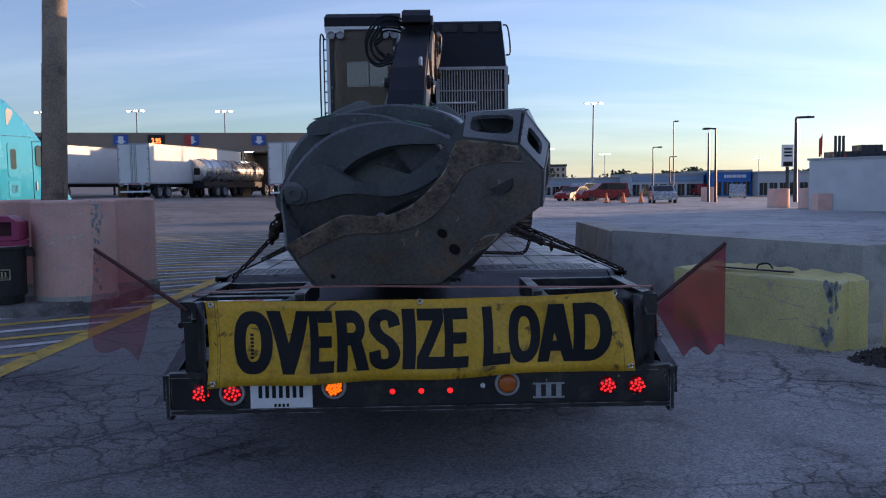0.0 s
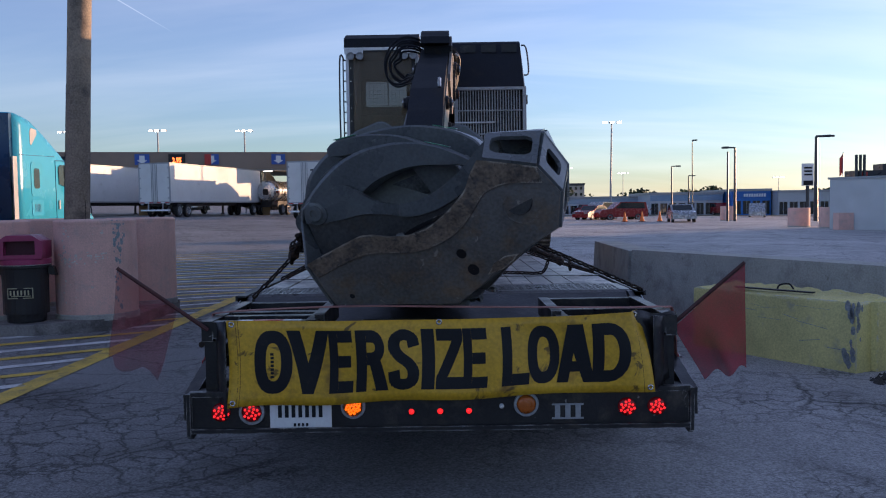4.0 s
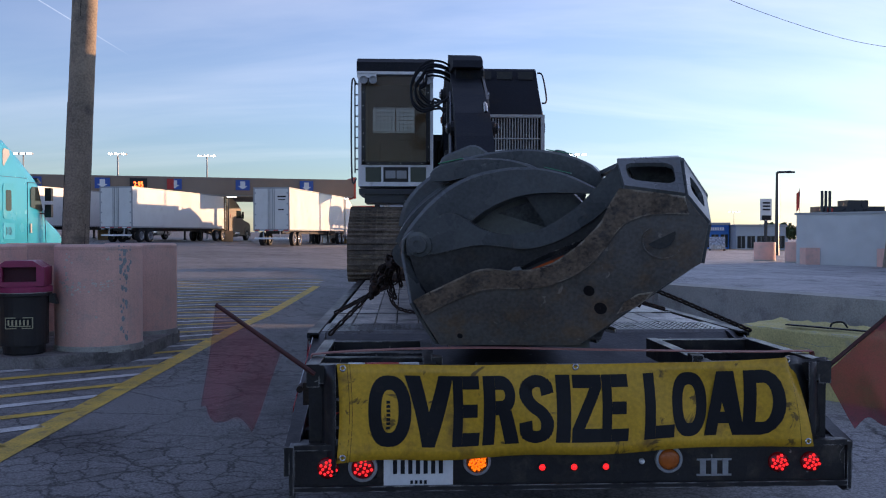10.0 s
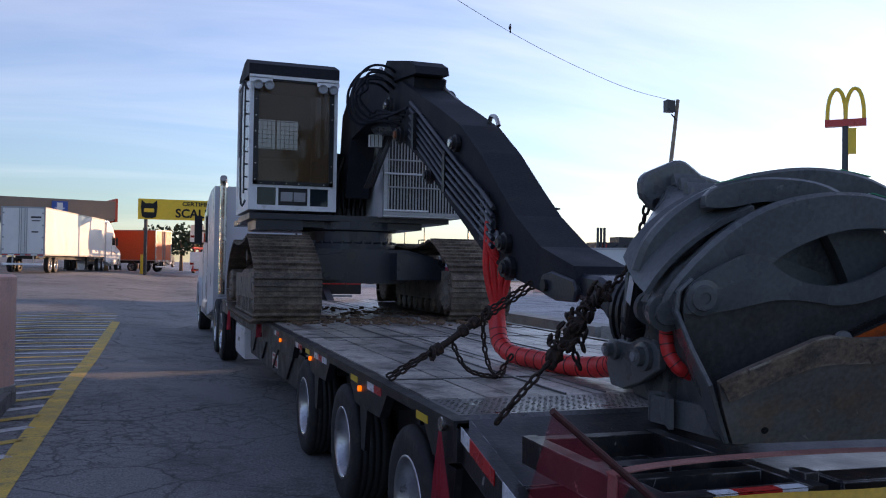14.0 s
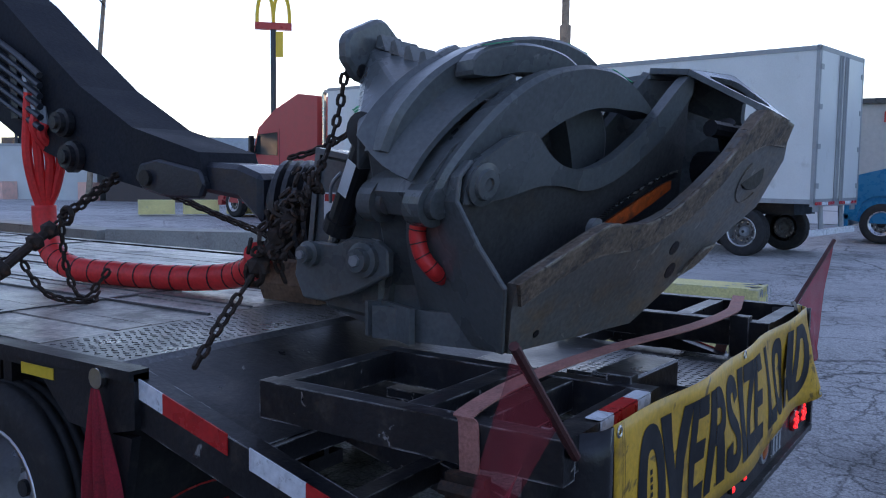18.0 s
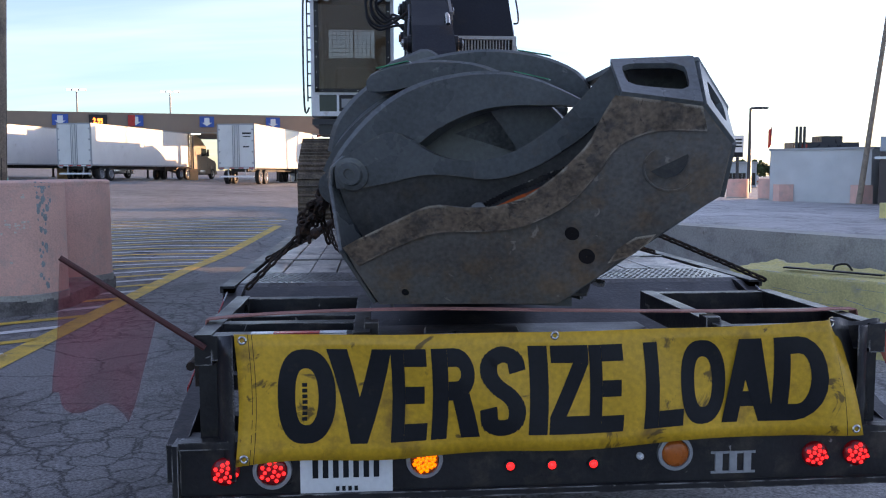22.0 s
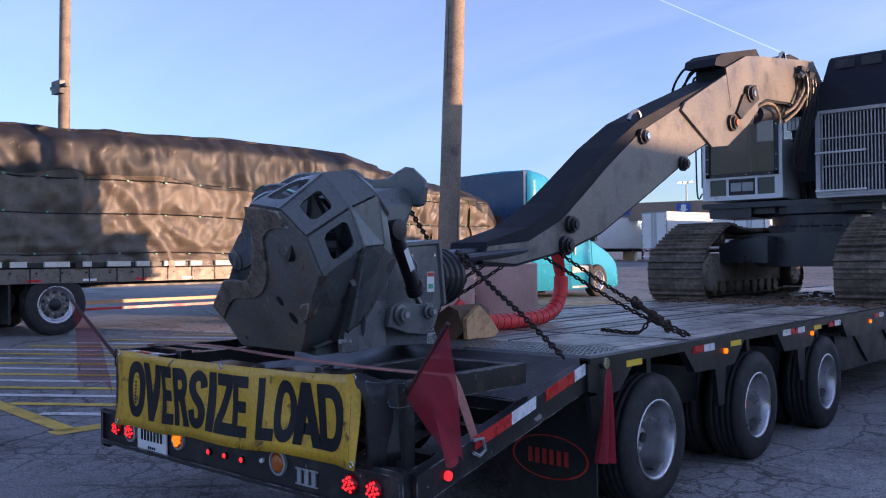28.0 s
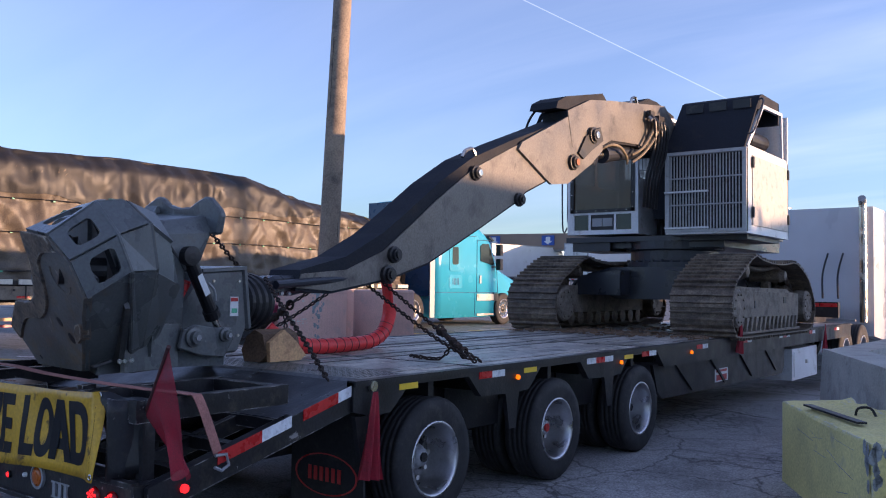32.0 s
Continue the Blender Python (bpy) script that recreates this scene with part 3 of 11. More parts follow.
def solidify(bm, d):
    """Gives an open sheet a thickness."""
    r = bmesh.ops.extrude_face_region(bm, geom=bm.faces[:])
    bm.normal_update()
    vs = [v for v in r["geom"] if isinstance(v, bmesh.types.BMVert)]
    for v in vs:
        v.co += v.normal * d


def lettering(name, text, size, m, material, parent, squeeze=1.0, depth=0.001, bold=0.0):
    """Flat letters in the built-in font, as a mesh part."""
    c = bpy.data.curves.new(name, "FONT")
    c.body, c.size, c.extrude, c.align_x, c.align_y, c.offset = text, size, depth, "CENTER", "CENTER", bold
    c.resolution_u = 3
    ob = bpy.data.objects.new(name, c)
    me = bpy.data.meshes.new_from_object(ob)
    bpy.data.objects.remove(ob)
    bpy.data.curves.remove(c)
    root = parent
    while root.parent is not None:
        root = root.parent
    off = BASE.get(root.name, (0, 0, 0))
    me.transform(Matrix.Translation((-off[0], -off[1], -off[2])) @ m @ Matrix.Diagonal((squeeze, 1, 1, 1)))
    me.materials.append(material)
    ob = new(name, me)
    ob.parent = parent
    return ob


def step(a, b, v):
    v = min(1.0, max(0.0, (v - a) / (b - a)))
    return v * v * (3 - 2 * v)


def gz(x, y):
    """Height of the lot: a fall from the canopy side down to the far car park, almost level under the trailer."""
    near = 1 - step(9, 13, y)
    if x < -10.8:
        z = 0.38 + 0.0166 * (-10.8 - x)
    elif x < -4.5:
        z = 0.22 + 0.0254 * (-4.5 - x)
    elif x < -1.6:
        z = 0.0759 * (-1.6 - x) * (1 - near) + (0.15 + 0.0241 * (-1.6 - x)) * near
    elif x > 22:
        z = -0.02 * (x - 22)
    else:
        z = 0.15 * near * (1 - step(7, 14, x))
    return z + 0.5 * step(14, 66, y) * (1 - step(-6, 12, x))


# ---- ground ----
bm = BM()
xs = sorted(set([-3000, -1500, -700, -300, -150, -90] + [-60 + 4 * i for i in range(12)] + [-14 + i for i in range(15)] + [-1.6, 1.2, 1.5, 1.8, 2.1, 2.4, 2.7, 3, 5, 8, 12, 16, 20, 24, 28, 34, 42, 55, 75, 110, 160, 300, 700, 1500, 3000]))
ys = sorted(set([-3000, -1000, -300, -100, -50, -25, -12, -6] + [i for i in range(-5, 16)] + [2 * i for i in range(8, 42)] + [90, 100, 120, 160, 240, 400, 800, 1600, 3000]))
g = [[bm.verts.new((x, y, gz(x, y) if abs(x) < 700 else gz(math.copysign(700, x), y))) for y in ys] for x in xs]
for i in range(len(xs) - 1):
    for j in range(len(ys) - 1):
        bm.faces.new((g[i][j], g[i + 1][j], g[i + 1][j + 1], g[i][j + 1]))
solo("ground", bm, M_ASPHALT, "cracked grey asphalt of a wide truck-stop lot", "ground", kind="structure", smooth=True)


# ---- wheels ----
def wheel(parent, x, y, z, side, R=0.5, W=0.27, rim=M_ALU, deep=True, hub=M_BLACK):
    """A truck wheel on a transverse axle: tyre with grooves, dished rim, hub and nuts. side +1 faces +x."""
    w2, s = W / 2, side
    bm = BM()
    prof = [(R * 0.60, -w2), (R * 0.78, -w2 * 1.08), (R * 0.93, -w2 * 1.02), (R * 0.985, -w2 * 0.86), (R, -w2 * 0.62)]
    for g in (-0.42, -0.08, 0.26, 0.58):
        prof += [(R, w2 * (g - 0.04)), (R * 0.975, w2 * (g - 0.02)), (R * 0.975, w2 * (g + 0.05)), (R, w2 * (g + 0.07))]
    prof += [(R * 0.985, w2 * 0.86), (R * 0.93, w2 * 1.02), (R * 0.78, w2 * 1.08), (R * 0.60, w2)]
    lathe(bm, [(r, h * s) for r, h in prof], (x, y, z), "x", 32, close=False)
    tyre = part("tyre", bm, M_RUBBER, parent, smooth=True)
    bm = BM()
    d = 0.2 if deep else 0.05
    lathe(bm, [(r, h * s) for r, h in [(R * 0.6, w2 * 0.86), (R * 0.615, w2 * 1.03), (R * 0.58, w2 * 1.05), (R * 0.55, w2 * 0.9), (R * 0.52, w2 - d * 0.4), (R * 0.5, w2 - d * 0.85), (R * 0.46, w2 - d)]], (x, y, z), "x", 32, close=False)
    r_ob = part("rim", bm, rim, tyre, smooth=True)
    bm = BM()
    lathe(bm, [(r, h * s) for r, h in [(R * 0.46, w2 - d), (R * 0.3, w2 - d * 1.05), (R * 0.24, w2 - d * 0.9), (0.001, w2 - d * 0.9)]], (x, y, z), "x", 32, close=False)
    part("wheel_disc", bm, M_DISC, r_ob, smooth=True)
    bm = BM()
    for i in range(10):
        a = 2 * math.pi * i / 10
        c = Vector((x + s * (w2 - d), y + R * (0.4 if deep else 0.29) * math.cos(a), z + R * (0.4 if deep else 0.29) * math.sin(a)))
        rod(bm, c - Vector((s * 0.01, 0, 0)), c + Vector((s * 0.025, 0, 0)), 0.017, 6)
    part("wheel_nut", bm, M_CHROME, r_ob, kind="stuff")
    bm = BM()
    lathe(bm, [(r, h * s) for r, h in [(R * 0.22, w2 - d - 0.01), (R * 0.2, w2 - d * 0.7), (R * 0.15, w2 - d * 0.6), (R * 0.14, w2 - d * 0.5), (0.001, w2 - d * 0.48)]], (x, y, z), "x", 16, close=False)
    part("hub", bm, M_GALV if deep else M_BLACK, r_ob, smooth=True)
    bm = BM()
    rod(bm, (x + s * (w2 - d * 0.49), y, z), (x + s * (w2 - d * 0.42), y, z), 0.03, 12)
    part("hub_cap", bm, hub, r_ob)
    hole = 0.33 if deep else 0.41
    for i in range(5 if deep else 10):
        a = 2 * math.pi * (i + 0.5) / (5 if deep else 10)
        bm = BM()
        c = Vector((x + s * (w2 - d * 1.02), y + R * hole * math.cos(a), z + R * hole * math.sin(a)))
        rod(bm, c, c + Vector((s * 0.006, 0, 0)), 0.03, 10)
        part("vent_hole", bm, M_BLACK, r_ob, "dark vent hole")
    return tyre


# ---- the lowered flat trailer ----
DECK = 1.06
trailer = placed("flatbed_trailer", (0, 0, 0), "black three-axle equipment trailer with a worn plank deck and folded ramps", "trailer")
bm = BM()
for s in (-1, 1):
    x = s * 0.46
    box(bm, x - 0.09, 1.25, 0.93, x + 0.09, 12.9, 0.99)
    box(bm, x - 0.012, 1.25, 0.6, x + 0.012, 12.9, 0.93)
    box(bm, x - 0.09, 1.25, 0.55, x + 0.09, 12.9, 0.6)
part("main_beam", bm, M_BLACK, trailer)
bm = BM()
for i in range(24):
    y = 1.5 + i * 0.48
    box(bm, -1.2, y, 0.9, 1.2, y + 0.05, 1.0)
part("cross_member", bm, M_BLACK, trailer)
AXLES = (1.99, 3.475, 4.94)
for s in (-1, 1):
    bm = BM()
    low = [(1.22, 0.9)]
    for a in AXLES:
        low += [(a - 0.62, 0.86), (a - 0.46, 0.87), (a - 0.3, 1.01), (a + 0.3, 1.01), (a + 0.44, 0.87)]
    low += [(5.75, 0.86), (12.9, 0.86)]
    prism(bm, low + [(12.9, 1.055), (1.22, 1.055)], "x", s * 1.235, s * 1.285)
    rail = part("side_rail", bm, M_BLACK, trailer)
    bm = BM()
    box(bm, s * 1.235, 1.22, 1.035, s * 1.30, 12.9, 1.066)
    part("rail_cap", bm, M_BLACK, rail)
    bm = BM()
    for a in AXLES:
        for d in (-0.66,):
            prism(bm, [(a + d - 0.09, 0.87), (a + d + 0.08, 0.87), (a + d + 0.04, 0.62), (a + d - 0.04, 0.62)], "x", s * 1.25, s * 1.28)
    part("hanger", bm, M_BLACK, rail)
    for y0 in (2.66, 4.28, 5.85):
        bm = BM()
        rod(bm, (s * 1.285, y0 + 0.2, 0.965), (s * 1.303, y0 + 0.2, 0.965), 0.017, 10)
        part("marker_lamp", bm, M_AMBLAMP, rail, "lit amber side marker lamp")
    for y0, segs in ((2.4, "RW"), (3.88, "WRW"), (4.9, "RW"), (6.2, "RW"), (7.6, "RW"), (9.0, "WRW"), (10.4, "RW"), (11.8, "RW")):
        y = y0
        for c in segs:
            bm = BM()
            box(bm, s * 1.285, y, 0.985, s * 1.289, y + 0.15, 1.03)
            part("reflective_tape", bm, M_REFR if c == "R" else M_REFW, rail, "scuffed reflective tape")
            y += 0.152
    for y in (1.6, 2.95, 4.55):
        bm = BM()
        box(bm, s * 1.285, y, 0.985, s * 1.288, y + 0.17, 1.02)
        part("warning_decal", bm, M_SIGNY, rail, "small yellow warning decal")
for a in AXLES:
    bm = BM()
    rod(bm, (-1.0, a, 0.5), (1.0, a, 0.5), 0.065, 10)
    for s in (-1, 1):
        rod(bm, (s * 0.62, a - 0.12, 0.5), (s * 0.62, a - 0.12, 0.9), 0.11, 12)
        box(bm, s * 0.62 - 0.05, a - 0.5, 0.56, s * 0.62 + 0.05, a + 0.2, 0.64)
    part("axle", bm, M_BLACK, trailer)
    for s in (-1, 1):
        wheel(trailer, s * 1.135, a, 0.53, s, R=0.379, W=0.24, hub=M_REDP if abs(a - 3.5) < 0.1 else M_BLACK)
        wheel(trailer, s * 0.84, a, 0.53, s, R=0.379, W=0.24, deep=False, rim=M_BLACK)
# rear: bumper, sloping tail rails, folded ramps
bm = BM()
box(bm, -1.215, -0.05, 0.53, 1.215, 0.08, 0.72)
box(bm, -1.215, -0.075, 0.527, 1.215, -0.03, 0.55)
box(bm, -1.215, -0.07, 0.705, 1.215, -0.03, 0.73)
bumper = part("bumper", bm, M_TAIL, trailer, bevel=0.006)
for s in (-1, 1):
    bm = BM()
    prism(bm, [(-0.02, 0.58), (-0.02, 0.71), (1.3, 1.055), (1.42, 1.055), (1.42, 0.94), (1.28, 0.91)], "x", s * 1.2, s * 1.265)
    tail = part("tail_rail", bm, M_TAIL, trailer, "sloping rear rail with worn edges", bevel=0.006)
    for y0, y1, c in ((0.34, 0.6, "R"), (0.6, 0.79, "W"), (0.87, 1.12, "R"), (1.12, 1.3, "W")):
        bm = BM()
        k = 0.345 / 1.32
        prism(bm, [(y0, 0.71 + k * y0 - 0.045), (y0, 0.71 + k * y0 + 0.012), (y1, 0.71 + k * y1 + 0.012), (y1, 0.71 + k * y1 - 0.045)], "x", s * 1.266, s * 1.27)
        part("reflective_tape", bm, M_REFR if c == "R" else M_REFW, tail, "scuffed reflective tape")
    bm = BM()
    for y in (0.25, 0.55, 0.85, 1.15):
        box(bm, s * 0.15, y, 0.60 + 0.26 * y, s * 1.2, y + 0.06, 0.66 + 0.26 * y)
    for x in (0.3, 0.75):
        prism(bm, [(0.0, 0.58), (0.0, 0.66), (1.35, 1.0), (1.35, 0.9)], "x", s * x - 0.02, s * x + 0.02)
    part("tail_cross_bar", bm, M_TAIL, trailer)
    bm = BM()
    rod(bm, (s * 1.29, 1.36, 1.03), (s * 1.31, 1.36, 1.03), 0.03, 14)
    part("flag_socket", bm, M_CHROME, trailer)
bm = BM()
prism(bm, [(1.24, 0.93), (1.24, 0.985), (1.36, 1.062), (1.78, 1.062), (1.78, 1.0), (1.4, 0.93)], "x", -1.23, 1.23)
part("tread_plate", bm, M_TREAD, trailer, "dark tread plate at the deck's end")
bm = BM()
for i in range(82):
    for j in range(13):
        x, y = -1.2 + i * 0.029 + (0.0145 if j % 2 else 0), 1.39 + j * 0.029
        box(bm, -0.009, -0.0025, 0, 0.009, 0.0025, 0.002, Matrix.Translation((x, y, 1.062)) @ Matrix.Rotation(0.8 if (i + j) % 2 else -0.8, 4, "Z"))
part("tread_pattern", bm, M_TREAD, trailer, kind="stuff")


def ramp(x0, x1, bars):
    """A folded loading ramp: a ladder of rubbed steel channels lying over the tail."""
    bm = BM()
    for x in (x0, x1 - 0.055):
        box(bm, x, -0.02, 0.97, x + 0.055, 0.86, 1.07)
    ob = part("ramp_frame", bm, M_TAIL, trailer, "black ladder ramp folded flat over the tail", bevel=0.006)
    for y, w in bars:
        bm = BM()
        box(bm, x0 + 0.055, y, 0.985, x1 - 0.055, y + w, 1.066)
        part("ramp_bar", bm, M_TAIL, ob, bevel=0.006)
    return ob


ramp_l = ramp(-1.165, -0.6, ((-0.02, 0.07), (0.2, 0.06), (0.36, 0.07), (0.8, 0.055)))
ramp(0.58, 1.165, ((-0.02, 0.06), (0.3, 0.06), (0.8, 0.055)))
for x0, x1, c in ((-0.985, -0.912, "W"), (-0.912, -0.763, "R"), (-0.763, -0.675, "W")):
    bm = BM()
    box(bm, x0, -0.0245, 1.012, x1 - 0.001, -0.021, 1.068)
    box(bm, x0, -0.023, 1.0702, x1 - 0.001, 0.016, 1.0722)
    part("reflective_tape", bm, M_REFR if c == "R" else M_REFW, ramp_l, "scuffed reflective tape")
# sloping tail deck between the planks and the folded ramps, and the pan between the ramps
bm = BM()
prism(bm, [(0.87, 0.84), (0.87, 0.885), (1.37, 1.058), (1.37, 1.0)], "x", -1.19, 1.19)
part("tail_slope", bm, M_TAIL, trailer, "dark sloping plate at the end of the deck")
bm = BM()
box(bm, -0.59, 0.0, 0.9, 0.57, 0.88, 0.93)
pan = part("tail_pan", bm, M_TAIL, trailer, "dark plate between the ramps")
bm = BM()
box(bm, -0.06, 0.0, 0.93, 0.36, 0.5, 0.945)
tread = part("tread_step", bm, M_TREAD, pan, "worn tread plate on the tail", bevel=0.004)
bm = BM()
for i in range(14):
    for j in range(16):
        x, y = -0.045 + i * 0.03 + (0.015 if j % 2 else 0), 0.02 + j * 0.03
        box(bm, -0.009, -0.0025, 0, 0.009, 0.0025, 0.002, Matrix.Translation((x, y, 0.945)) @ Matrix.Rotation(0.8 if (i + j) % 2 else -0.8, 4, "Z"))
part("tread_pattern", bm, M_TREAD, tread, kind="stuff")
for x in (-0.62, 0.56):
    bm = BM()
    box(bm, x, 0.05, 0.93, x + 0.05, 0.12, 1.09)
    part("ramp_stop", bm, M_TAIL, trailer, "short steel stop beside the ramp", bevel=0.006)
bm = BM()
box(bm, -0.42, 0.1, 0.93, -0.08, 0.24, 1.035, Matrix.Rotation(-0.05, 4, "Z"))
part("tail_box", bm, M_TAIL, trailer, "low steel box in the tail", bevel=0.006)
bm = BM()
for s in (-1, 1):
    box(bm, s * 1.1, 0.02, 0.72, s * 1.16, 0.08, 0.97)
    box(bm, s * 0.63, 0.02, 0.72, s * 0.68, 0.08, 0.97)
part("ramp_stand", bm, M_BLACK, trailer)
for s in (-1, 1):
    bm = BM()
    prism(bm, [(-0.07, 0.72), (-0.07, 0.51), (-0.03, 0.492), (0.03, 0.5), (0.1, 0.57), (0.1, 0.72)], "x", s * 1.216, s * 1.236)
    part("bumper_end", bm, M_TAIL, bumper, "bent end plate of the bumper", bevel=0.004)


def round_lamp(x, z, r, lens, ring=None, leds=0, dim=None):
    bm = BM()
    lathe(bm, [(r * 1.0, 0.0), (r * 0.98, -0.012), (r * 0.6, -0.018), (0.001, -0.02)], (x, -0.05, z), "y", 20, close=False)
    ob = part("lamp_lens", bm, dim or lens, bumper, smooth=True)
    if ring:
        bm = BM()
        lathe(bm, [(r, 0.0), (r * 1.05, -0.014), (r * 1.3, -0.012), (r * 1.34, 0.0)], (x, -0.05, z), "y", 24, close=False)
        part("lamp_ring", bm, ring, ob)
    if leds:
        bm = BM()
        for k in range(leds):
            a, rr = k * 2.4, r * 0.82 * math.sqrt((k + 0.5) / leds)
            lathe(bm, [(0.0075, 0.0), (0.006, -0.006), (0.001, -0.007)], (x + rr * math.cos(a), -0.066, z + rr * math.sin(a)), "y", 6, close=False)
        part("lit_diode", bm, lens, ob, kind="stuff")


round_lamp(-1.07, 0.628, 0.046, M_REDLAMP, leds=14, dim=M_REDDIM)
round_lamp(-0.92, 0.628, 0.048, M_REDLAMP, M_GALV, 14, M_REDDIM)
round_lamp(-0.425, 0.648, 0.046, M_AMBLAMP, M_GALV, 30, M_AMBDIM)
round_lamp(0.42, 0.648, 0.046, M_AMBDIM, M_GALV)
for x in (-0.14, 0.0, 0.14):
    round_lamp(x, 0.62, 0.014, M_REDLAMP, M_BLACK)
round_lamp(0.3, 0.64, 0.012, M_PLATEW)
round_lamp(0.91, 0.63, 0.044, M_REDLAMP, leds=14, dim=M_REDDIM)
round_lamp(1.055, 0.63, 0.044, M_REDLAMP, leds=14, dim=M_REDDIM)
bm = BM()
rod(bm, (1.265, 0.16, 0.68), (1.28, 0.16, 0.68), 0.02, 12)
part("marker_lamp", bm, M_REDLAMP, bumper, "lit red side marker lamp")
bm = BM()
box(bm, -0.83, -0.062, 0.545, -0.53, -0.056, 0.685)
plate = part("number_plate", bm, M_PLATEW, bumper, "white number plate")
bm = BM()
for i in range(7):
    box(bm, -0.79 + i * 0.033, -0.065, 0.60, -0.79 + i * 0.033 + 0.018, -0.062, 0.66)
for i in range(4):
    box(bm, -0.715 + i * 0.02, -0.065, 0.556, -0.715 + i * 0.02 + 0.011, -0.062, 0.571)
part("plate_mark", bm, M_INK, plate, kind="stuff")
bm = BM()
for i in range(3):
    box(bm, 0.56 + i * 0.05, -0.058, 0.575, 0.585 + i * 0.05, -0.05, 0.645)
box(bm, 0.545, -0.0565, 0.572, 0.7, -0.0525, 0.58)
box(bm, 0.545, -0.0565, 0.64, 0.7, -0.0525, 0.648)
part("maker_badge", bm, M_GALV, bumper, "worn silver badge")
# mud flaps behind the rear axle, with an oval mark
for s in (-1, 1):
    bm = BM()
    box(bm, s * 0.66, 1.36, 0.2, s * 1.24, 1.375, 0.9)
    flap = part("mud_flap", bm, M_RUBBER, trailer, "black mud flap with a faded red oval")
    bm = BM()
    for k in range(28):
        a0, a1 = 2 * math.pi * k / 28, 2 * math.pi * (k + 1) / 28
        for rr0, rr1 in ((1.0, 0.94),):
            vs = [bm.verts.new((s * 0.95 + 0.25 * q * math.cos(a), 1.354, 0.5 + 0.12 * q * math.sin(a))) for q, a in ((rr0, a0), (rr0, a1), (rr1, a1), (rr1, a0))]
            bm.faces.new(vs)
    for k in range(6):
        box(bm, s * 0.95 - 0.14 + k * 0.047, 1.352, 0.46, s * 0.95 - 0.125 + k * 0.047 + 0.012, 1.355, 0.54)
    part("flap_mark", bm, M_REDP, flap)
# deck planks: oak, laid lengthwise in runs
for i in range(17):
    x = -1.215 + i * 0.143
    y = 1.79
    runs = (3.1, 3.9, 4.1) if i % 2 else (4.3, 3.4, 3.4)
    for L in runs:
        bm = BM()
        dz = random.uniform(-0.004, 0.004)
        box(bm, x + 0.004, y + 0.003, 1.0, x + 0.138, y + L - 0.004, DECK + dz)
        part("plank", bm, M_WOOD, trailer)
        y += L
bm = BM()
for x in (-0.52, -0.3, 0.12, 0.34):
    box(bm, x, 1.8, 1.05, x + 0.012, 12.8, 1.069)
for y in (2.45, 5.1, 7.9):
    box(bm, -1.22, y, 1.05, 1.22, y + 0.03, 1.0665)
part("deck_strip", bm, M_TREAD, trailer, "worn bright steel strip in the deck")
for s in (-1, 1):
    bm = BM()
    box(bm, s * 0.8, 9.8, 0.38, s * 1.22, 11.05, 0.8)
    tb = part("toolbox", bm, M_WHITE, trailer, "white steel toolbox under the deck", bevel=0.012)
    bm = BM()
    box(bm, s * 1.22, 9.86, 0.42, s * 1.232, 10.99, 0.76)
    part("toolbox_door", bm, M_WHITE, tb, bevel=0.004)
    bm = BM()
    box(bm, s * 1.232, 10.38, 0.58, s * 1.25, 10.48, 0.63)
    part("toolbox_latch", bm, M_CHROME, tb)
    bm = BM()
    prism(bm, [(5.5, 0.62), (5.62, 0.54), (9.5, 0.5), (9.6, 0.58), (9.6, 0.87), (5.4, 0.87)], "x", s * 1.14, s * 1.17)
    sill = part("side_sill", bm, M_BLACK, trailer, "deep black side sill", bevel=0.006)
    for k in range(4):
        bm = BM()
        y = 5.9 + k * 0.95
        prism(bm, [(y, 0.85), (y + 0.06, 0.85), (y + 0.5, 0.56), (y + 0.44, 0.56)], "x", s * 1.17, s * 1.19)
        part("sill_brace", bm, M_BLACK, sill)
    bm = BM()
    box(bm, s * 1.171, 7.02, 0.58, s * 1.176, 7.42, 0.72)
    plac = part("sill_placard", bm, M_PLATEW, sill, "white placard with red bars")
    for z0, z1 in ((0.685, 0.71), (0.595, 0.655)):
        bm = BM()
        box(bm, s * 1.1762, 7.06, z0, s * 1.178, 7.38, z1)
        part("placard_bar", bm, M_REDP, plac)
    for a, b in zip(AXLES, AXLES[1:]):
        bm = BM()
        box(bm, s * 0.985, a + 0.42, 0.6, s * 1.0, b - 0.42, 0.9)
        part("fender_panel", bm, M_BLACK, trailer, "black panel between the wheels")
# gooseneck
bm = BM()
for s in (-1, 1):
    prism(bm, [(11.9, 0.6), (12.7, 0.6), (13.3, 1.0), (16.2, 1.05), (16.2, 1.3), (13.1, 1.35), (12.4, 1.06), (11.9, 1.06)], "x", s * 0.4, s * 0.52)
box(bm, -1.1, 12.9, 1.15, 1.1, 13.0, 1.4)
box(bm, -0.52, 13.0, 1.3, 0.52, 15.6, 1.34)
part("gooseneck", bm, M_BLACK, trailer)
bm = BM()
for i in range(8):
    box(bm, -1.1 + i * 0.275, 12.885, 1.32, -1.1 + i * 0.275 + 0.26, 12.895, 1.38)
part("reflective_tape", bm, M_REFR, trailer)

# ---- banner ----
banner = placed("banner", (0, -0.1, 0.68), "dirty yellow vinyl banner with large black letters, tied over the bumper", "banner")


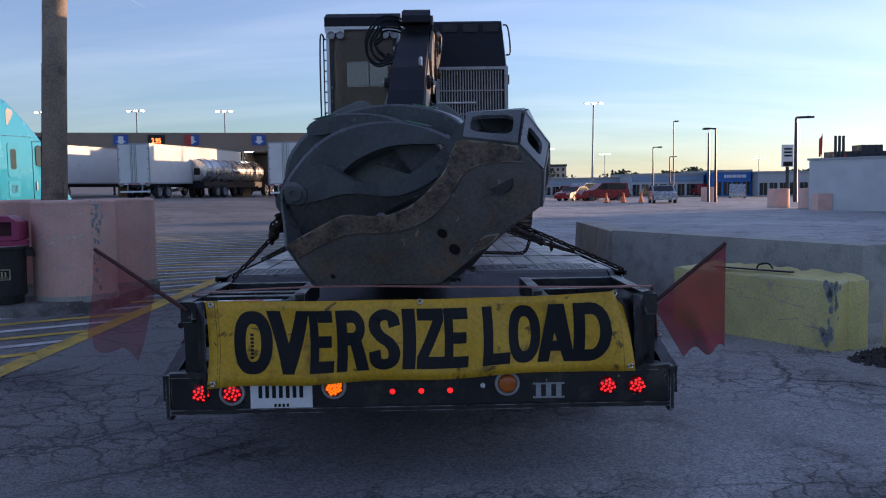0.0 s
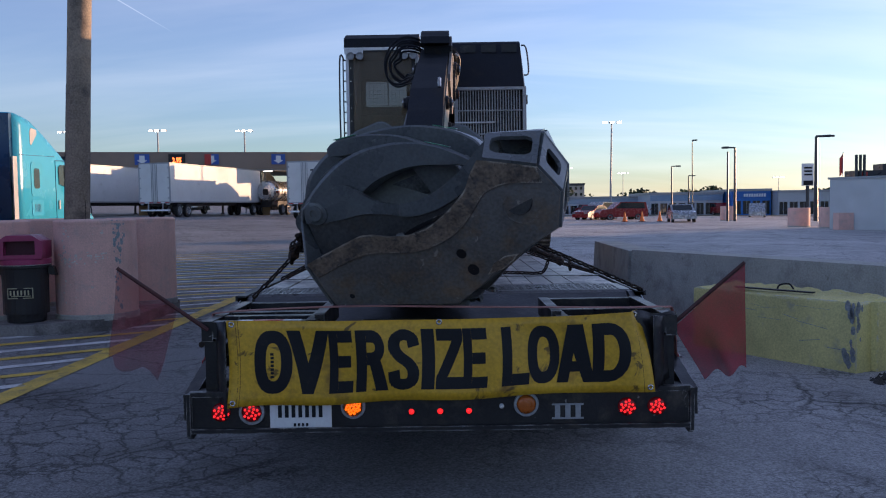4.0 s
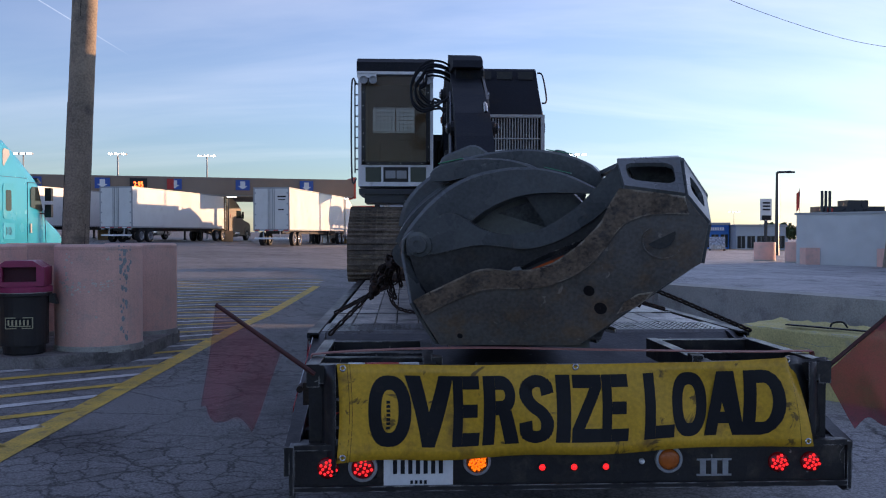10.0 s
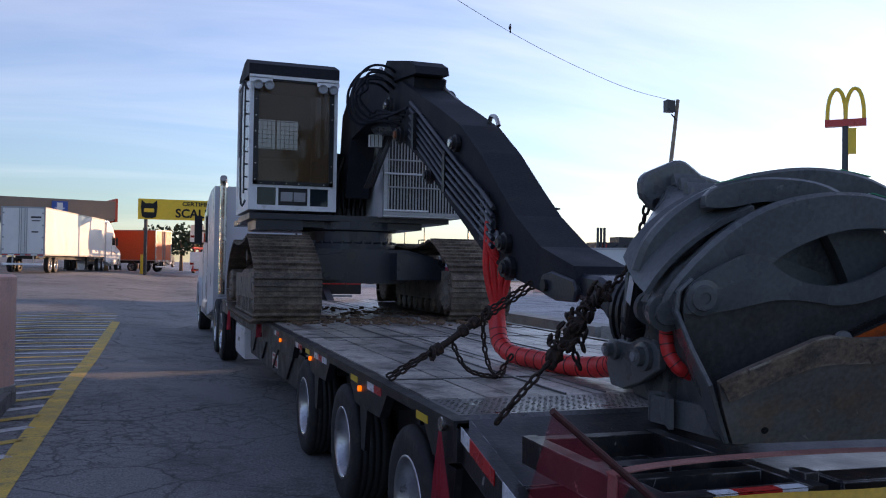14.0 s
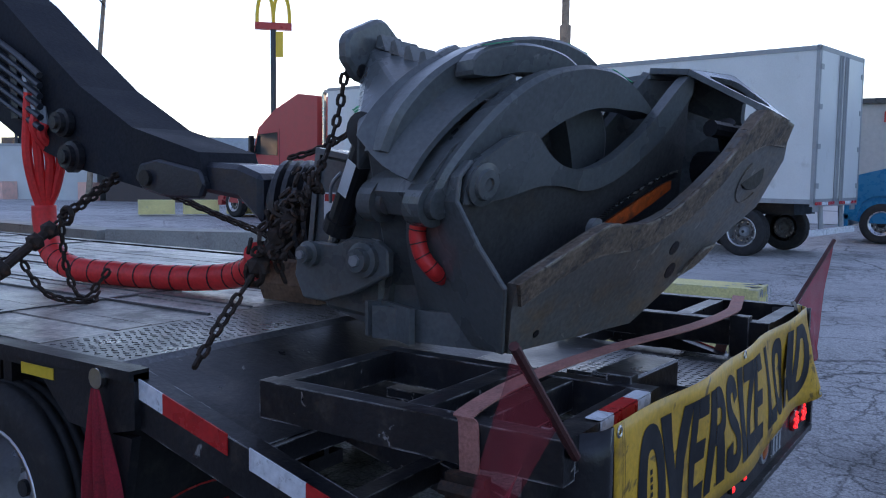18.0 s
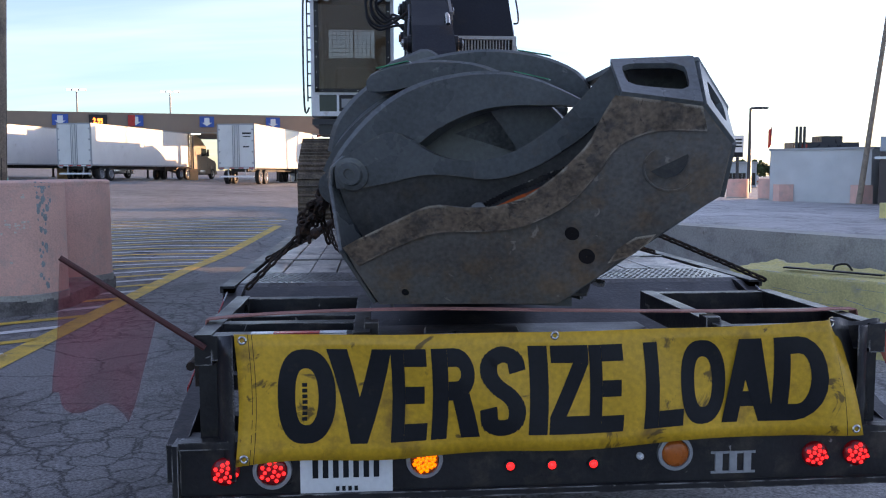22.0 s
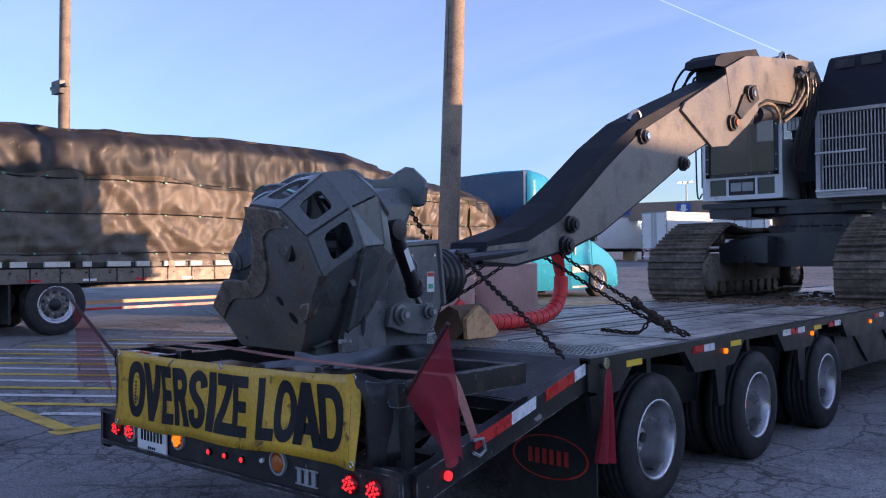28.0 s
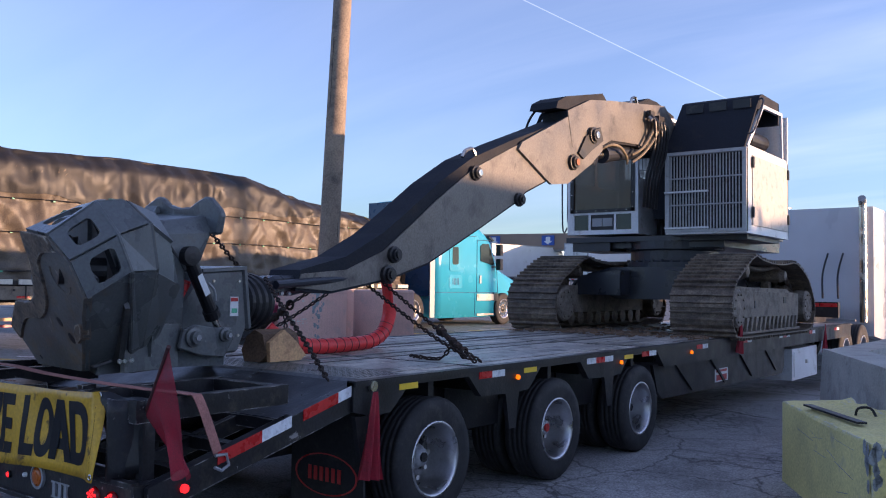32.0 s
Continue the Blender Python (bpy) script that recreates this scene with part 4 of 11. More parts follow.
def on_banner(u, v):
    """u 0..1 along, v 0..1 upward; the cloth sags, bellies and is pulled in at the upper right corner."""
    x = -1.031 + u * 2.06 + (0.012 * math.sin(v * 3.1)) - 0.065 * step(0.93, 1.0, u) * v
    z0 = 0.655 + 0.062 * u + 0.006 * math.sin(u * 19)
    z1 = 1.08 + 0.02 * u - 0.022 * math.sin(u * math.pi) * (1 - 0.3 * math.sin(u * 5))
    y = -0.094 + 0.018 * v + 0.012 * math.sin(u * 9 + v * 2) + 0.006 * math.sin(u * 23 + v * 5) - 0.045 * step(0.9, 1.0, u) * (1 - v) + 0.05 * step(0.965, 1.0, u) * v
    return x, y, z0 + (z1 - z0) * v


bm = BM()
sheet(bm, 72, 10, lambda u, v: on_banner(u, v))
solidify(bm, 0.002)
cloth = part("banner_cloth", bm, M_BANNER, banner, smooth=True)
bm = BM()
for k in range(3):
    u0 = (0.0205, 0.0265, 0.976)[k]
    u1 = u0 + 0.0009
    for j in range(8):
        a = [on_banner(u, v) for u, v in ((u0, j / 8), (u1, j / 8), (u1, (j + 1) / 8), (u0, (j + 1) / 8))]
        bm.faces.new([bm.verts.new((p[0], p[1] - 0.0022, p[2])) for p in a])
part("banner_stitching", bm, M_INK, cloth, kind="stuff")
# the banner's black-backed end, folded round the corner of the tail
bm = BM()


def folded(u, v):
    x = 0.93 + 0.08 * (1 - v) + u * (0.24 - 0.1 * (1 - v))
    return x, -0.05 + 0.035 * u + 0.012 * math.sin(u * 7 + v * 5) + 0.05 * u * u, 0.76 - 0.02 * u + v * (0.335 + 0.0 * u) + 0.008 * math.sin(u * 9)


sheet(bm, 12, 8, folded)
solidify(bm, 0.003)
part("folded_end", bm, M_HOSEK, banner, "black folded end of the banner", smooth=True)
for s, lo in ((-1, 0.6), (1, 0.72)):
    bm = BM()
    sheet(bm, 8, 6, lambda u, v: (s * (1.035 + 0.075 * math.sin(u * 1.6)), -0.075 + 0.16 * (1 - math.cos(u * 1.6)), lo + (1.078 - lo) * v - 0.02 * u * v))
    solidify(bm, 0.006)
    part("corner_plate", bm, M_TAIL, trailer, "bent black plate at the corner of the tail", smooth=True)


def bold_letter(ch):
    """Strokes of a heavy condensed letter in a unit cell: filled polygons, some with a hole."""
    t, b = 0.3, 0.19
    if ch in "OD":
        def ring(rx, rz, n=36):
            return [(0.5 + rx * math.copysign(abs(math.cos(a)) ** 0.8, math.cos(a)), 0.5 + rz * math.copysign(abs(math.sin(a)) ** 0.9, math.sin(a))) for a in (2 * math.pi * i / n for i in range(n))]
        o, q = ring(0.5, 0.5), ring(0.2, 0.3)
        if ch == "D":
            def dee(l, r, lo, hi, n=20):
                pts = []
                for i in range(n):
                    a = 2 * math.pi * i / n
                    c, s = math.cos(a), math.sin(a)
                    pts.append((l + (r - l) * (0.45 + 0.55 * c) if c > 0 else l + (r - l) * max(0, 0.45 + 0.9 * c), lo + (hi - lo) * (0.5 + 0.5 * (s if c > 0 else math.copysign(min(1, abs(s) + 0.55 * abs(c)), s)))))
                return pts
            o, q = dee(0.0, 1.0, 0, 1), dee(0.3, 0.68, 0.2, 0.8)
        n = len(o)
        return [[o[i], o[(i + 1) % n], q[(i + 1) % n], q[i]] for i in range(n)]
    if ch == "V":
        return [[(0, 1), (0.32, 1), (0.62, 0), (0.36, 0)], [(0.62, 0), (0.47, 0.48), (0.70, 1), (1, 1)]]
    if ch == "E":
        return [[(0, 0), (t + 0.04, 0), (t + 0.04, 1), (0, 1)]] + [[(t + 0.04, z), (r, z), (r, z + b), (t + 0.04, z + b)] for z, r in ((0, 0.95), (0.405, 0.85), (0.81, 0.93))]
    if ch == "R":
        return [[(0, 0), (t + 0.02, 0), (t + 0.02, 1), (0, 1)], [(0.32, 0.8), (0.48, 0.8), (0.48, 1), (0.32, 1)], [(0.32, 0.43), (0.48, 0.43), (0.48, 0.64), (0.32, 0.64)]] + [
            [(0.48 + 0.1 * math.cos(a), 0.72 + 0.08 * math.sin(a)), (0.48 + 0.38 * math.cos(a), 0.715 + 0.285 * math.sin(a)), (0.48 + 0.38 * math.cos(b_), 0.715 + 0.285 * math.sin(b_)), (0.48 + 0.1 * math.cos(b_), 0.72 + 0.08 * math.sin(b_))]
            for a, b_ in ((math.pi * (0.5 - k / 10), math.pi * (0.5 - (k + 1) / 10)) for k in range(10))] + [[(0.4, 0.44), (0.62, 0), (1.0, 0), (0.74, 0.5)]]
    if ch == "S":
        c = curve([(0.81, 0.74, 0), (0.75, 0.86, 0), (0.5, 0.91, 0), (0.25, 0.84, 0), (0.2, 0.7, 0), (0.36, 0.56, 0), (0.66, 0.43, 0), (0.8, 0.29, 0), (0.75, 0.14, 0), (0.5, 0.09, 0), (0.25, 0.14, 0), (0.19, 0.29, 0)], 4)
        out = []
        for p, q in zip(c, c[1:]):
            d = (q - p).normalized()
            nrm = Vector((-d.y * 0.185, d.x * 0.09, 0))
            e = d * 0.03
            out.append([(p - e + nrm)[:2], (q + e + nrm)[:2], (q + e - nrm)[:2], (p - e - nrm)[:2]])
        return out
    if ch == "I":
        return [[(0, 0), (1, 0), (1, 1), (0, 1)]]
    if ch == "Z":
        return [[(0.03, 0.8), (0.98, 0.8), (0.98, 1), (0.03, 1)], [(0.58, 0.8), (0.98, 0.8), (0.42, 0.2), (0, 0.2)], [(0, 0), (1, 0), (1, 0.2), (0, 0.2)]]
    if ch == "L":
        return [[(0, 0), (0.36, 0), (0.36, 1), (0, 1)], [(0.36, 0), (1, 0), (1, 0.2), (0.36, 0.2)]]
    return [[(0, 0), (0.3, 0), (0.42, 0.5), (0.46, 1), (0.3, 1)], [(0.46, 1), (0.42, 0.5), (0.7, 0), (1, 0), (0.7, 1)], [(0.26, 0.18), (0.74, 0.18), (0.7, 0.36), (0.3, 0.36)]]


def on_face(px, pz):
    u, v = px, pz
    p = on_banner(u, v)
    return p[0], p[1] - 0.0035, p[2]


WORD = (("O", 0.060, 0.150), ("V", 0.139, 0.24), ("E", 0.238, 0.297), ("R", 0.301, 0.378), ("S", 0.375, 0.449), ("I", 0.4545, 0.485), ("Z", 0.488, 0.552), ("E", 0.552, 0.612),
        ("L", 0.643, 0.707), ("O", 0.702, 0.777), ("A", 0.772, 0.862), ("D", 0.855, 0.945))
for ch, u0, u1 in WORD:
    bm = BM()
    for poly in bold_letter(ch):
        # split tall pieces so that the letters follow the cloth
        lo, hi = (0.135, 0.885)
        k = 4
        if len(poly) == 4:
            a, b, c, d = [Vector((u0 + p[0] * (u1 - u0), lo + p[1] * (hi - lo))) for p in poly]
            for i in range(k):
                for j in range(k):
                    def q(s, t):
                        w = a.lerp(b, s).lerp(d.lerp(c, s), t)
                        return on_face(w.x, w.y)
                    bm.faces.new([bm.verts.new(q(*st)) for st in ((i / k, j / k), ((i + 1) / k, j / k), ((i + 1) / k, (j + 1) / k), (i / k, (j + 1) / k))])
        else:
            bm.faces.new([bm.verts.new(on_face(u0 + p[0] * (u1 - u0), lo + p[1] * (hi - lo))) for p in poly])
    bmesh.ops.remove_doubles(bm, verts=bm.verts, dist=0.0005)
    part("banner_letter", bm, M_INK, cloth, "large black letter " + ch, smooth=True)
bm = BM()
for k in range(7):
    a = [on_banner(0.098 + 0.004 * du, 0.32 + 0.045 * k + 0.03 * dv) for du, dv in ((0, 0), (2, 0), (2, 1), (0, 1))]
    bm.faces.new([bm.verts.new((p[0], p[1] - 0.003, p[2])) for p in a])
part("faint_print", bm, M_INK, cloth, "faint small print inside the first letter", kind="stuff")
for u, v in ((0.012, 0.955), (0.012, 0.05), (0.5, 0.97), (0.985, 0.955), (0.99, 0.06)):
    x, y, z = on_banner(u, v)
    bm = BM()
    lathe(bm, [(0.007, -0.004), (0.011, -0.006), (0.015, -0.003)], (x, y - 0.001, z), "y", 12, close=False)
    part("grommet", bm, M_CHROME, cloth)

# ---- red flags ----
M_RODP = mat("dark_red_rod_paint", (0.07, 0.018, 0.016), 0.6, grain=0.2, scale=20)

def mesh_flag(name, root, tip, cloth_pts, material, label):
    f_ob = placed(name, root, label, "flag", "flags on the trailer")
    bm = BM()
    rod(bm, root, tip, 0.011, 8, 0.009)
    part("flag_rod", bm, M_RODP, f_ob, "dark red painted wooden rod")
    a, b, c, d = [Vector(p) for p in cloth_pts]
    bm = BM()

    def fn(u, v):
        p = a.lerp(b, u).lerp(d.lerp(c, u), v)
        sw = 0.035 * math.sin(u * 7 + v * 2.5) * v + 0.012 * math.sin(u * 15 + v * 6) * v
        return p + Vector((0.3 * sw, sw, 0.02 * math.sin(u * 11) * v))
    sheet(bm, 18, 14, fn)
    part("flag_cloth", bm, material, f_ob, smooth=True)
    return f_ob


flag_l = mesh_flag("flag", (-1.13, -0.03, 1.03), (-1.53, -0.12, 1.345), ((-1.53, -0.12, 1.34), (-1.27, -0.06, 1.13), (-1.42, 0.08, 0.78), (-1.62, -0.05, 0.9)), M_FLAG, "limp red mesh warning flag on a rod at the tail's corner")
flag_r = mesh_flag("flag", (1.12, 0.05, 0.98), (1.47, -0.08, 1.33), ((1.47, -0.08, 1.33), (1.16, 0.03, 1.0), (1.34, 0.1, 0.75), (1.50, -0.04, 0.81)), M_FLAGR, "red mesh warning flag on a rod at the tail's corner")
for x, y, zt in ((-1.31, 1.36, 1.0), (1.32, 1.36, 1.0), (-1.33, 7.4, 1.3), (1.33, 7.4, 1.3), (-1.33, 11.1, 1.1), (1.33, 11.1, 1.1)):
    fl = placed("flag", (x, y, zt), "bunched red cloth flag hanging at the trailer's side", "flag", "flags on the trailer")
    bm = BM()
    h = 0.46 if y < 2 else 0.4

    def fn(u, v):
        wdt = 0.02 + 0.08 * v ** 0.8
        return (x + 0.03 * math.sin(u * 16 + v * 3) * v, y + (u - 0.5) * 2 * wdt - 0.03 * v, zt - h * v - 0.03 * u * v)
    sheet(bm, 16, 10, fn)
    part("flag_cloth", bm, M_FLAGR, fl, smooth=True)


# ---- tracked log loader ----
loader = placed("log_loader", (-0.05, 8.9, DECK), "black and white tracked log loader chained on the trailer", "excavator")
# the loop of the track in side view: raised idler, sagging top run, sprocket at the back
TRACK_LOOP = [(6.95, 1.3), (6.955, 1.5), (7.06, 1.64), (7.28, 1.77), (7.7, 1.95), (8.0, 1.925), (8.4, 1.895), (8.85, 1.895), (9.3, 1.925), (9.66, 1.84), (9.98, 1.69), (10.22, 1.42), (10.2, 1.22), (10.0, 1.085), (9.4, 1.068), (8.0, 1.068), (7.2, 1.075), (7.01, 1.15)]


def track_points(n, grow=0.0):
    """Places and slopes of the shoes round the track's loop."""
    pts = [Vector((0, y, z)) for y, z in TRACK_LOOP]
    pts = curve(pts + [pts[0]], 8)
    acc = [0.0]
    for p, q in zip(pts, pts[1:]):
        acc.append(acc[-1] + (q - p).length)
    out = []
    for i in range(n):
        s = acc[-1] * i / n
        k = max(j for j in range(len(acc) - 1) if acc[j] <= s)
        f = (s - acc[k]) / (acc[k + 1] - acc[k])
        p, d = pts[k].lerp(pts[k + 1], f), pts[k + 1] - pts[k]
        a = math.atan2(d.z, d.y)
        out.append((p.y + grow * math.sin(a), p.z - grow * math.cos(a), a))
    return out


def shoe_mesh():
    bm = BM()
    prism(bm, [(-0.095, 0.0), (0.095, 0.0), (0.095, 0.012), (0.05, 0.014), (0.045, 0.044), (0.032, 0.044), (0.025, 0.014), (-0.03, 0.014), (-0.037, 0.038), (-0.05, 0.038), (-0.055, 0.014), (-0.095, 0.012)], "x", -0.35, 0.35)
    me = bpy.data.meshes.new("track_shoe")
    bmesh.ops.recalc_face_normals(bm, faces=bm.faces)
    bm.to_mesh(me)
    bm.free()
    me.materials.append(M_TRACK)
    return me


SHOE = shoe_mesh()
M_MUDFRAME = mat("muddy_frame", (0.2, 0.17, 0.135), 0.75, grain=0.25, scale=4, dirt=(0.09, 0.072, 0.055), dirt_at=0.54, bump=0.2, wear=(0.3, 0.26, 0.21), wear_r=0.012)
for cx in (-1.09, 1.05):
    s = 1 if cx > 0 else -1
    bm = BM()
    prism(bm, [(7.3, 1.27), (7.3, 1.56), (7.5, 1.62), (9.4, 1.6), (9.74, 1.54), (9.74, 1.27)], "x", cx - 0.2, cx + 0.2)
    prism(bm, [(7.34, 1.28), (7.34, 1.575), (9.72, 1.545), (9.72, 1.26)], "x", cx + s * 0.2, cx + s * 0.27)
    frame_ob = part("track_frame", bm, M_MUDFRAME, loader, "mud-caked track frame", bevel=0.015)
    bm = BM()
    box(bm, cx + s * 0.265, 7.9, 1.37, cx + s * 0.2745, 7.95, 1.46)
    box(bm, cx + s * 0.265, 9.05, 1.42, cx + s * 0.2745, 9.17, 1.5)
    part("frame_slot", bm, M_BLACK, frame_ob, "dark slot in the track frame")
    for name, y, z, r, lab in (("idler", 7.29, 1.4, 0.27, "muddy front idler"), ("sprocket", 9.9, 1.4, 0.26, "muddy drive sprocket")):
        bm = BM()
        lathe(bm, [(0.02, -0.16), (r * 0.7, -0.15), (r, -0.06), (r, 0.06), (r * 0.9, 0.1), (r * 0.75, 0.11), (r * 0.7, 0.15), (0.02, 0.17)], (cx, y, z), "x", 24)
        wh = part(name, bm, M_TRACK, frame_ob, lab)
        for q in (-1, 1):
            bm = BM()
            lathe(bm, [(r * 0.8, q * 0.16), (r * 0.78, q * 0.3), (r * 0.7, q * 0.32), (r * 0.3, q * 0.31), (0.002, q * 0.33)], (cx, y + (0.12 if name == "sprocket" else -0.05), z - 0.02), "x", 24, close=False)
            hub = part("hub_disc", bm, M_MUDFRAME, wh, "pale muddy hub disc")
            bm = BM()
            for k in range(10):
                a = 2 * math.pi * k / 10
                c = Vector((cx + q * 0.318, y + (0.12 if name == "sprocket" else -0.05) + r * 0.58 * math.cos(a), z - 0.02 + r * 0.58 * math.sin(a)))
                rod(bm, c, c + Vector((q * 0.014, 0, 0)), 0.014, 6)
            part("hub_bolt", bm, M_MUDFRAME, hub, kind="stuff")
    bm = BM()
    for k in range(9):
        y = 7.6 + k * 0.25
        lathe(bm, [(0.02, -0.2), (0.09, -0.19), (0.09, -0.1), (0.07, -0.08), (0.07, 0.08), (0.09, 0.1), (0.09, 0.19), (0.02, 0.2)], (cx, y, 1.2), "x", 12)
    for y, z in ((7.74, 1.79), (9.22, 1.77)):
        lathe(bm, [(0.02, -0.2), (0.085, -0.19), (0.085, 0.19), (0.06, 0.25), (0.02, 0.26)], (cx, y, z), "x", 12)
        box(bm, cx - 0.05, y - 0.04, 1.58, cx + 0.05, y + 0.04, z)
    part("track_roller", bm, M_TRACK, frame_ob)
    # guard along the rollers: a rail with slanting teeth
    bm = BM()
    box(bm, cx + s * 0.24, 7.42, 1.085, cx + s * 0.275, 9.76, 1.11)
    for k in range(14):
        y = 7.44 + k * 0.165
        prism(bm, [(y, 1.1), (y + 0.025, 1.1), (y + 0.13, 1.27), (y + 0.04, 1.27)], "x", cx + s * 0.24, cx + s * 0.272)
    part("roller_guard", bm, M_MUDFRAME, frame_ob, "toothed roller guard")
    bm = BM()
    for off in (-0.08, 0.08):
        tube(bm, [(cx + off, y, z) for y, z, a in track_points(60, 0.045)], 0.038, 6, True)
    part("track_chain", bm, M_TRACK, loader)
    for y, z, a in track_points(41):
        ob = new("track_shoe", SHOE)
        ob.parent = loader
        ob.matrix_local = Matrix.Translation((cx + 0.05, y - 8.9, z - DECK)) @ Matrix.Rotation(a, 4, "X")
# bark and mud shaken off on the deck
bm = BM()
random.seed(77)
for k in range(420):
    y = random.choice((random.gauss(7.0, 0.35), random.uniform(6.6, 10.0)))
    x = random.gauss(0.0, 0.55) if k % 3 else random.choice((-1.09, 1.05)) + random.uniform(-0.45, 0.45)
    r = random.uniform(0.012, 0.045)
    if abs(x) < 1.2:
        box(bm, -r, -r * 0.5, 0, r, r * 0.5, r * 0.5, Matrix.Translation((x, y, DECK + 0.004)) @ Matrix.Rotation(random.uniform(0, 3), 4, "Z") @ Matrix.Rotation(random.uniform(-0.3, 0.3), 4, "X"))
tagged(solo("bark_debris", bm, M_BARK, "dark bark and dried mud scattered on the deck", "debris"), "dark bark and dried mud scattered on the deck", "debris", "", "stuff")
# car body, swing bearing
bm = BM()
prism(bm, [(-0.9, 1.62), (-0.5, 1.45), (0.45, 1.45), (0.85, 1.62), (0.85, 1.78), (0.5, 1.86), (-0.55, 1.86), (-0.9, 1.78)], "y", 8.05, 9.75)
for s in (-1, 1):
    prism(bm, [(s * 0.3, 1.82), (s * 0.9, 1.74), (s * 0.9, 1.5), (s * 0.3, 1.5)], "y", 7.75, 8.15)
    prism(bm, [(s * 0.3, 1.82), (s * 0.9, 1.74), (s * 0.9, 1.5), (s * 0.3, 1.5)], "y", 9.65, 10.05)
part("car_body", bm, M_DARK, loader, bevel=0.03)
bm = BM()
lathe(bm, [(0.62, 1.85), (0.62, 1.93), (0.58, 1.95), (0.58, 2.08), (0.64, 2.1), (0.64, 2.2)], (-0.05, 8.9, 0), "z", 36)
for k in range(30):
    a = 2 * math.pi * k / 30
    rod(bm, (-0.05 + 0.61 * math.cos(a), 8.9 + 0.61 * math.sin(a), 1.93), (-0.05 + 0.61 * math.cos(a), 8.9 + 0.61 * math.sin(a), 1.965), 0.018, 6)
part("swing_bearing", bm, M_DARK, loader)
# upper platform
bm = BM()
box(bm, -1.36, 8.28, 2.2, 1.12, 9.6, 2.27)
box(bm, -1.3, 9.6, 2.2, 0.75, 10.9, 2.27)
box(bm, -1.1, 8.4, 2.12, 0.8, 10.7, 2.2)
box(bm, -1.28, 8.32, 2.08, -0.72, 9.2, 2.2)
part("platform", bm, M_DARK, loader, bevel=0.015)
bm = BM()
box(bm, -1.0, 10.25, 2.3, 0.8, 10.9, 3.05)
part("counterweight", bm, M_DARK, loader, bevel=0.08)
# cab: hollow, with a tall windscreen and a caged rear window
CX0, CX1, CY0, CY1, CZ0, CZ1 = -1.37, -0.32, 8.33, 9.85, 2.31, 4.02
cab = new("cab")
cab.parent = loader
tagged(cab, "white steel cab with dark tinted glass")
bm = BM()
box(bm, CX0, CY0, CZ0, CX1, CY1, CZ0 + 0.06)
box(bm, CX0, CY0 + 0.03, CZ1 - 0.05, CX1, CY1, CZ1)
for x in (CX0, CX1 - 0.07):
    box(bm, x, CY0, CZ0 + 0.06, x + 0.07, CY0 + 0.07, CZ1 - 0.05)
    box(bm, x, CY1 - 0.07, CZ0 + 0.06, x + 0.07, CY1, CZ1 - 0.05)
    box(bm, x + 0.01, CY0 + 0.07, CZ0 + 0.06, x + 0.05, CY1 - 0.07, CZ0 + 0.75)
    box(bm, x + 0.01, 9.05, CZ0 + 0.75, x + 0.05, 9.12, CZ1 - 0.05)
box(bm, CX0 + 0.07, CY0 + 0.005, CZ0 + 0.27, CX1 - 0.07, CY0 + 0.05, CZ0 + 0.33)
box(bm, CX0 + 0.07, CY0 + 0.005, CZ0 + 0.06, CX0 + 0.1, CY0 + 0.05, CZ0 + 0.27)
box(bm, CX1 - 0.1, CY0 + 0.005, CZ0 + 0.06, CX1 - 0.07, CY0 + 0.05, CZ0 + 0.27)
box(bm, CX0 + 0.32, CY0 + 0.005, CZ0 + 0.06, CX0 + 0.35, CY0 + 0.05, CZ0 + 0.27)
box(bm, CX1 - 0.35, CY0 + 0.005, CZ0 + 0.06, CX1 - 0.32, CY0 + 0.05, CZ0 + 0.27)
part("cab_frame", bm, M_WHITE, cab, "white cab frame", bevel=0.008)
bm = BM()
box(bm, CX0 + 0.07, CY1 - 0.05, CZ0 + 0.06, CX1 - 0.07, CY1 - 0.01, CZ0 + 0.92)
box(bm, CX0 + 0.07, CY1 - 0.05, CZ0 + 1.32, CX1 - 0.07, CY1 - 0.01, CZ1 - 0.05)
box(bm, CX0 + 0.07, CY1 - 0.05, CZ0 + 0.92, CX0 + 0.15, CY1 - 0.01, CZ0 + 1.32)
box(bm, CX1 - 0.24, CY1 - 0.05, CZ0 + 0.92, CX1 - 0.07, CY1 - 0.01, CZ0 + 1.32)
part("cab_back_wall", bm, M_DARK, cab)
bm = BM()
for k in range(12):
    x = CX0 + 0.15 + k * 0.06
    rod(bm, (x, CY1 - 0.03, CZ0 + 0.92), (x, CY1 - 0.03, CZ0 + 1.32), 0.004 if k != 6 else 0.012, 5)
for k in range(7):
    z = CZ0 + 0.94 + k * 0.06
    rod(bm, (CX0 + 0.15, CY1 - 0.03, z), (CX1 - 0.24, CY1 - 0.03, z), 0.004, 5)
part("window_cage", bm, M_BLACK, cab, "wire mesh over the rear window")
bm = BM()
box(bm, CX0 + 0.075, CY0 + 0.012, CZ0 + 0.33, CX1 - 0.075, CY0 + 0.02, CZ1 - 0.16)
part("windscreen", bm, M_GLASS, cab, "brown tinted windscreen")
bm = BM()
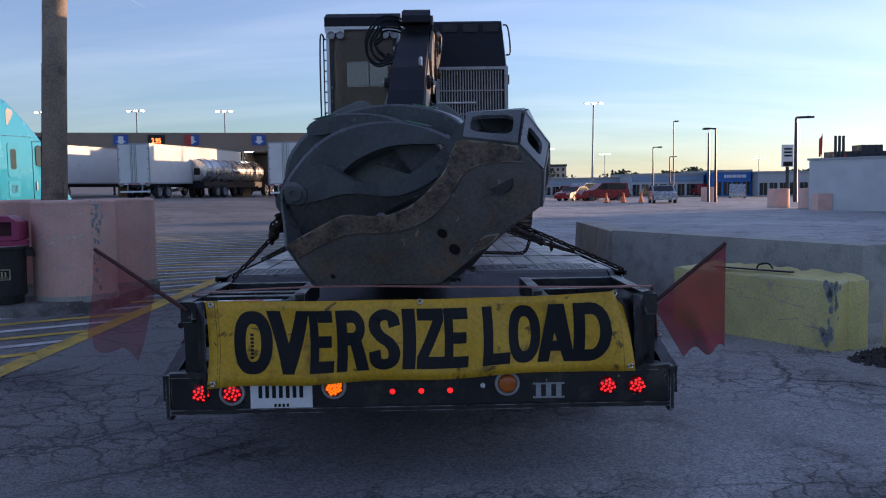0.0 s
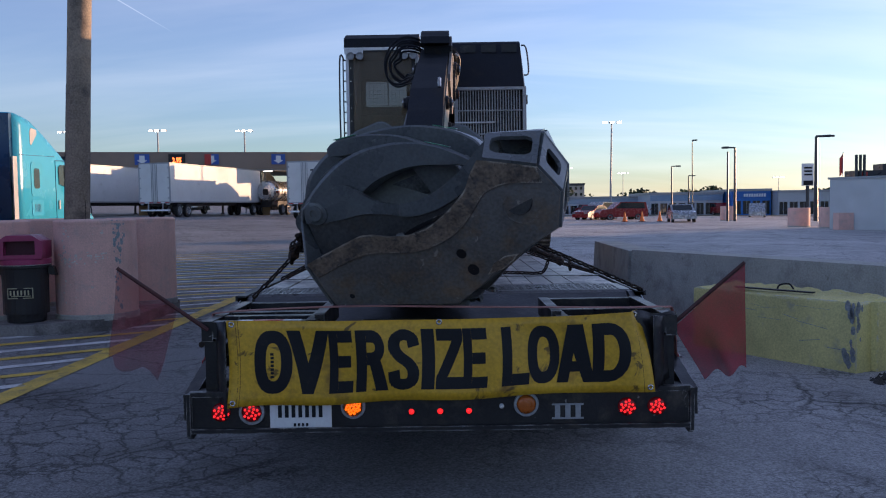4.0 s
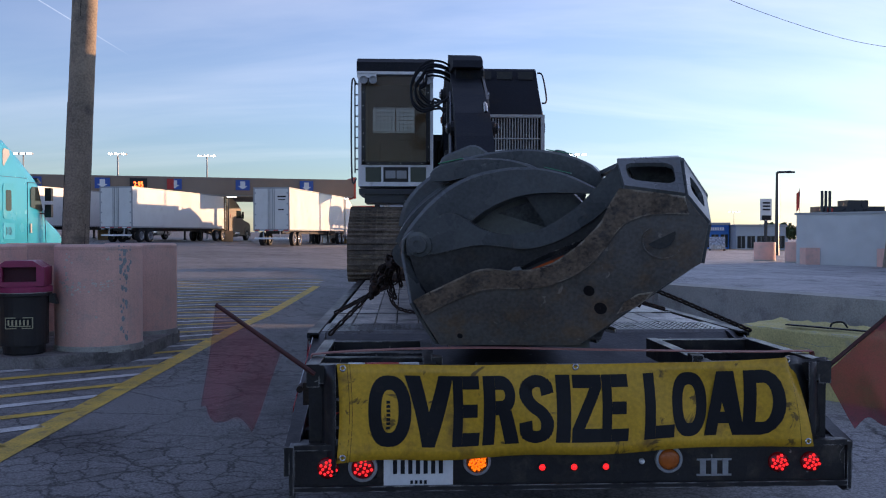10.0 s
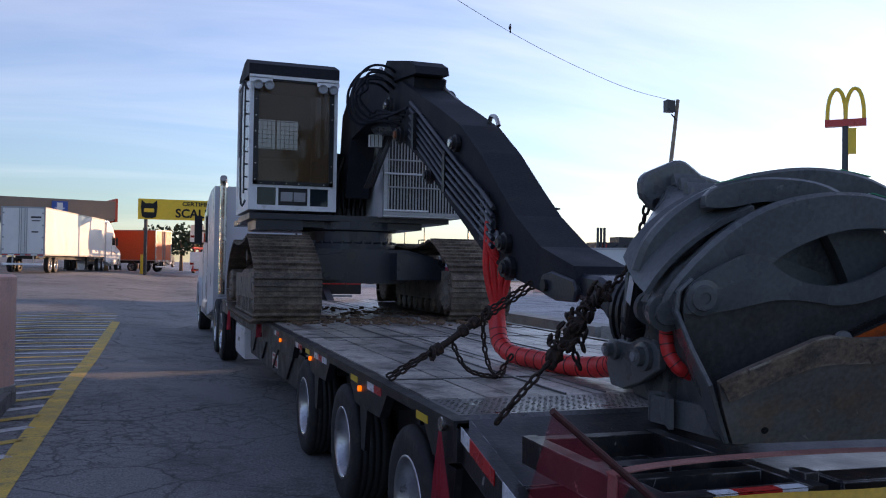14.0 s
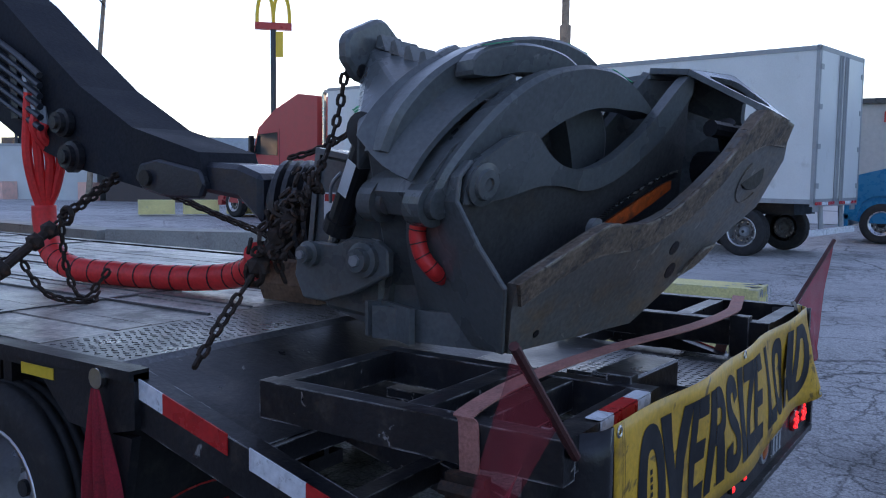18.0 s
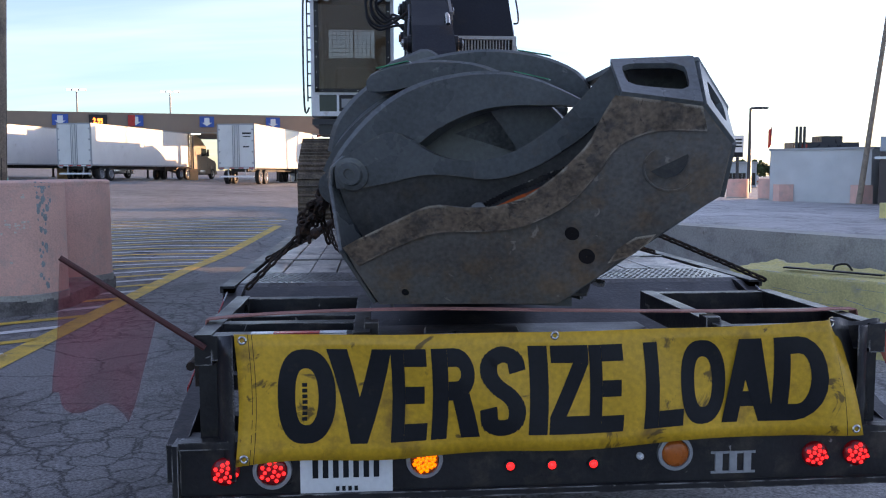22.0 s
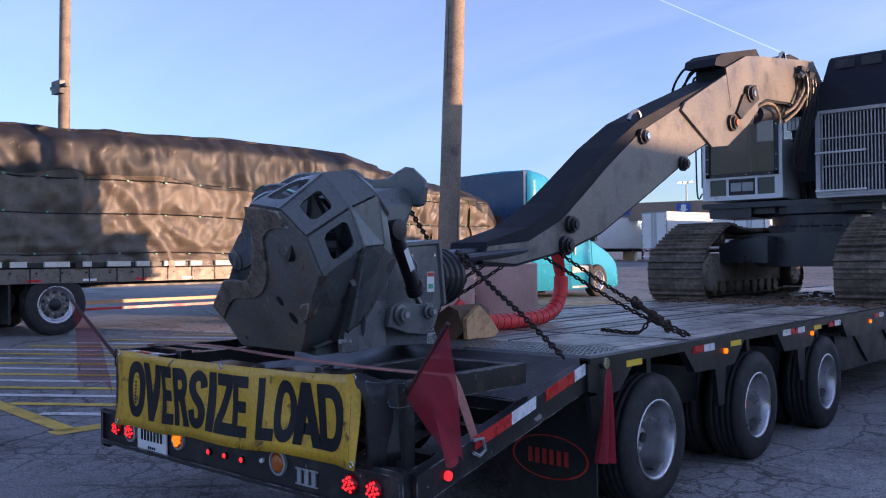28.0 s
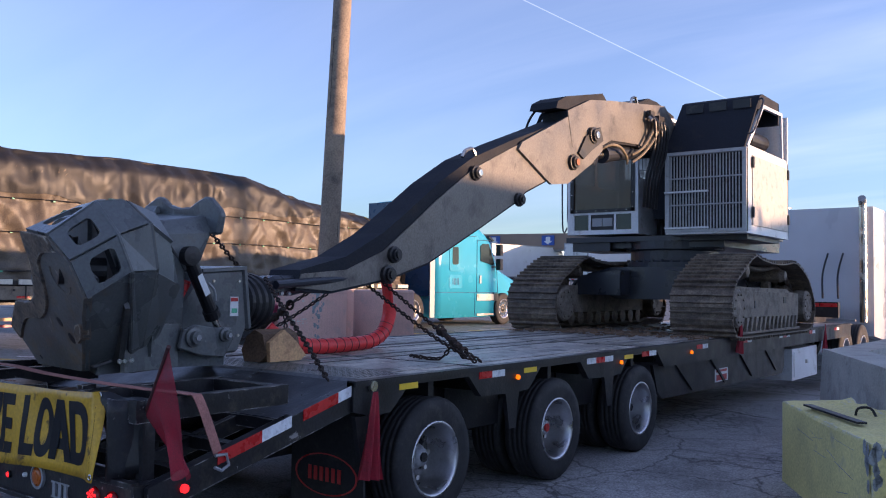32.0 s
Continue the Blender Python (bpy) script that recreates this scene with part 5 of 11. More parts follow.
for x0, x1, z0, z1 in ((CX0 + 0.045, CX0 + 0.1, CZ0 + 0.3, CZ1 - 0.13), (CX1 - 0.1, CX1 - 0.045, CZ0 + 0.3, CZ1 - 0.13), (CX0 + 0.05, CX1 - 0.05, CZ0 + 0.3, CZ0 + 0.345), (CX0 + 0.05, CX1 - 0.05, CZ1 - 0.17, CZ1 - 0.13)):
    box(bm, x0, CY0 - 0.01, z0, x1, CY0 + 0.012, z1)
gasket = part("windscreen_surround", bm, M_BLACK, cab)
bm = BM()
for k in range(7):
    for x in (CX0 + 0.07, CX1 - 0.07):
        rod(bm, (x, CY0 - 0.016, CZ0 + 0.36 + k * 0.19), (x, CY0 - 0.008, CZ0 + 0.36 + k * 0.19), 0.008, 6)
for k in range(6):
    rod(bm, (CX0 + 0.14 + k * 0.15, CY0 - 0.016, CZ0 + 0.32), (CX0 + 0.14 + k * 0.15, CY0 - 0.008, CZ0 + 0.32), 0.008, 6)
part("bolt_head", bm, M_CHROME, gasket)
for x0, x1, m_ in ((CX0 + 0.1, CX0 + 0.32, M_WINDOW), (CX0 + 0.35, CX1 - 0.35, M_BLACK), (CX1 - 0.32, CX1 - 0.1, M_WINDOW)):
    bm = BM()
    box(bm, x0, CY0 + 0.02, CZ0 + 0.06, x1, CY0 + 0.03, CZ0 + 0.27)
    w_ = part("lower_window", bm, m_, cab)
    if m_ is M_BLACK:
        for xa in (x0 + 0.03, (x0 + x1) / 2 + 0.01):
            bm = BM()
            box(bm, xa, CY0 + 0.002, CZ0 + 0.11, xa + 0.14, CY0 + 0.02, CZ0 + 0.22)
            part("headlamp", bm, M_GALV, w_, "grey rectangular work lamp", bevel=0.01)
for s_, x in ((-1, CX0 + 0.015), (1, CX1 - 0.02)):
    bm = BM()
    box(bm, x, CY0 + 0.08, CZ0 + 0.76, x + 0.006, CY1 - 0.08, CZ1 - 0.06)
    part("side_window", bm, M_GLASS, cab)
# roof visor and lamp bar
bm = BM()
prism(bm, [(CY0 - 0.02, CZ1 - 0.12), (CY0 - 0.02, CZ1 + 0.02), (8.62, 4.15), (8.9, 4.15), (9.5, 4.05), (9.5, CZ1)], "x", CX0 - 0.02, CX1 + 0.01)
part("roof_visor", bm, M_MATTE, cab, "black roof guard", bevel=0.01)
bm = BM()
box(bm, CX0 - 0.015, CY0 - 0.03, CZ1 - 0.15, CX1 + 0.005, CY0 - 0.015, CZ1 - 0.11)
for x0 in (CX0 - 0.015, CX1 - 0.26):
    box(bm, x0, CY0 - 0.03, CZ1 - 0.2, x0 + 0.27, CY0 - 0.015, CZ1 - 0.14)
part("roof_trim", bm, M_WHITE, cab, "white trim under the roof guard")
for x in (CX0 + 0.08, CX0 + 0.21, CX1 - 0.2, CX1 - 0.07):
    bm = BM()
    lathe(bm, [(0.015, 0.05), (0.05, 0.02), (0.058, -0.03), (0.052, -0.035), (0.03, -0.02), (0.002, -0.018)], (x, CY0 - 0.06, CZ1 - 0.24), "y", 14, close=False)
    part("work_lamp", bm, M_GALV, cab, "round work lamp")
bm = BM()
tube(bm, curve([(CX0 - 0.03, CY0 + 0.05, 3.75), (CX0 - 0.09, CY0 + 0.02, 3.72), (CX0 - 0.09, CY0 + 0.02, 2.45), (CX0 - 0.03, CY0 + 0.05, 2.42)], 5), 0.012, 6)
for k in range(9):
    rod(bm, (CX0 - 0.005, CY0 + 0.09, 2.55 + k * 0.15), (CX0 - 0.05, CY0 + 0.09, 2.55 + k * 0.15), 0.01, 6)
rod(bm, (CX0 - 0.05, CY0 + 0.09, 2.5), (CX0 - 0.05, CY0 + 0.09, 3.8), 0.01, 6)
part("grab_rail", bm, M_DARK, cab)
bm = BM()
prism(bm, [(8.95, 2.45), (9.45, 2.45), (9.45, 2.62), (9.2, 2.66), (9.05, 3.08), (8.98, 3.08)], "x", -1.12, -0.6, Matrix.Translation((0, 18.6, 0)) @ Matrix.Diagonal((1, -1, 1, 1)))
part("operator_seat", bm, mat("seat_cloth", (0.22, 0.1, 0.06), 0.9), cab, "dark operator seat", bevel=0.04)
# engine house: grille front, lit side door, black hood
EX0, EX1, EY0, EY1 = 0.19, 1.2, 8.0, 9.72
eng = new("engine_house")
eng.parent = loader
tagged(eng, "white engine house with a barred radiator grille")
bm = BM()
box(bm, EX0, EY0 + 0.05, 2.3, EX0 + 0.04, EY1, 3.27)
box(bm, EX1 - 0.04, EY0 + 0.02, 2.3, EX1, EY1, 3.27)
box(bm, EX0, EY1 - 0.04, 2.3, EX1, EY1, 3.9)
box(bm, EX0, EY0 + 0.02, 2.26, EX1, EY1, 2.3)
part("engine_panel", bm, M_WHITE, eng, bevel=0.006)
bm = BM()
box(bm, EX0 + 0.04, EY0 + 0.12, 2.3, EX1 - 0.04, EY0 + 0.14, 3.27)
part("radiator_core", bm, M_BLACK, eng)
bm = BM()
for x in (EX0, EX1 - 0.05):
    box(bm, x, EY0, 2.28, x + 0.05, EY0 + 0.06, 3.28)
for z in (2.28, 3.24):
    box(bm, EX0 + 0.05, EY0, z, EX1 - 0.05, EY0 + 0.06, z + 0.04)
gf = part("grille_frame", bm, M_GRILL, eng)
for k in range(23):
    bm = BM()
    x = EX0 + 0.07 + k * 0.0385
    rod(bm, (x, EY0 + 0.03, 2.32), (x, EY0 + 0.03, 3.24), 0.0085, 6)
    part("grille_bar", bm, M_GRILL, gf)
for z in (2.62, 2.95):
    bm = BM()
    rod(bm, (EX0 + 0.05, EY0 + 0.018, z), (EX1 - 0.05, EY0 + 0.018, z), 0.009, 6)
    part("grille_bar", bm, M_GRILL, gf)
for z in (2.335, 2.78):
    bm = BM()
    rod(bm, (EX0 + 0.0, EY0 - 0.02, z), (EX0 + 0.56, EY0 - 0.02, z), 0.012, 6)
    part("grille_handle", bm, M_WHITE, gf)
bm = BM()
box(bm, EX1, EY0 + 0.2, 2.36, EX1 + 0.015, EY1 - 0.08, 3.2)
door = part("engine_door", bm, mat("pale_door_paint", (0.5, 0.47, 0.42), 0.5, grain=0.1, dirt=(0.34, 0.3, 0.25), dirt_at=0.58), eng, "pale steel side door", bevel=0.004)
bm = BM()
for z in (2.45, 3.05):
    for y in (EY0 + 0.17, EY1 - 0.1):
        box(bm, EX1 + 0.01, y, z, EX1 + 0.035, y + 0.04, z + 0.13)
part("door_hinge", bm, M_BLACK, door)
bm = BM()
prism(bm, [(EY0 + 0.02, 3.28), (EY0 + 0.62, 4.0), (EY0 + 0.72, 4.04), (EY1 - 0.3, 4.04), (EY1 - 0.3, 4.01), (EY0 + 0.73, 4.01), (EY0 + 0.64, 3.97), (EY0 + 0.06, 3.28)], "x", EX0 - 0.02, EX1 - 0.03)
box(bm, EX0 - 0.02, EY1 - 0.34, 3.75, EX1 - 0.03, EY1 - 0.3, 4.02)
for x in (EX0 - 0.02, EX1 - 0.05):
    prism(bm, [(EY0 + 0.5, 3.82), (EY0 + 0.63, 3.97), (EY0 + 0.73, 4.01), (EY1 - 0.3, 4.01), (EY1 - 0.3, 3.9), (EY0 + 0.8, 3.86)], "x", x, x + 0.02)
prism(bm, [(EY0 + 0.06, 3.28), (EY0 + 0.62, 3.95), (EY1 - 0.3, 3.95), (EY1 - 0.3, 3.55), (EY0 + 0.8, 3.5), (EY0 + 0.8, 3.28)], "x", EX0, EX0 + 0.02)
part("engine_hood", bm, M_MATTE, eng, "black sloping engine hood, open at the side")
bm = BM()
box(bm, EX0 + 0.1, EY0 + 0.35, 3.2, EX1 - 0.3, EY1 - 0.1, 3.45)
part("engine_block", bm, M_BLACK, eng, bevel=0.03)
bm = BM()
rod(bm, (0.95, EY0 + 0.7, 3.5), (0.95, EY1 - 0.35, 3.52), 0.11, 16)
rod(bm, (0.95, EY0 + 0.75, 3.4), (0.95, EY0 + 0.75, 3.62), 0.05, 10)
part("muffler", bm, M_BLACK, eng, "black muffler under the hood")
for p, q in (((EY0 + 0.1, 3.3), (EY0 + 0.7, 3.88)), ((EY0 + 0.7, 3.88), (EY1 - 0.24, 3.9)), ((EY1 - 0.24, 3.92), (EY1 - 0.2, 3.3)), ((EY1 - 0.02, 3.29), (EY0 + 0.1, 3.3))):
    bm = BM()
    rod(bm, (EX1 - 0.03, *p), (EX1 - 0.03, *q), 0.03, 4)
    part("hood_post", bm, M_WHITE, eng, "pale frame of the hood's open side")
bm = BM()
tube(bm, curve([(EX1 - 0.02, EY0 + 0.1, 3.45), (EX1 + 0.05, EY0 + 0.15, 3.5), (EX1 + 0.05, EY0 + 0.5, 3.9), (EX1 - 0.02, EY0 + 0.55, 3.95)], 4), 0.012, 6)
part("hood_rail", bm, M_DARK, eng)
bm = BM()
for k in range(3):
    box(bm, EX0 + 0.1 + k * 0.3, EY0 + 0.45, 3.84, EX0 + 0.32 + k * 0.3, EY0 + 0.47, 3.95)
part("hood_slot", bm, M_BLACK, eng)
# pump bay between cab and engine
bm = BM()
box(bm, -0.3, 8.9, 2.3, 0.19, 9.7, 3.1)
for k in range(4):
    rod(bm, (-0.22 + k * 0.12, 8.86, 2.3), (-0.22 + k * 0.12, 8.86, 3.0), 0.03, 8)
part("pump_bay", bm, M_BLACK, loader)
bm = BM()
for k in range(5):
    tube(bm, curve([(-0.2 + k * 0.07, 8.8, 2.4), (-0.22 + k * 0.08, 8.7, 2.8), (-0.1 + k * 0.03, 8.6, 3.2), (-0.05 + k * 0.03, 8.3, 3.5)], 5), 0.02, 6)
part("pump_hose", bm, M_HOSEK, loader)
# boom: a level mast arm, and a long stick that slopes down to the head
MX = -0.02
bm = BM()
prism(bm, [(5.6, 3.42), (6.1, 3.62), (6.6, 3.70), (8.1, 3.90), (8.75, 3.55), (8.9, 2.9), (8.5, 2.5), (8.2, 3.2), (7.3, 3.28), (6.6, 3.22), (6.15, 3.0), (5.7, 3.0)], "x", MX - 0.15, MX + 0.15)
mast = part("boom_arm", bm, M_MATTE, loader, "black upper boom arm", bevel=0.012)
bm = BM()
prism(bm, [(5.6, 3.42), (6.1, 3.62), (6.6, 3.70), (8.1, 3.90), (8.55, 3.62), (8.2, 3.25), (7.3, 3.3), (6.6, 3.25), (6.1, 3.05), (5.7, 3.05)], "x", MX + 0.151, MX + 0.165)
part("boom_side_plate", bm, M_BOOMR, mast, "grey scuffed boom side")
bm = BM()
prism(bm, [(5.42, 3.42), (5.46, 3.5), (5.64, 3.58), (6.45, 3.76), (6.6, 3.66), (6.2, 3.5)], "x", MX - 0.19, MX + 0.13)
part("boom_guard", bm, M_MATTE, mast, "black hose guard on the boom's elbow", bevel=0.008)
# stick, slanted slightly across
flank_top = [(2.05, 1.66), (2.5, 1.7), (2.9, 1.86), (3.2, 2.07), (3.55, 2.32), (4.05, 2.64), (4.63, 2.9), (5.4, 3.21), (5.9, 3.41)]
st_low = [(6.35, 3.4), (6.3, 3.05), (6.0, 2.9), (5.6, 2.78), (5.35, 2.68), (4.9, 2.5), (4.72, 2.38), (4.17, 2.11), (3.75, 1.91), (3.43, 1.76), (2.95, 1.62), (2.35, 1.52), (2.0, 1.54)]
st = [(2.05, 1.69), (2.5, 1.8), (2.9, 2.0), (3.2, 2.2), (3.6, 2.48), (4.05, 2.74), (4.63, 2.97), (5.4, 3.25), (5.9, 3.44)] + st_low


def slant(bm):
    """The stick leans across by a few centimetres towards the head."""
    for v in bm.verts:
        v.co.x += -0.05 - 0.035 * (5.9 - v.co.y)


bm = BM()
prism(bm, st, "x", -0.16, 0.16)
slant(bm)
stick = part("stick", bm, M_MATTE, loader, "black tapering stick with a scuffed grey flank on its +x side", bevel=0.015)
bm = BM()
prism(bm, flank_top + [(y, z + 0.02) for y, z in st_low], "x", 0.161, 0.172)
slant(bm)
part("stick_flank", bm, M_BOOMR, stick, "grey scuffed flank on the +x side")
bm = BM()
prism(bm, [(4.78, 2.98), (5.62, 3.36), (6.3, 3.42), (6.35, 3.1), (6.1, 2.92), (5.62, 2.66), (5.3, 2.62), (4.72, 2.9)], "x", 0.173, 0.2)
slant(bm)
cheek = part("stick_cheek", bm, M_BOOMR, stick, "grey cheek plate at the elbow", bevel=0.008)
bm = BM()
prism(bm, [(5.95, 3.2), (6.25, 3.34), (6.32, 3.2), (6.05, 3.05), (5.9, 2.95), (5.8, 3.0)], "x", 0.2, 0.225)
slant(bm)
part("cheek_boss", bm, M_BLACK, cheek)


def pin(y, z, r, parent, x0=0.17, bright=M_CHROME, both=True):
    xo = -0.05 - 0.035 * (5.9 - y)
    for s in ((1, -1) if both else (1,)):
        bm = BM()
        lathe(bm, [(r * 1.5, s * x0), (r * 1.5, s * (x0 + 0.03)), (r * 1.1, s * (x0 + 0.035)), (r * 1.1, s * (x0 + 0.06)), (0.001, s * (x0 + 0.06))], (xo, y, z), "x", 14, close=False)
        pb = part("pin_boss", bm, M_BLACK, parent)
        bm = BM()
        lathe(bm, [(r * 0.7, s * (x0 + 0.055)), (r * 0.65, s * (x0 + 0.075)), (0.001, s * (x0 + 0.076))], (xo, y, z), "x", 12, close=False)
        part("pin_cap", bm, bright, pb)


pin(6.1, 3.23, 0.06, stick, 0.21)
pin(5.7, 2.89, 0.055, stick, 0.2, mat("rusty_pin", (0.25, 0.1, 0.05), 0.6, metal=0.5))
pin(4.06, 2.6, 0.045, stick)
pin(4.75, 2.42, 0.045, stick, bright=M_BLACK)
pin(3.0, 1.83, 0.045, stick, bright=M_BLACK)
pin(2.93, 1.67, 0.05, stick, bright=M_BLACK)
bm = BM()
tube(bm, curve([(0.0, 3.95, 2.735), (0.0, 4.0, 2.8), (0.0, 4.1, 2.83), (0.0, 4.15, 2.77)], 4), 0.018, 6)
tube(bm, curve([(0.0, 7.4, 3.8), (0.0, 7.45, 3.9), (0.0, 7.55, 3.92), (0.0, 7.6, 3.83)], 4), 0.018, 6)
part("lifting_eye", bm, M_CHROME, stick)
# rigid oil lines down the stick's other flank
for k in range(6):
    bm = BM()
    dz = 0.045 - 0.062 * k
    pts = [(-0.235, 5.5, 3.12 + dz), (-0.245, 5.2, 2.98 + dz), (-0.3, 4.2, 2.5 + dz), (-0.345, 3.35, 2.12 + dz * 0.9), (-0.36, 3.15, 2.02 + dz * 0.8)]
    tube(bm, pts, 0.017, 8)
    part("oil_line", bm, M_DARK, stick, "rigid steel oil line")
for y, z in ((5.25, 2.92), (4.3, 2.47), (3.4, 2.08)):
    bm = BM()
    box(bm, -0.27, y - 0.03, z - 0.22, -0.2 - 0.0, y + 0.03, z + 0.1, Matrix.Translation((-0.03 * (5.9 - y), 0, 0)))
    part("line_clamp", bm, M_BLACK, stick)
# loop of black hoses at the elbow, by the cab
for k in range(6):
    bm = BM()
    o, y = 0.052 * (k % 3), 6.05 + 0.07 * k
    pts = [(-0.15, y + 0.15, 3.55 - o), (-0.3, y, 3.6 - o), (-0.46, y, 3.6 - o), (-0.58 + o, y, 3.5 - o), (-0.65 + o, y, 3.34), (-0.63 + o, y, 3.15 + o), (-0.52 + o, y, 3.06 + o), (-0.38, y - 0.1, 3.08 + o), (-0.25, y - 0.5, 3.12 - 0.03 * k)]
    tube(bm, curve(pts, 5), 0.013, 8)
    part("loop_hose", bm, M_MATTE, mast, "black hydraulic hose")
bm = BM()
rod(bm, (0.0, 7.6, 3.26), (0.03, 6.6, 3.1), 0.085, 14)
rod(bm, (0.03, 6.66, 3.11), (0.03, 6.58, 3.095), 0.1, 14)
cyl = part("lift_cylinder", bm, M_DARK, mast)
bm = BM()
rod(bm, (0.03, 6.6, 3.1), (0.04, 6.2, 3.03), 0.045, 12)
part("cylinder_rod", bm, M_CHROME, cyl)
bm = BM()
lathe(bm, [(0.03, -0.1), (0.1, -0.09), (0.1, 0.09), (0.03, 0.1)], (0.04, 6.22, 3.03), "x", 16)
part("cylinder_eye", bm, M_DARK, cyl)
M_TANHOSE = mat("tan_hose_cover", (0.24, 0.19, 0.12), 0.55, grain=0.2, scale=14, dirt=(0.06, 0.05, 0.04), dirt_at=0.6)
for pts, r in (([(0.17, 7.62, 3.7), (0.22, 7.6, 3.6), (0.22, 7.52, 3.45), (0.2, 7.3, 3.25), (0.14, 7.15, 3.16)], 0.018), ([(0.17, 7.7, 3.66), (0.24, 7.68, 3.55), (0.23, 7.55, 3.38), (0.2, 7.35, 3.2), (0.12, 7.2, 3.08)], 0.018),
               ([(0.1, 6.45, 3.14), (0.17, 6.55, 3.19), (0.18, 6.75, 3.19), (0.14, 7.0, 3.12), (0.1, 7.1, 3.05)], 0.016)):
    bm = BM()
    tube(bm, curve(pts, 6), r, 8)
    part("elbow_hose", bm, M_TANHOSE, mast, "tan hydraulic hose at the boom's elbow")
for k in range(5):
    bm = BM()
    y = 7.5 + 0.09 * k
    tube(bm, curve([(0.17, y, 3.72 - 0.03 * k), (0.25, y + 0.05, 3.6), (0.22, y + 0.1, 3.3), (0.1, y + 0.15, 2.95), (0.0, y + 0.3, 2.6)], 5), 0.02, 8)
    part("elbow_hose", bm, M_HOSEK, mast, "black hydraulic hose at the boom's elbow")
bm = BM()
box(bm, 0.165, 7.68, 3.52, 0.25, 7.86, 3.7)
box(bm, 0.165, 7.5, 3.66, 0.22, 7.62, 3.74)
part("valve_block", bm, M_BLACK, mast, "black valve block with hose fittings", bevel=0.008)
bm = BM()
for k in range(4):
    rod(bm, (0.2, 7.5 + 0.07 * k, 3.66 - 0.02 * k), (0.24, 7.5 + 0.07 * k, 3.62 - 0.02 * k), 0.022, 6)
part("hose_fitting", bm, M_GALV, mast, kind="stuff")
bm = BM()
box(bm, -0.05, 7.76, 3.06, 0.1, 7.84, 3.2)
wl_ = part("work_lamp", bm, M_PLATEW, mast, "pale work lamp behind a wire guard", bevel=0.012)
for k in range(4):
    bm = BM()
    rod(bm, (-0.045 + k * 0.047, 7.75, 3.06), (-0.045 + k * 0.047, 7.75, 3.2), 0.004, 5)
    part("lamp_wire", bm, M_BLACK, wl_)
# red sleeved hoses: four droppers into one bundle that lies on the deck
for k in range(4):
    bm = BM()
    x0, y0 = -0.345 + 0.022 * (k % 2), 3.27 - 0.03 * k
    pts = [(x0, y0, 1.98 - 0.05 * k), (x0 - 0.005, y0 + 0.01, 1.86 - 0.03 * k), (-0.345 + 0.04 * k, 3.3 - 0.03 * k, 1.68), (-0.315 + 0.03 * k, 3.3 - 0.015 * k, 1.52), (-0.285 + 0.012 * k, 3.295, 1.42), (-0.265, 3.29, 1.34)]
    tube(bm, curve(pts, 5), 0.024, 8)
    part("hose_dropper", bm, M_HOSE, loader, "red sleeved hose")
    bm = BM()
    rod(bm, (x0, y0, 1.97 - 0.05 * k), (x0 + 0.01, y0 + 0.03, 2.06 - 0.05 * k), 0.022, 8)
    part("hose_fitting", bm, M_GALV, loader, "grey hose fitting")
HPTS = curve([(-0.265, 3.3, 1.43), (-0.265, 3.29, 1.32), (-0.27, 3.22, 1.19), (-0.26, 3.06, 1.13), (-0.22, 2.82, 1.12), (-0.19, 2.6, 1.12), (-0.15, 2.35, 1.125), (-0.11, 2.12, 1.15), (-0.13, 1.96, 1.2), (-0.18, 1.88, 1.27)], 7)
bm = BM()
tube(bm, HPTS, 0.058, 14)
part("hose_sleeve", bm, M_HOSE, loader, "bundle of hoses in red sleeving", smooth=True)
bm = BM()
for i in range(10, len(HPTS) - 6, 3):
    a, b = HPTS[i], HPTS[i] + (HPTS[i + 1] - HPTS[i]) * 0.18
    rod(bm, a, b, 0.0605, 14)
part("sleeve_seam", bm, M_BLACK, loader, kind="stuff")


# ---- processing head with curved arms, resting on the tail ----
head = thing("grapple_head", (0, 0.11, DECK), -23.5, "dark grey steel grapple saw head resting on the trailer's tail", "grapple")
Z0 = DECK


def uz(pts):
    return [(u, z - Z0) for u, z in pts]


# outline of the jaw plate: its wavy lip, then the rest of its edge
WAVE = [(-0.735, 1.316), (-0.676, 1.348), (-0.575, 1.396), (-0.48, 1.44), (-0.43, 1.463), (-0.378, 1.476), (-0.285, 1.466), (-0.185, 1.47), (-0.12, 1.487), (-0.06, 1.51), (0.04, 1.578), (0.125, 1.655), (0.165, 1.7), (0.2, 1.765), (0.24, 1.822), (0.268, 1.834)]
REST = [(0.515, 1.8), (0.607, 1.68), (0.57, 1.505), (0.42, 1.41), (0.286, 1.301), (0.225, 1.272), (0.16, 1.217), (0.0, 1.1), (-0.655, 1.09), (-0.668, 1.12), (-0.714, 1.235)]


def resample(pts, n):
    """n points at even steps along a smooth line through pairs."""
    c = curve([(a, b, 0) for a, b in pts], 6)
    run = [0.0]
    for p, q in zip(c, c[1:]):
        run.append(run[-1] + (q - p).length)
    out, k = [], 0
    for i in range(n):
        d = run[-1] * i / (n - 1)
        while k < len(c) - 2 and run[k + 1] < d:
            k += 1
        t = (d - run[k]) / max(1e-9, run[k + 1] - run[k])
        p = c[k].lerp(c[k + 1], min(1.0, t))
        out.append((p.x, p.y))
    return out


def lean(bm):
    """The jaw plate leans: its foot and its outer side stand further in."""
    for v in bm.verts:
        v.co.y += 0.04 + 0.255 * v.co.x - 0.53 * (v.co.z + Z0 - 1.5)


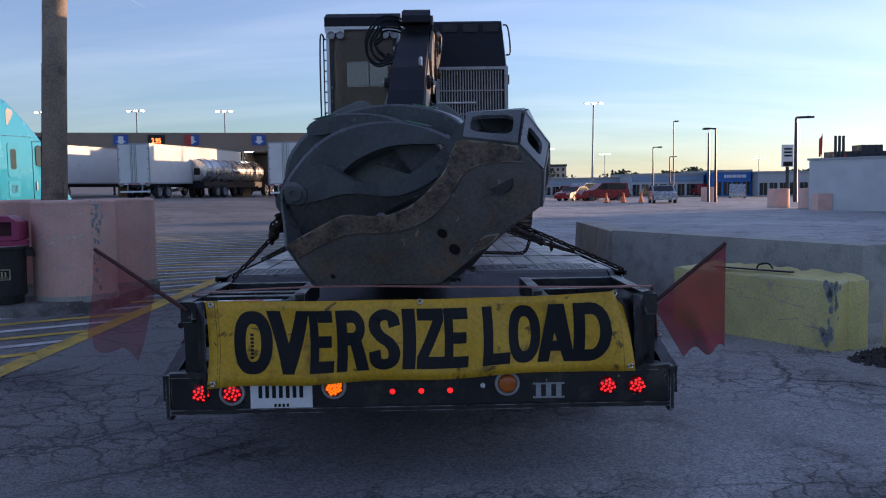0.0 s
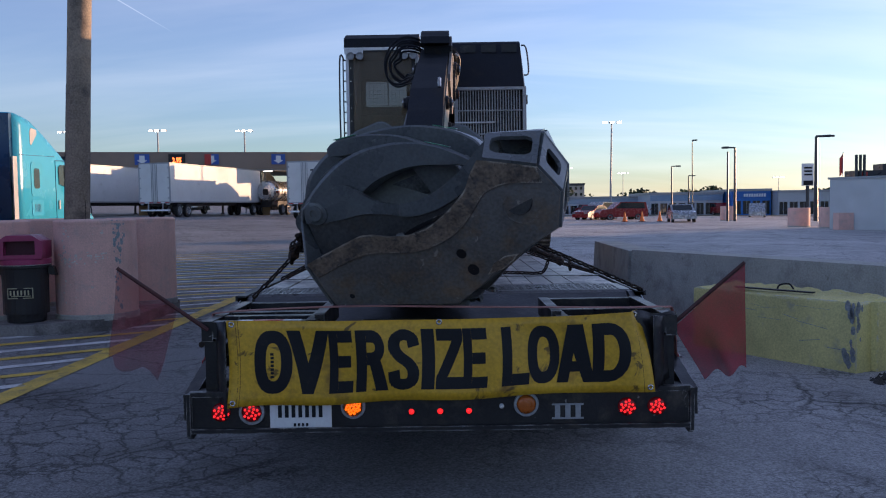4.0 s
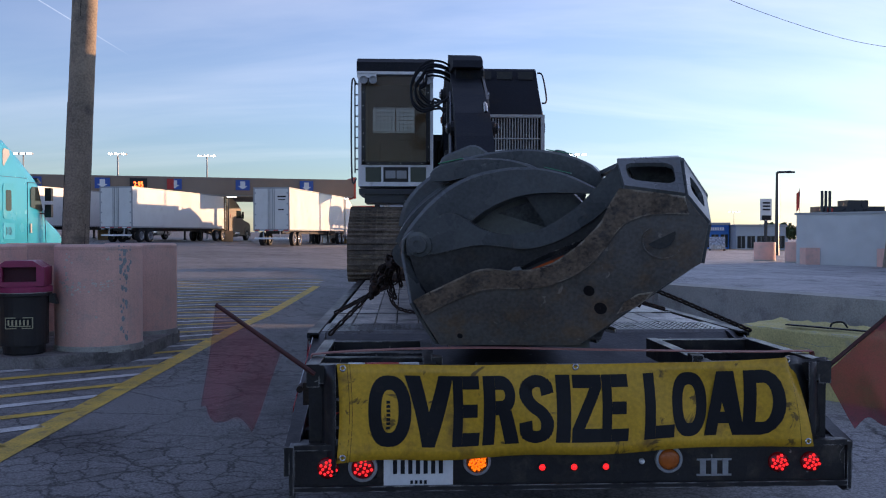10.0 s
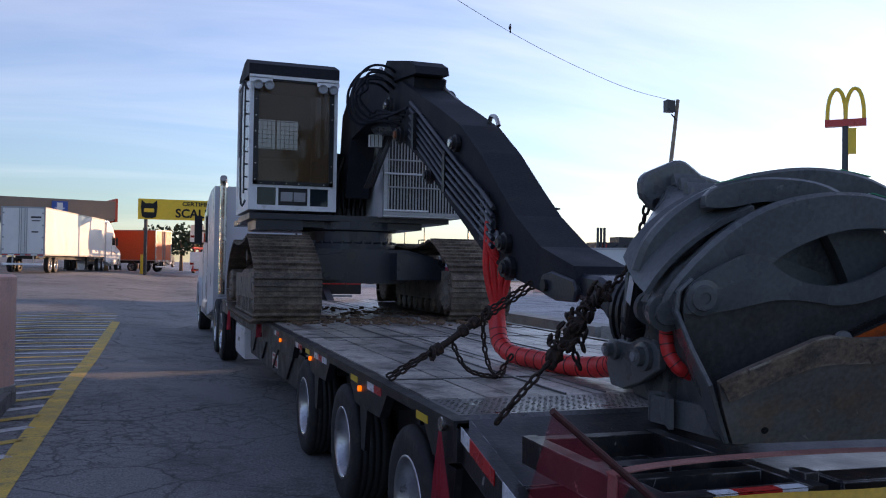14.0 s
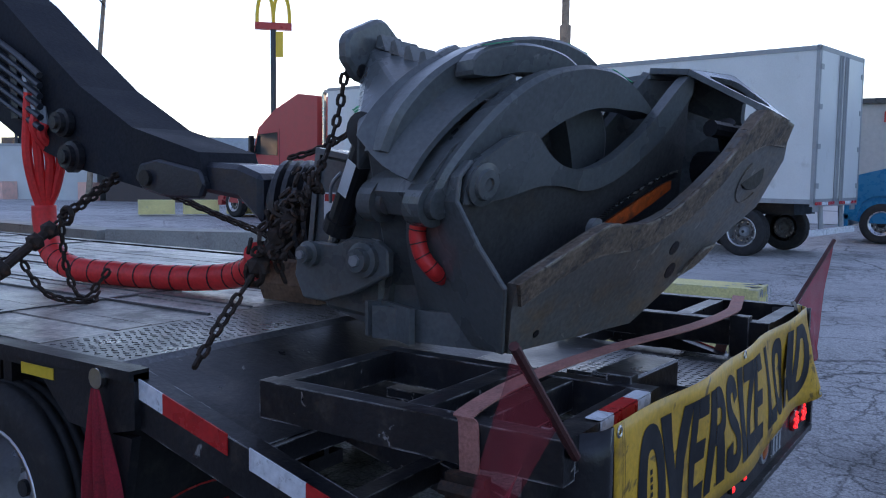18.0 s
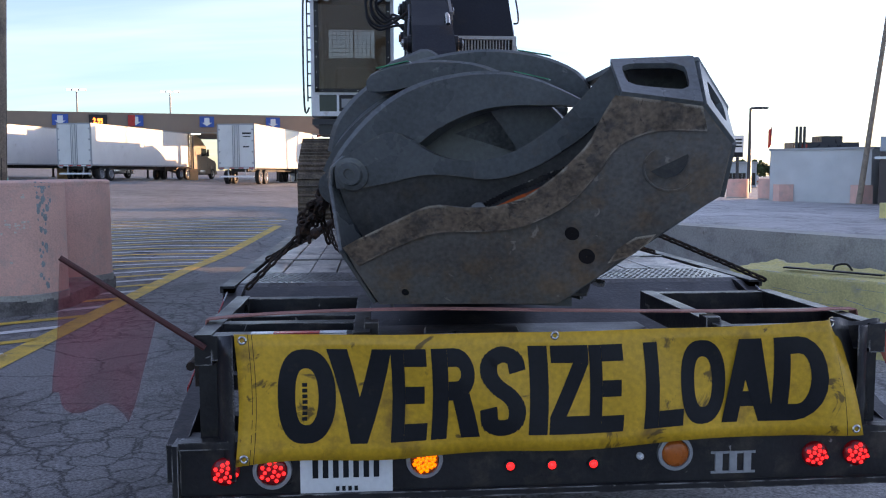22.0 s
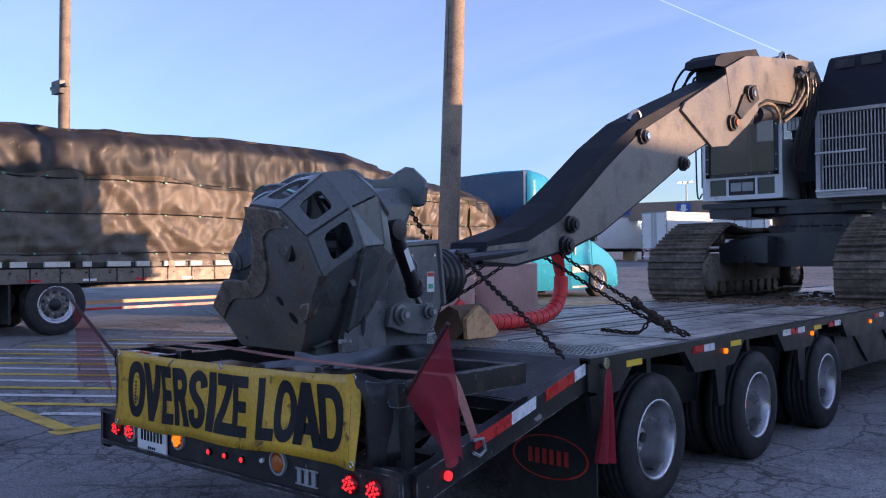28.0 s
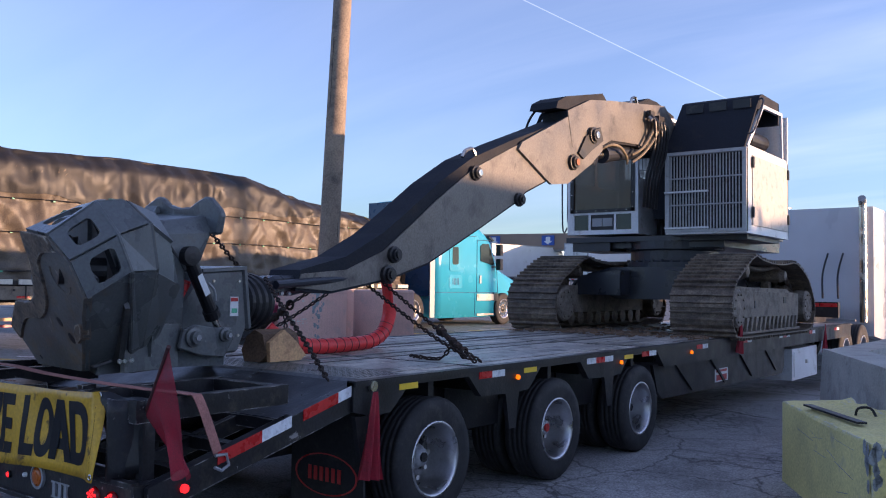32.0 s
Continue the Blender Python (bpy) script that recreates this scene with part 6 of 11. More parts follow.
def tilt(bm):
    """The wall and the arms lean less than the plate, all by the same slant."""
    for v in bm.verts:
        v.co.y += 0.233 * v.co.x - 0.283 * (v.co.z + Z0 - 1.5)


def strip(lo, hi, a, b, slope):
    """A band between two lines of pairs, from depth a to depth b."""
    n = len(lo)
    bm = BM()
    fr = [[bm.verts.new((u, y, z - Z0)) for u, z in lo] + [bm.verts.new((u, y, z - Z0)) for u, z in hi[::-1]] for y in (a, b)]
    for i in range(n - 1):
        p, q, r, s = i, i + 1, 2 * n - 2 - i, 2 * n - 1 - i
        bm.faces.new((fr[0][p], fr[0][q], fr[0][r], fr[0][s]))
        bm.faces.new((fr[1][s], fr[1][r], fr[1][q], fr[1][p]))
        bm.faces.new((fr[0][p], fr[1][p], fr[1][q], fr[0][q]))
        bm.faces.new((fr[0][s], fr[0][r], fr[1][r], fr[1][s]))
    bm.faces.new((fr[0][0], fr[0][-1], fr[1][-1], fr[1][0]))
    bm.faces.new((fr[0][n - 1], fr[1][n - 1], fr[1][n], fr[0][n]))
    slope(bm)
    return bm


bm = BM()
prism(bm, uz(WAVE + REST), "y", 0.0, 0.04)
lean(bm)
plate_ob = part("jaw_plate", bm, M_PLATE, head, "scuffed steel jaw plate", bevel=0.006)
# rusty wear edge: a thicker band that follows the wavy lip and the top
INNER = [(-0.692, 1.246), (-0.55, 1.317), (-0.41, 1.37), (-0.29, 1.379), (-0.16, 1.383), (-0.04, 1.418), (0.08, 1.485), (0.175, 1.582), (0.245, 1.67), (0.33, 1.713), (0.41, 1.725), (0.53, 1.722)]
part("wear_edge", strip(resample(WAVE + [(0.515, 1.8)], 44), resample(INNER, 44), -0.016, 0.03, lean), M_RUSTEDGE, plate_ob, "rusty worn edge", bevel=0.005)
bm = BM()
prism(bm, uz([(0.19, 1.262), (0.23, 1.32), (0.29, 1.36), (0.36, 1.372), (0.33, 1.335), (0.27, 1.29)]), "y", -0.014, 0.03)
lean(bm)
part("edge_lug", bm, M_RUSTEDGE, plate_ob, "worn rusty lump on the plate's edge", bevel=0.006)
for u, z, r in ((0.074, 1.372, 0.019), (0.118, 1.287, 0.022), (-0.55, 1.14, 0.01)):
    bm = BM()
    lathe(bm, [(r * 1.35, 0.0005), (r * 1.3, -0.002), (0.001, -0.002)], (u, 0, z - Z0), "y", 16, close=False)
    lean(bm)
    part("plate_hole", bm, M_BLACK, plate_ob, "dark bolt hole")
bm = BM()
tube(bm, [(0.41 + 0.085 * math.cos(a), -0.001, 1.6 - Z0 + 0.075 * math.sin(a)) for a in (2.2 + 0.25 * i for i in range(15))], 0.0045, 6)
lean(bm)
part("weld_ring", bm, M_PLATE, plate_ob, "half-round weld seam")
# housing behind the plate: a flared welded shell with rounded windows
F_ = [(u, 0.055 + 0.255 * u - 0.53 * (z - 1.5), z) for u, z in ((0.262, 1.832), (0.51, 1.8), (0.6, 1.68), (0.565, 1.505), (0.02, 1.11))]
R_ = [(0.19, 0.2, 1.968), (0.47, 0.24, 1.97), (0.564, 0.33, 1.814), (0.546, 0.4, 1.64), (-0.04, 0.5, 1.15)]
S_ = [(0.17, 0.36, 1.985), (0.45, 0.37, 1.99), (0.474, 0.487, 1.88), (0.44, 0.53, 1.65), (-0.12, 0.56, 1.15)]
E_ = [(0.02, 0.55, 1.95), (0.2, 0.56, 1.95), (0.2, 0.66, 1.8), (0.14, 0.72, 1.58), (-0.1, 0.66, 1.3)]


def V(p):
    return Vector((p[0], p[1], p[2] - Z0))


def panel(a, b, c, d, hole=None, t=0.02, name="housing_wall"):
    """A four-cornered plate; hole: a window with round corners, as shares from a to b and from a to d."""
    a, b, c, d = V(a), V(b), V(c), V(d)

    def at(s, q):
        return (a.lerp(b, s)).lerp(d.lerp(c, s), q)

    bm = BM()
    if hole:
        s0, s1, q0, q1 = hole
        inner, outer = [], []
        for k in range(24):
            ang = 2 * math.pi * (k + 0.5) / 24
            x, y = math.cos(ang), math.sin(ang)
            m = (abs(x) ** 5 + abs(y) ** 5) ** 0.2
            inner.append(bm.verts.new(at((s0 + s1) / 2 + (s1 - s0) / 2 * x / m, (q0 + q1) / 2 + (q1 - q0) / 2 * y / m)))
            m = max(abs(x), abs(y))
            outer.append(bm.verts.new(at(0.5 + 0.5 * x / m, 0.5 + 0.5 * y / m)))
        for k in range(24):
            bm.faces.new((outer[k], outer[(k + 1) % 24], inner[(k + 1) % 24], inner[k]))
        corner = [bm.verts.new(p) for p in (c, d, a, b)]
        for k, v in zip((2, 8, 14, 20), corner):
            bm.faces.new((outer[k], v, outer[k + 1]))
    else:
        bm.faces.new([bm.verts.new(p) for p in (a, b, c, d)])
    bmesh.ops.recalc_face_normals(bm, faces=bm.faces)
    solidify(bm, t)
    return part(name, bm, M_STEEL, head, smooth=False)


for i, hole in enumerate(((0.1, 0.88, 0.22, 0.86), (0.2, 0.8, 0.26, 0.76), (0.16, 0.86, 0.28, 0.84), None)):
    panel(F_[i], F_[i + 1], R_[i + 1], R_[i], hole)
for i in range(4):
    panel(R_[i], R_[i + 1], S_[i + 1], S_[i], None, name="shoulder_wall")
    panel(S_[i], S_[i + 1], E_[i + 1], E_[i], None, name="body_wall")
bm = BM()
bm.faces.new([bm.verts.new(V(p)) for p in S_] + [bm.verts.new(V((-0.2, 0.5, 1.5)))])
solidify(bm, 0.03)
part("housing_back", bm, M_STEEL, head)
bm = BM()
lathe(bm, [(0.02, 0.08), (0.07, 0.08), (0.07, 0.3), (0.02, 0.3)], (0.4, 0, 1.64 - Z0), "y", 16)
rod(bm, (0.3, 0.12, 1.8 - Z0), (0.48, 0.2, 1.55 - Z0), 0.035, 10)
rod(bm, (0.2, 0.1, 1.78 - Z0), (0.45, 0.12, 1.76 - Z0), 0.03, 10)
part("saw_motor", bm, M_BLACK, head, "dark saw motor inside the housing")
bm = BM()
rod(bm, (0.43, 0.2, 1.62 - Z0), (0.465, 0.23, 1.575 - Z0), 0.042, 12)
part("motor_band", bm, M_GALV, head)
# weld ridge where housing and shoulder meet
bm = BM()
tube(bm, [V(p) + Vector((0.012, 0, 0.004)) for p in R_], 0.014, 8)
part("weld_ridge", bm, M_STEEL, head)
bm = BM()
tube(bm, [V(p) + Vector((0.01, 0.0, 0.004)) for p in S_[:4]], 0.01, 8)
part("weld_ridge", bm, M_STEEL, head)
# the jaw's inner wall: a plain sheet with a thick wavy band along its top, and the hinge at one end
W_TOP = [(-0.828, 1.566), (-0.815, 1.62), (-0.775, 1.655), (-0.695, 1.702), (-0.635, 1.733), (-0.597, 1.74), (-0.562, 1.731), (-0.52, 1.702), (-0.467, 1.668), (-0.405, 1.643), (-0.34, 1.634), (-0.28, 1.634), (-0.207, 1.65), (-0.132, 1.68), (-0.06, 1.724), (0.012, 1.778), (0.072, 1.837), (0.145, 1.915), (0.2, 1.965), (0.23, 1.972)]
W_LOW = [(-0.826, 1.53), (-0.74, 1.532), (-0.633, 1.55), (-0.526, 1.576), (-0.45, 1.582), (-0.358, 1.575), (-0.28, 1.564), (-0.19, 1.573), (-0.083, 1.611), (0.021, 1.672), (0.108, 1.735), (0.18, 1.81), (0.25, 1.905)]
flap_ob = part("jaw_band", strip(resample(W_TOP, 56), resample(W_LOW, 56), 0.283, 0.335, tilt), M_STEEL, head, "thick wavy band along the jaw's inner wall", bevel=0.007)
# wall and floor below the band take the darker steel with painted shade
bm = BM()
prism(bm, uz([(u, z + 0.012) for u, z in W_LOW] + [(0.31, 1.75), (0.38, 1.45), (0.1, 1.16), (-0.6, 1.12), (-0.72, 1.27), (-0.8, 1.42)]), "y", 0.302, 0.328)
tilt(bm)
part("jaw_wall", bm, M_JAWSHADE, head, "grey inner wall of the jaw")
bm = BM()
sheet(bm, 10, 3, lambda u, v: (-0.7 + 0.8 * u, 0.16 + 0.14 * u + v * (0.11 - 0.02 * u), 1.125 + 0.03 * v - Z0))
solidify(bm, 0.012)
part("jaw_floor", bm, M_JAWSHADE, head)
# bent flange from the hinge down to the jaw plate's corner
bm = BM()
FL = [(-0.79, 1.645, 0.08, 0.14), (-0.835, 1.605, 0.07, 0.3), (-0.842, 1.54, 0.07, 0.34), (-0.8, 1.42, 0.025, 0.42), (-0.752, 1.306, -0.035, 0.46), (-0.668, 1.095, 0.085, 0.5)]
for p, q in zip(FL, FL[1:]):
    bm.faces.new([bm.verts.new((u, w, z - Z0)) for u, z, w in ((p[0], p[1], p[2]), (q[0], q[1], q[2]), (q[0], q[1], q[3]), (p[0], p[1], p[3]))])
bmesh.ops.remove_doubles(bm, verts=bm.verts, dist=0.0005)
bmesh.ops.recalc_face_normals(bm, faces=bm.faces)
solidify(bm, 0.016)
part("jaw_flange", bm, M_STEEL, head, "bent steel flange", bevel=0.004)
bm = BM()
prism(bm, [(-0.6, 0.3), (0.04, 0.32), (-0.1, 0.55), (-0.75, 0.6)], "z", 0.02, 0.25)
part("head_base", bm, M_STEEL, head, bevel=0.02)
bm = BM()
lathe(bm, [(0.062, 0.29), (0.062, 0.272), (0.046, 0.266), (0.042, 0.252), (0.02, 0.25), (0.018, 0.258), (0.001, 0.259)], (-0.76, 0, 1.585 - Z0), "y", 24, close=False)
tilt(bm)
part("hinge_pin", bm, M_STEEL, flap_ob, "round hinge pin")
# saw bar with its chain, lying in the jaw
bm = BM()
prism(bm, uz([(-0.24, 1.455), (-0.13, 1.505), (-0.03, 1.545), (0.07, 1.585), (0.12, 1.6), (0.13, 1.57), (0.03, 1.52), (-0.08, 1.47), (-0.18, 1.44)]), "y", 0.192, 0.204)
tilt(bm)
part("saw_bar", bm, M_ORANGEP, head, "orange-red saw bar")
bm = BM()
for c in curve([(-0.262, 0, 1.463), (-0.18, 0, 1.507), (-0.09, 0, 1.546), (0.03, 0, 1.593), (0.13, 0, 1.618)], 8):
    box(bm, c.x - 0.008, 0.186, c.z - Z0 - 0.008, c.x + 0.008, 0.21, c.z - Z0 + 0.01)
tilt(bm)
part("saw_chain", bm, M_BLACK, head, "black saw chain", kind="stuff")
bm = BM()
for c in curve([(-0.24, 0, 1.478), (-0.18, 0, 1.512), (-0.09, 0, 1.552), (0.03, 0, 1.6), (0.13, 0, 1.624)], 3):
    prism(bm, [(c.x - 0.008, c.z - Z0), (c.x + 0.01, c.z - Z0), (c.x + 0.012, c.z - Z0 + 0.012), (c.x, c.z - Z0 + 0.008)], "y", 0.188, 0.2)
tilt(bm)
part("chain_tooth", bm, M_CHROME, head, "bright chain teeth", kind="stuff")
bm = BM()
lathe(bm, [(0.03, 0.185), (0.03, 0.212), (0.012, 0.216)], (-0.275, 0, 1.45 - Z0), "y", 14)
tilt(bm)
part("bar_nose", bm, M_GALV, head, "round nose of the saw bar")


def arm(outer, inner, y0, y1, label, n=36):
    """A curved gripping arm of box section: outer and inner outlines, drawn to a tip."""
    bm = BM()
    rows = []
    for (pu, pz), (qu, qz) in zip(resample(outer, n), resample(inner, n)):
        cu, cz = (pu - qu) * 0.1, (pz - qz) * 0.1
        rows.append([bm.verts.new(v) for v in ((pu - cu, y0, pz - cz - Z0), (pu, y0 + 0.014, pz - Z0), (pu, y1 - 0.014, pz - Z0), (pu - cu, y1, pz - cz - Z0), (qu, y1, qz - Z0), (qu, y0, qz - Z0))])
    for a, b in zip(rows, rows[1:]):
        for k in range(6):
            bm.faces.new((a[k], a[(k + 1) % 6], b[(k + 1) % 6], b[k]))
    bm.faces.new(rows[0][::-1])
    bm.faces.new(rows[-1])
    tilt(bm)
    return part("gripping_arm", bm, M_STEEL, head, label)


N_OUT = [(-0.9, 1.54), (-0.885, 1.59), (-0.83, 1.675), (-0.72, 1.79), (-0.6, 1.878), (-0.47, 1.932), (-0.33, 1.957), (-0.26, 1.959), (-0.19, 1.957), (-0.09, 1.936), (-0.02, 1.907), (0.05, 1.872), (0.095, 1.845), (0.122, 1.822)]
N_IN = [(-0.72, 1.5), (-0.68, 1.56), (-0.6, 1.64), (-0.505, 1.71), (-0.44, 1.757), (-0.33, 1.806), (-0.23, 1.831), (-0.13, 1.837), (-0.07, 1.835), (0.0, 1.836), (0.06, 1.83), (0.118, 1.818)]
near_arm = arm(N_OUT, N_IN, 0.342, 0.452, "dark grey curved gripping arm with a pointed tip")
F_OUT = [(-0.97, 1.68), (-0.93, 1.79), (-0.83, 1.9), (-0.7, 1.98), (-0.59, 2.025), (-0.49, 2.047), (-0.37, 2.063), (-0.25, 2.063), (-0.13, 2.045), (-0.03, 2.012), (0.04, 1.97), (0.078, 1.91), (0.12, 1.865)]
F_IN = [(-0.76, 1.62), (-0.7, 1.74), (-0.6, 1.86), (-0.48, 1.92), (-0.37, 1.945), (-0.25, 1.95), (-0.13, 1.935), (-0.03, 1.9), (0.04, 1.87), (0.1, 1.855)]
far_arm = arm(F_OUT, F_IN, 0.562, 0.69, "dark grey curved gripping arm with a sticker")
M_OUT = [(-0.737, 1.915), (-0.738, 1.945), (-0.705, 1.975), (-0.63, 1.998), (-0.53, 2.013), (-0.43, 2.014), (-0.33, 2.003), (-0.25, 1.978), (-0.15, 1.922), (-0.066, 1.85), (-0.01, 1.785), (0.02, 1.705), (0.03, 1.6)]
M_IN = [(-0.732, 1.903), (-0.7, 1.902), (-0.64, 1.905), (-0.54, 1.925), (-0.45, 1.93), (-0.38, 1.915), (-0.32, 1.87), (-0.27, 1.81), (-0.2, 1.7), (-0.14, 1.58)]
mid_arm = arm(M_OUT, M_IN, 0.46, 0.556, "dark grey gripping arm that crosses between the two others")
# broad curved plate that joins the two arms behind their hinge
bm = BM()
WN = resample([(-0.925, 1.59), (-0.87, 1.675), (-0.78, 1.765), (-0.68, 1.835), (-0.56, 1.895)], 15)
WF = resample([(-0.975, 1.72), (-0.93, 1.805), (-0.83, 1.9), (-0.72, 1.965), (-0.6, 2.005)], 15)
g = [[bm.verts.new((a[0] + (b[0] - a[0]) * v, 0.44 + 0.27 * v, a[1] + (b[1] - a[1]) * v - 0.02 * math.sin(math.pi * v) - Z0)) for v in (0, 0.2, 0.45, 0.7, 1)] for a, b in zip(WN, WF)]
for i in range(14):
    for j in range(4):
        bm.faces.new((g[i][j], g[i + 1][j], g[i + 1][j + 1], g[i][j + 1]))
tilt(bm)
bmesh.ops.recalc_face_normals(bm, faces=bm.faces)
solidify(bm, 0.02)
part("arm_web", bm, M_STEEL, head, "curved plate joining the arms")
bm = BM()
prism(bm, uz([(-0.9, 1.6), (-0.92, 1.56), (-0.87, 1.49), (-0.75, 1.47), (-0.6, 1.56), (-0.58, 1.75), (-0.72, 1.77), (-0.83, 1.69)]), "y", 0.38, 0.72)
tilt(bm)
part("arm_root", bm, M_STEEL, head, "welded root of the arms", bevel=0.012)
for s0, s1 in ((0.37, 0.46), (0.66, 0.75)):
    bm = BM()
    lathe(bm, [(0.03, s0 - 0.03), (0.045, s0 - 0.028), (0.048, s0), (0.07, s0), (0.07, s1), (0.02, s1)], (-0.865, 0, 1.53 - Z0), "y", 22)
    tilt(bm)
    part("arm_hinge", bm, M_STEEL, head, "round hinge boss at the arm's root")
# maker's stickers: a green bar over a silver one
for ob, u, z, s, slope in ((mid_arm, -0.636, 1.996, 0.49, -0.2), (far_arm, -0.136, 2.0465, 0.61, 0.18), (near_arm, -0.1, 1.9395, 0.385, 0.24)):
    for mt, dy in ((M_GREENCLIP, 0.0), (M_PLATEW, 0.021)):
        b2 = BM()
        box(b2, -0.062, dy, 0.0, 0.062, dy + 0.019, 0.003, Matrix.Translation((u, s - 0.02, z - Z0 + 0.004)) @ Matrix.Rotation(slope, 4, "Y"))
        tilt(b2)
        part("sticker", b2, mt, ob, "small green and silver sticker")
# glossy guard of the tilt motor, seen between the arms
bm = BM()
prism(bm, uz([(-0.52, 1.6), (-0.45, 1.745), (-0.3, 1.8), (-0.24, 1.79), (-0.2, 1.66), (-0.24, 1.58)]), "y", 0.57, 0.66)
tilt(bm)
part("motor_guard", bm, mat("glossy_black_guard", (0.13, 0.14, 0.15), 0.18, grain=0.3, scale=9, dirt=(0.1, 0.1, 0.1), dirt_at=0.62), head, "glossy black guard between the arms", bevel=0.02)
# parts written in the place's coordinates, carried over to the head's own
INV = pose(0, 0.11, DECK, 0, 0, -23.5).inverted()


def hpart(name, bm, mt, label="", parent=None, **k):
    bmesh.ops.transform(bm, matrix=INV, verts=bm.verts)
    return part(name, bm, mt, parent or head, label, **k)


def hull(pts):
    """A welded body with flat faces round the given corners."""
    bm = BM()
    for p in pts:
        bm.verts.new(p)
    r = bmesh.ops.convex_hull(bm, input=bm.verts)
    junk = list({v for v in r["geom_interior"] if isinstance(v, bmesh.types.BMVert)})
    if junk:
        bmesh.ops.delete(bm, geom=junk, context="VERTS")
    bmesh.ops.dissolve_limit(bm, angle_limit=0.02, verts=bm.verts, edges=bm.edges)
    return bm


# saddle-shaped heel: two ears on a cross plate, square to the trailer, with teeth down its back
bm = BM()
prism(bm, [(-0.535, 1.985), (-0.538, 2.05), (-0.515, 2.08), (-0.37, 2.14), (-0.33, 2.142), (-0.3, 2.125), (-0.24, 2.085), (-0.14, 2.06), (-0.02, 2.06), (0.06, 2.095), (0.13, 2.118), (0.175, 2.11), (0.27, 2.035), (0.29, 2.0), (0.262, 1.885), (0.2, 1.88), (0.1, 1.92), (-0.05, 1.95), (-0.25, 1.95), (-0.4, 1.915), (-0.47, 1.925)], "y", 1.09, 1.14)
heel = hpart("heel_plate", bm, M_STEEL, "saddle-shaped heel plate with two rounded ears", bevel=0.012)
bm = hull([(-0.40, 1.1, 2.04), (-0.46, 1.1, 1.93), (0.14, 1.1, 2.0), (0.2, 1.1, 1.9), (-0.72, 0.9, 1.73), (-0.68, 0.76, 1.84), (-0.47, 0.72, 1.93), (0.12, 0.72, 1.94), (0.2, 0.75, 1.87), (0.2, 0.92, 1.66), (-0.66, 0.95, 1.62), (-0.5, 1.06, 1.72), (0.14, 1.06, 1.7)])
hpart("heel_block", bm, M_STEEL, "welded heel block", bevel=0.008)
bm = hull([(-0.68, 0.9, 1.7), (-0.6, 0.76, 1.58), (0.19, 0.92, 1.72), (0.17, 0.7, 1.6), (-0.42, 1.0, 1.42), (0.04, 1.02, 1.42), (-0.52, 0.68, 1.86), (0.2, 0.62, 1.86), (-0.4, 0.64, 1.2), (0.04, 0.66, 1.14), (0.03, 1.02, 1.14), (-0.4, 1.0, 1.14)])
hpart("hinge_box", bm, M_STEEL, "welded hinge box", bevel=0.01)
for k in range(5):
    bm = BM()
    y, z = 1.055 - 0.072 * k, 2.045 - 0.025 * k
    prism(bm, [(y - 0.022, z - 0.02), (y + 0.02, z - 0.008), (y + 0.012, z + 0.03), (y - 0.004, z + 0.034)], "x", -0.41 - 0.018 * k, -0.3)
    hpart("heel_tooth", bm, M_STEEL, parent=heel)
bm = BM()
rod(bm, (-0.465, 1.085, 1.955), (-0.465, 1.145, 1.955), 0.022, 12)
hpart("chain_hole", bm, M_BLACK, parent=heel)
# base that carries the lugs, and its gussets
bm = BM()
prism(bm, [(0.0, 0.5), (-0.27, 0.8), (-0.3, 1.1), (-0.72, 1.1), (-0.76, 0.75), (-0.7, 0.5)], "z", 1.08 - Z0, 1.172 - Z0)
part("head_base", bm, M_STEEL, head, "welded steel base", bevel=0.012)
for a, b_, z in (((-0.79, 0.6), (-0.62, 0.66), 1.4), ((-0.72, 0.48), (-0.56, 0.52), 1.42), ((-0.05, 0.62), (-0.12, 0.5), 1.38)):
    bm = BM()
    d = (Vector(b_) - Vector(a)).normalized().orthogonal() * 0.011
    lo4 = [(a[0] + d.x, a[1] + d.y), (b_[0] + d.x, b_[1] + d.y), (b_[0] - d.x, b_[1] - d.y), (a[0] - d.x, a[1] - d.y)]
    lv = [bm.verts.new((x, y, 1.165 - Z0)) for x, y in lo4]
    hv = [bm.verts.new((x + (0.05 if k in (0, 3) else 0.0), y, z - Z0)) for k, (x, y) in enumerate(lo4)]
    for k in range(4):
        bm.faces.new((lv[k], lv[(k + 1) % 4], hv[(k + 1) % 4], hv[k]))
    bm.faces.new(hv)
    bm.faces.new(lv[::-1])
    part("stiffener", bm, M_STEEL, head, "upright stiffener on the base")
bm = BM()
prism(bm, [(0.05, 0.44), (0.06, 0.46), (-0.2, 0.8), (-0.22, 0.78)], "z", 1.09 - Z0, 1.345 - Z0)
part("gusset", bm, M_STEEL, head)
bm = BM()
prism(bm, [(-0.62, 0.12), (-0.6, 0.1), (-0.83, 0.56), (-0.86, 0.55)], "z", 1.08 - Z0, 1.185 - Z0)
part("gusset", bm, M_STEEL, head)
bm = BM()
prism(bm, [(-0.8, 0.38), (-0.79, 0.6), (-0.86, 0.6), (-0.86, 0.58), (-0.81, 0.58), (-0.82, 0.38)], "z", 1.08 - Z0, 1.195 - Z0)
part("gusset", bm, M_STEEL, head, "bent side gusset")
for u, y in ((0.1, 0.45), (0.07, 0.49), (0.12, 0.42)):
    bm = BM()
    rod(bm, (u, y, 0.1), (u + 0.03, y - 0.0, 0.1), 0.014, 6)
    part("bolt", bm, M_CHROME, head)
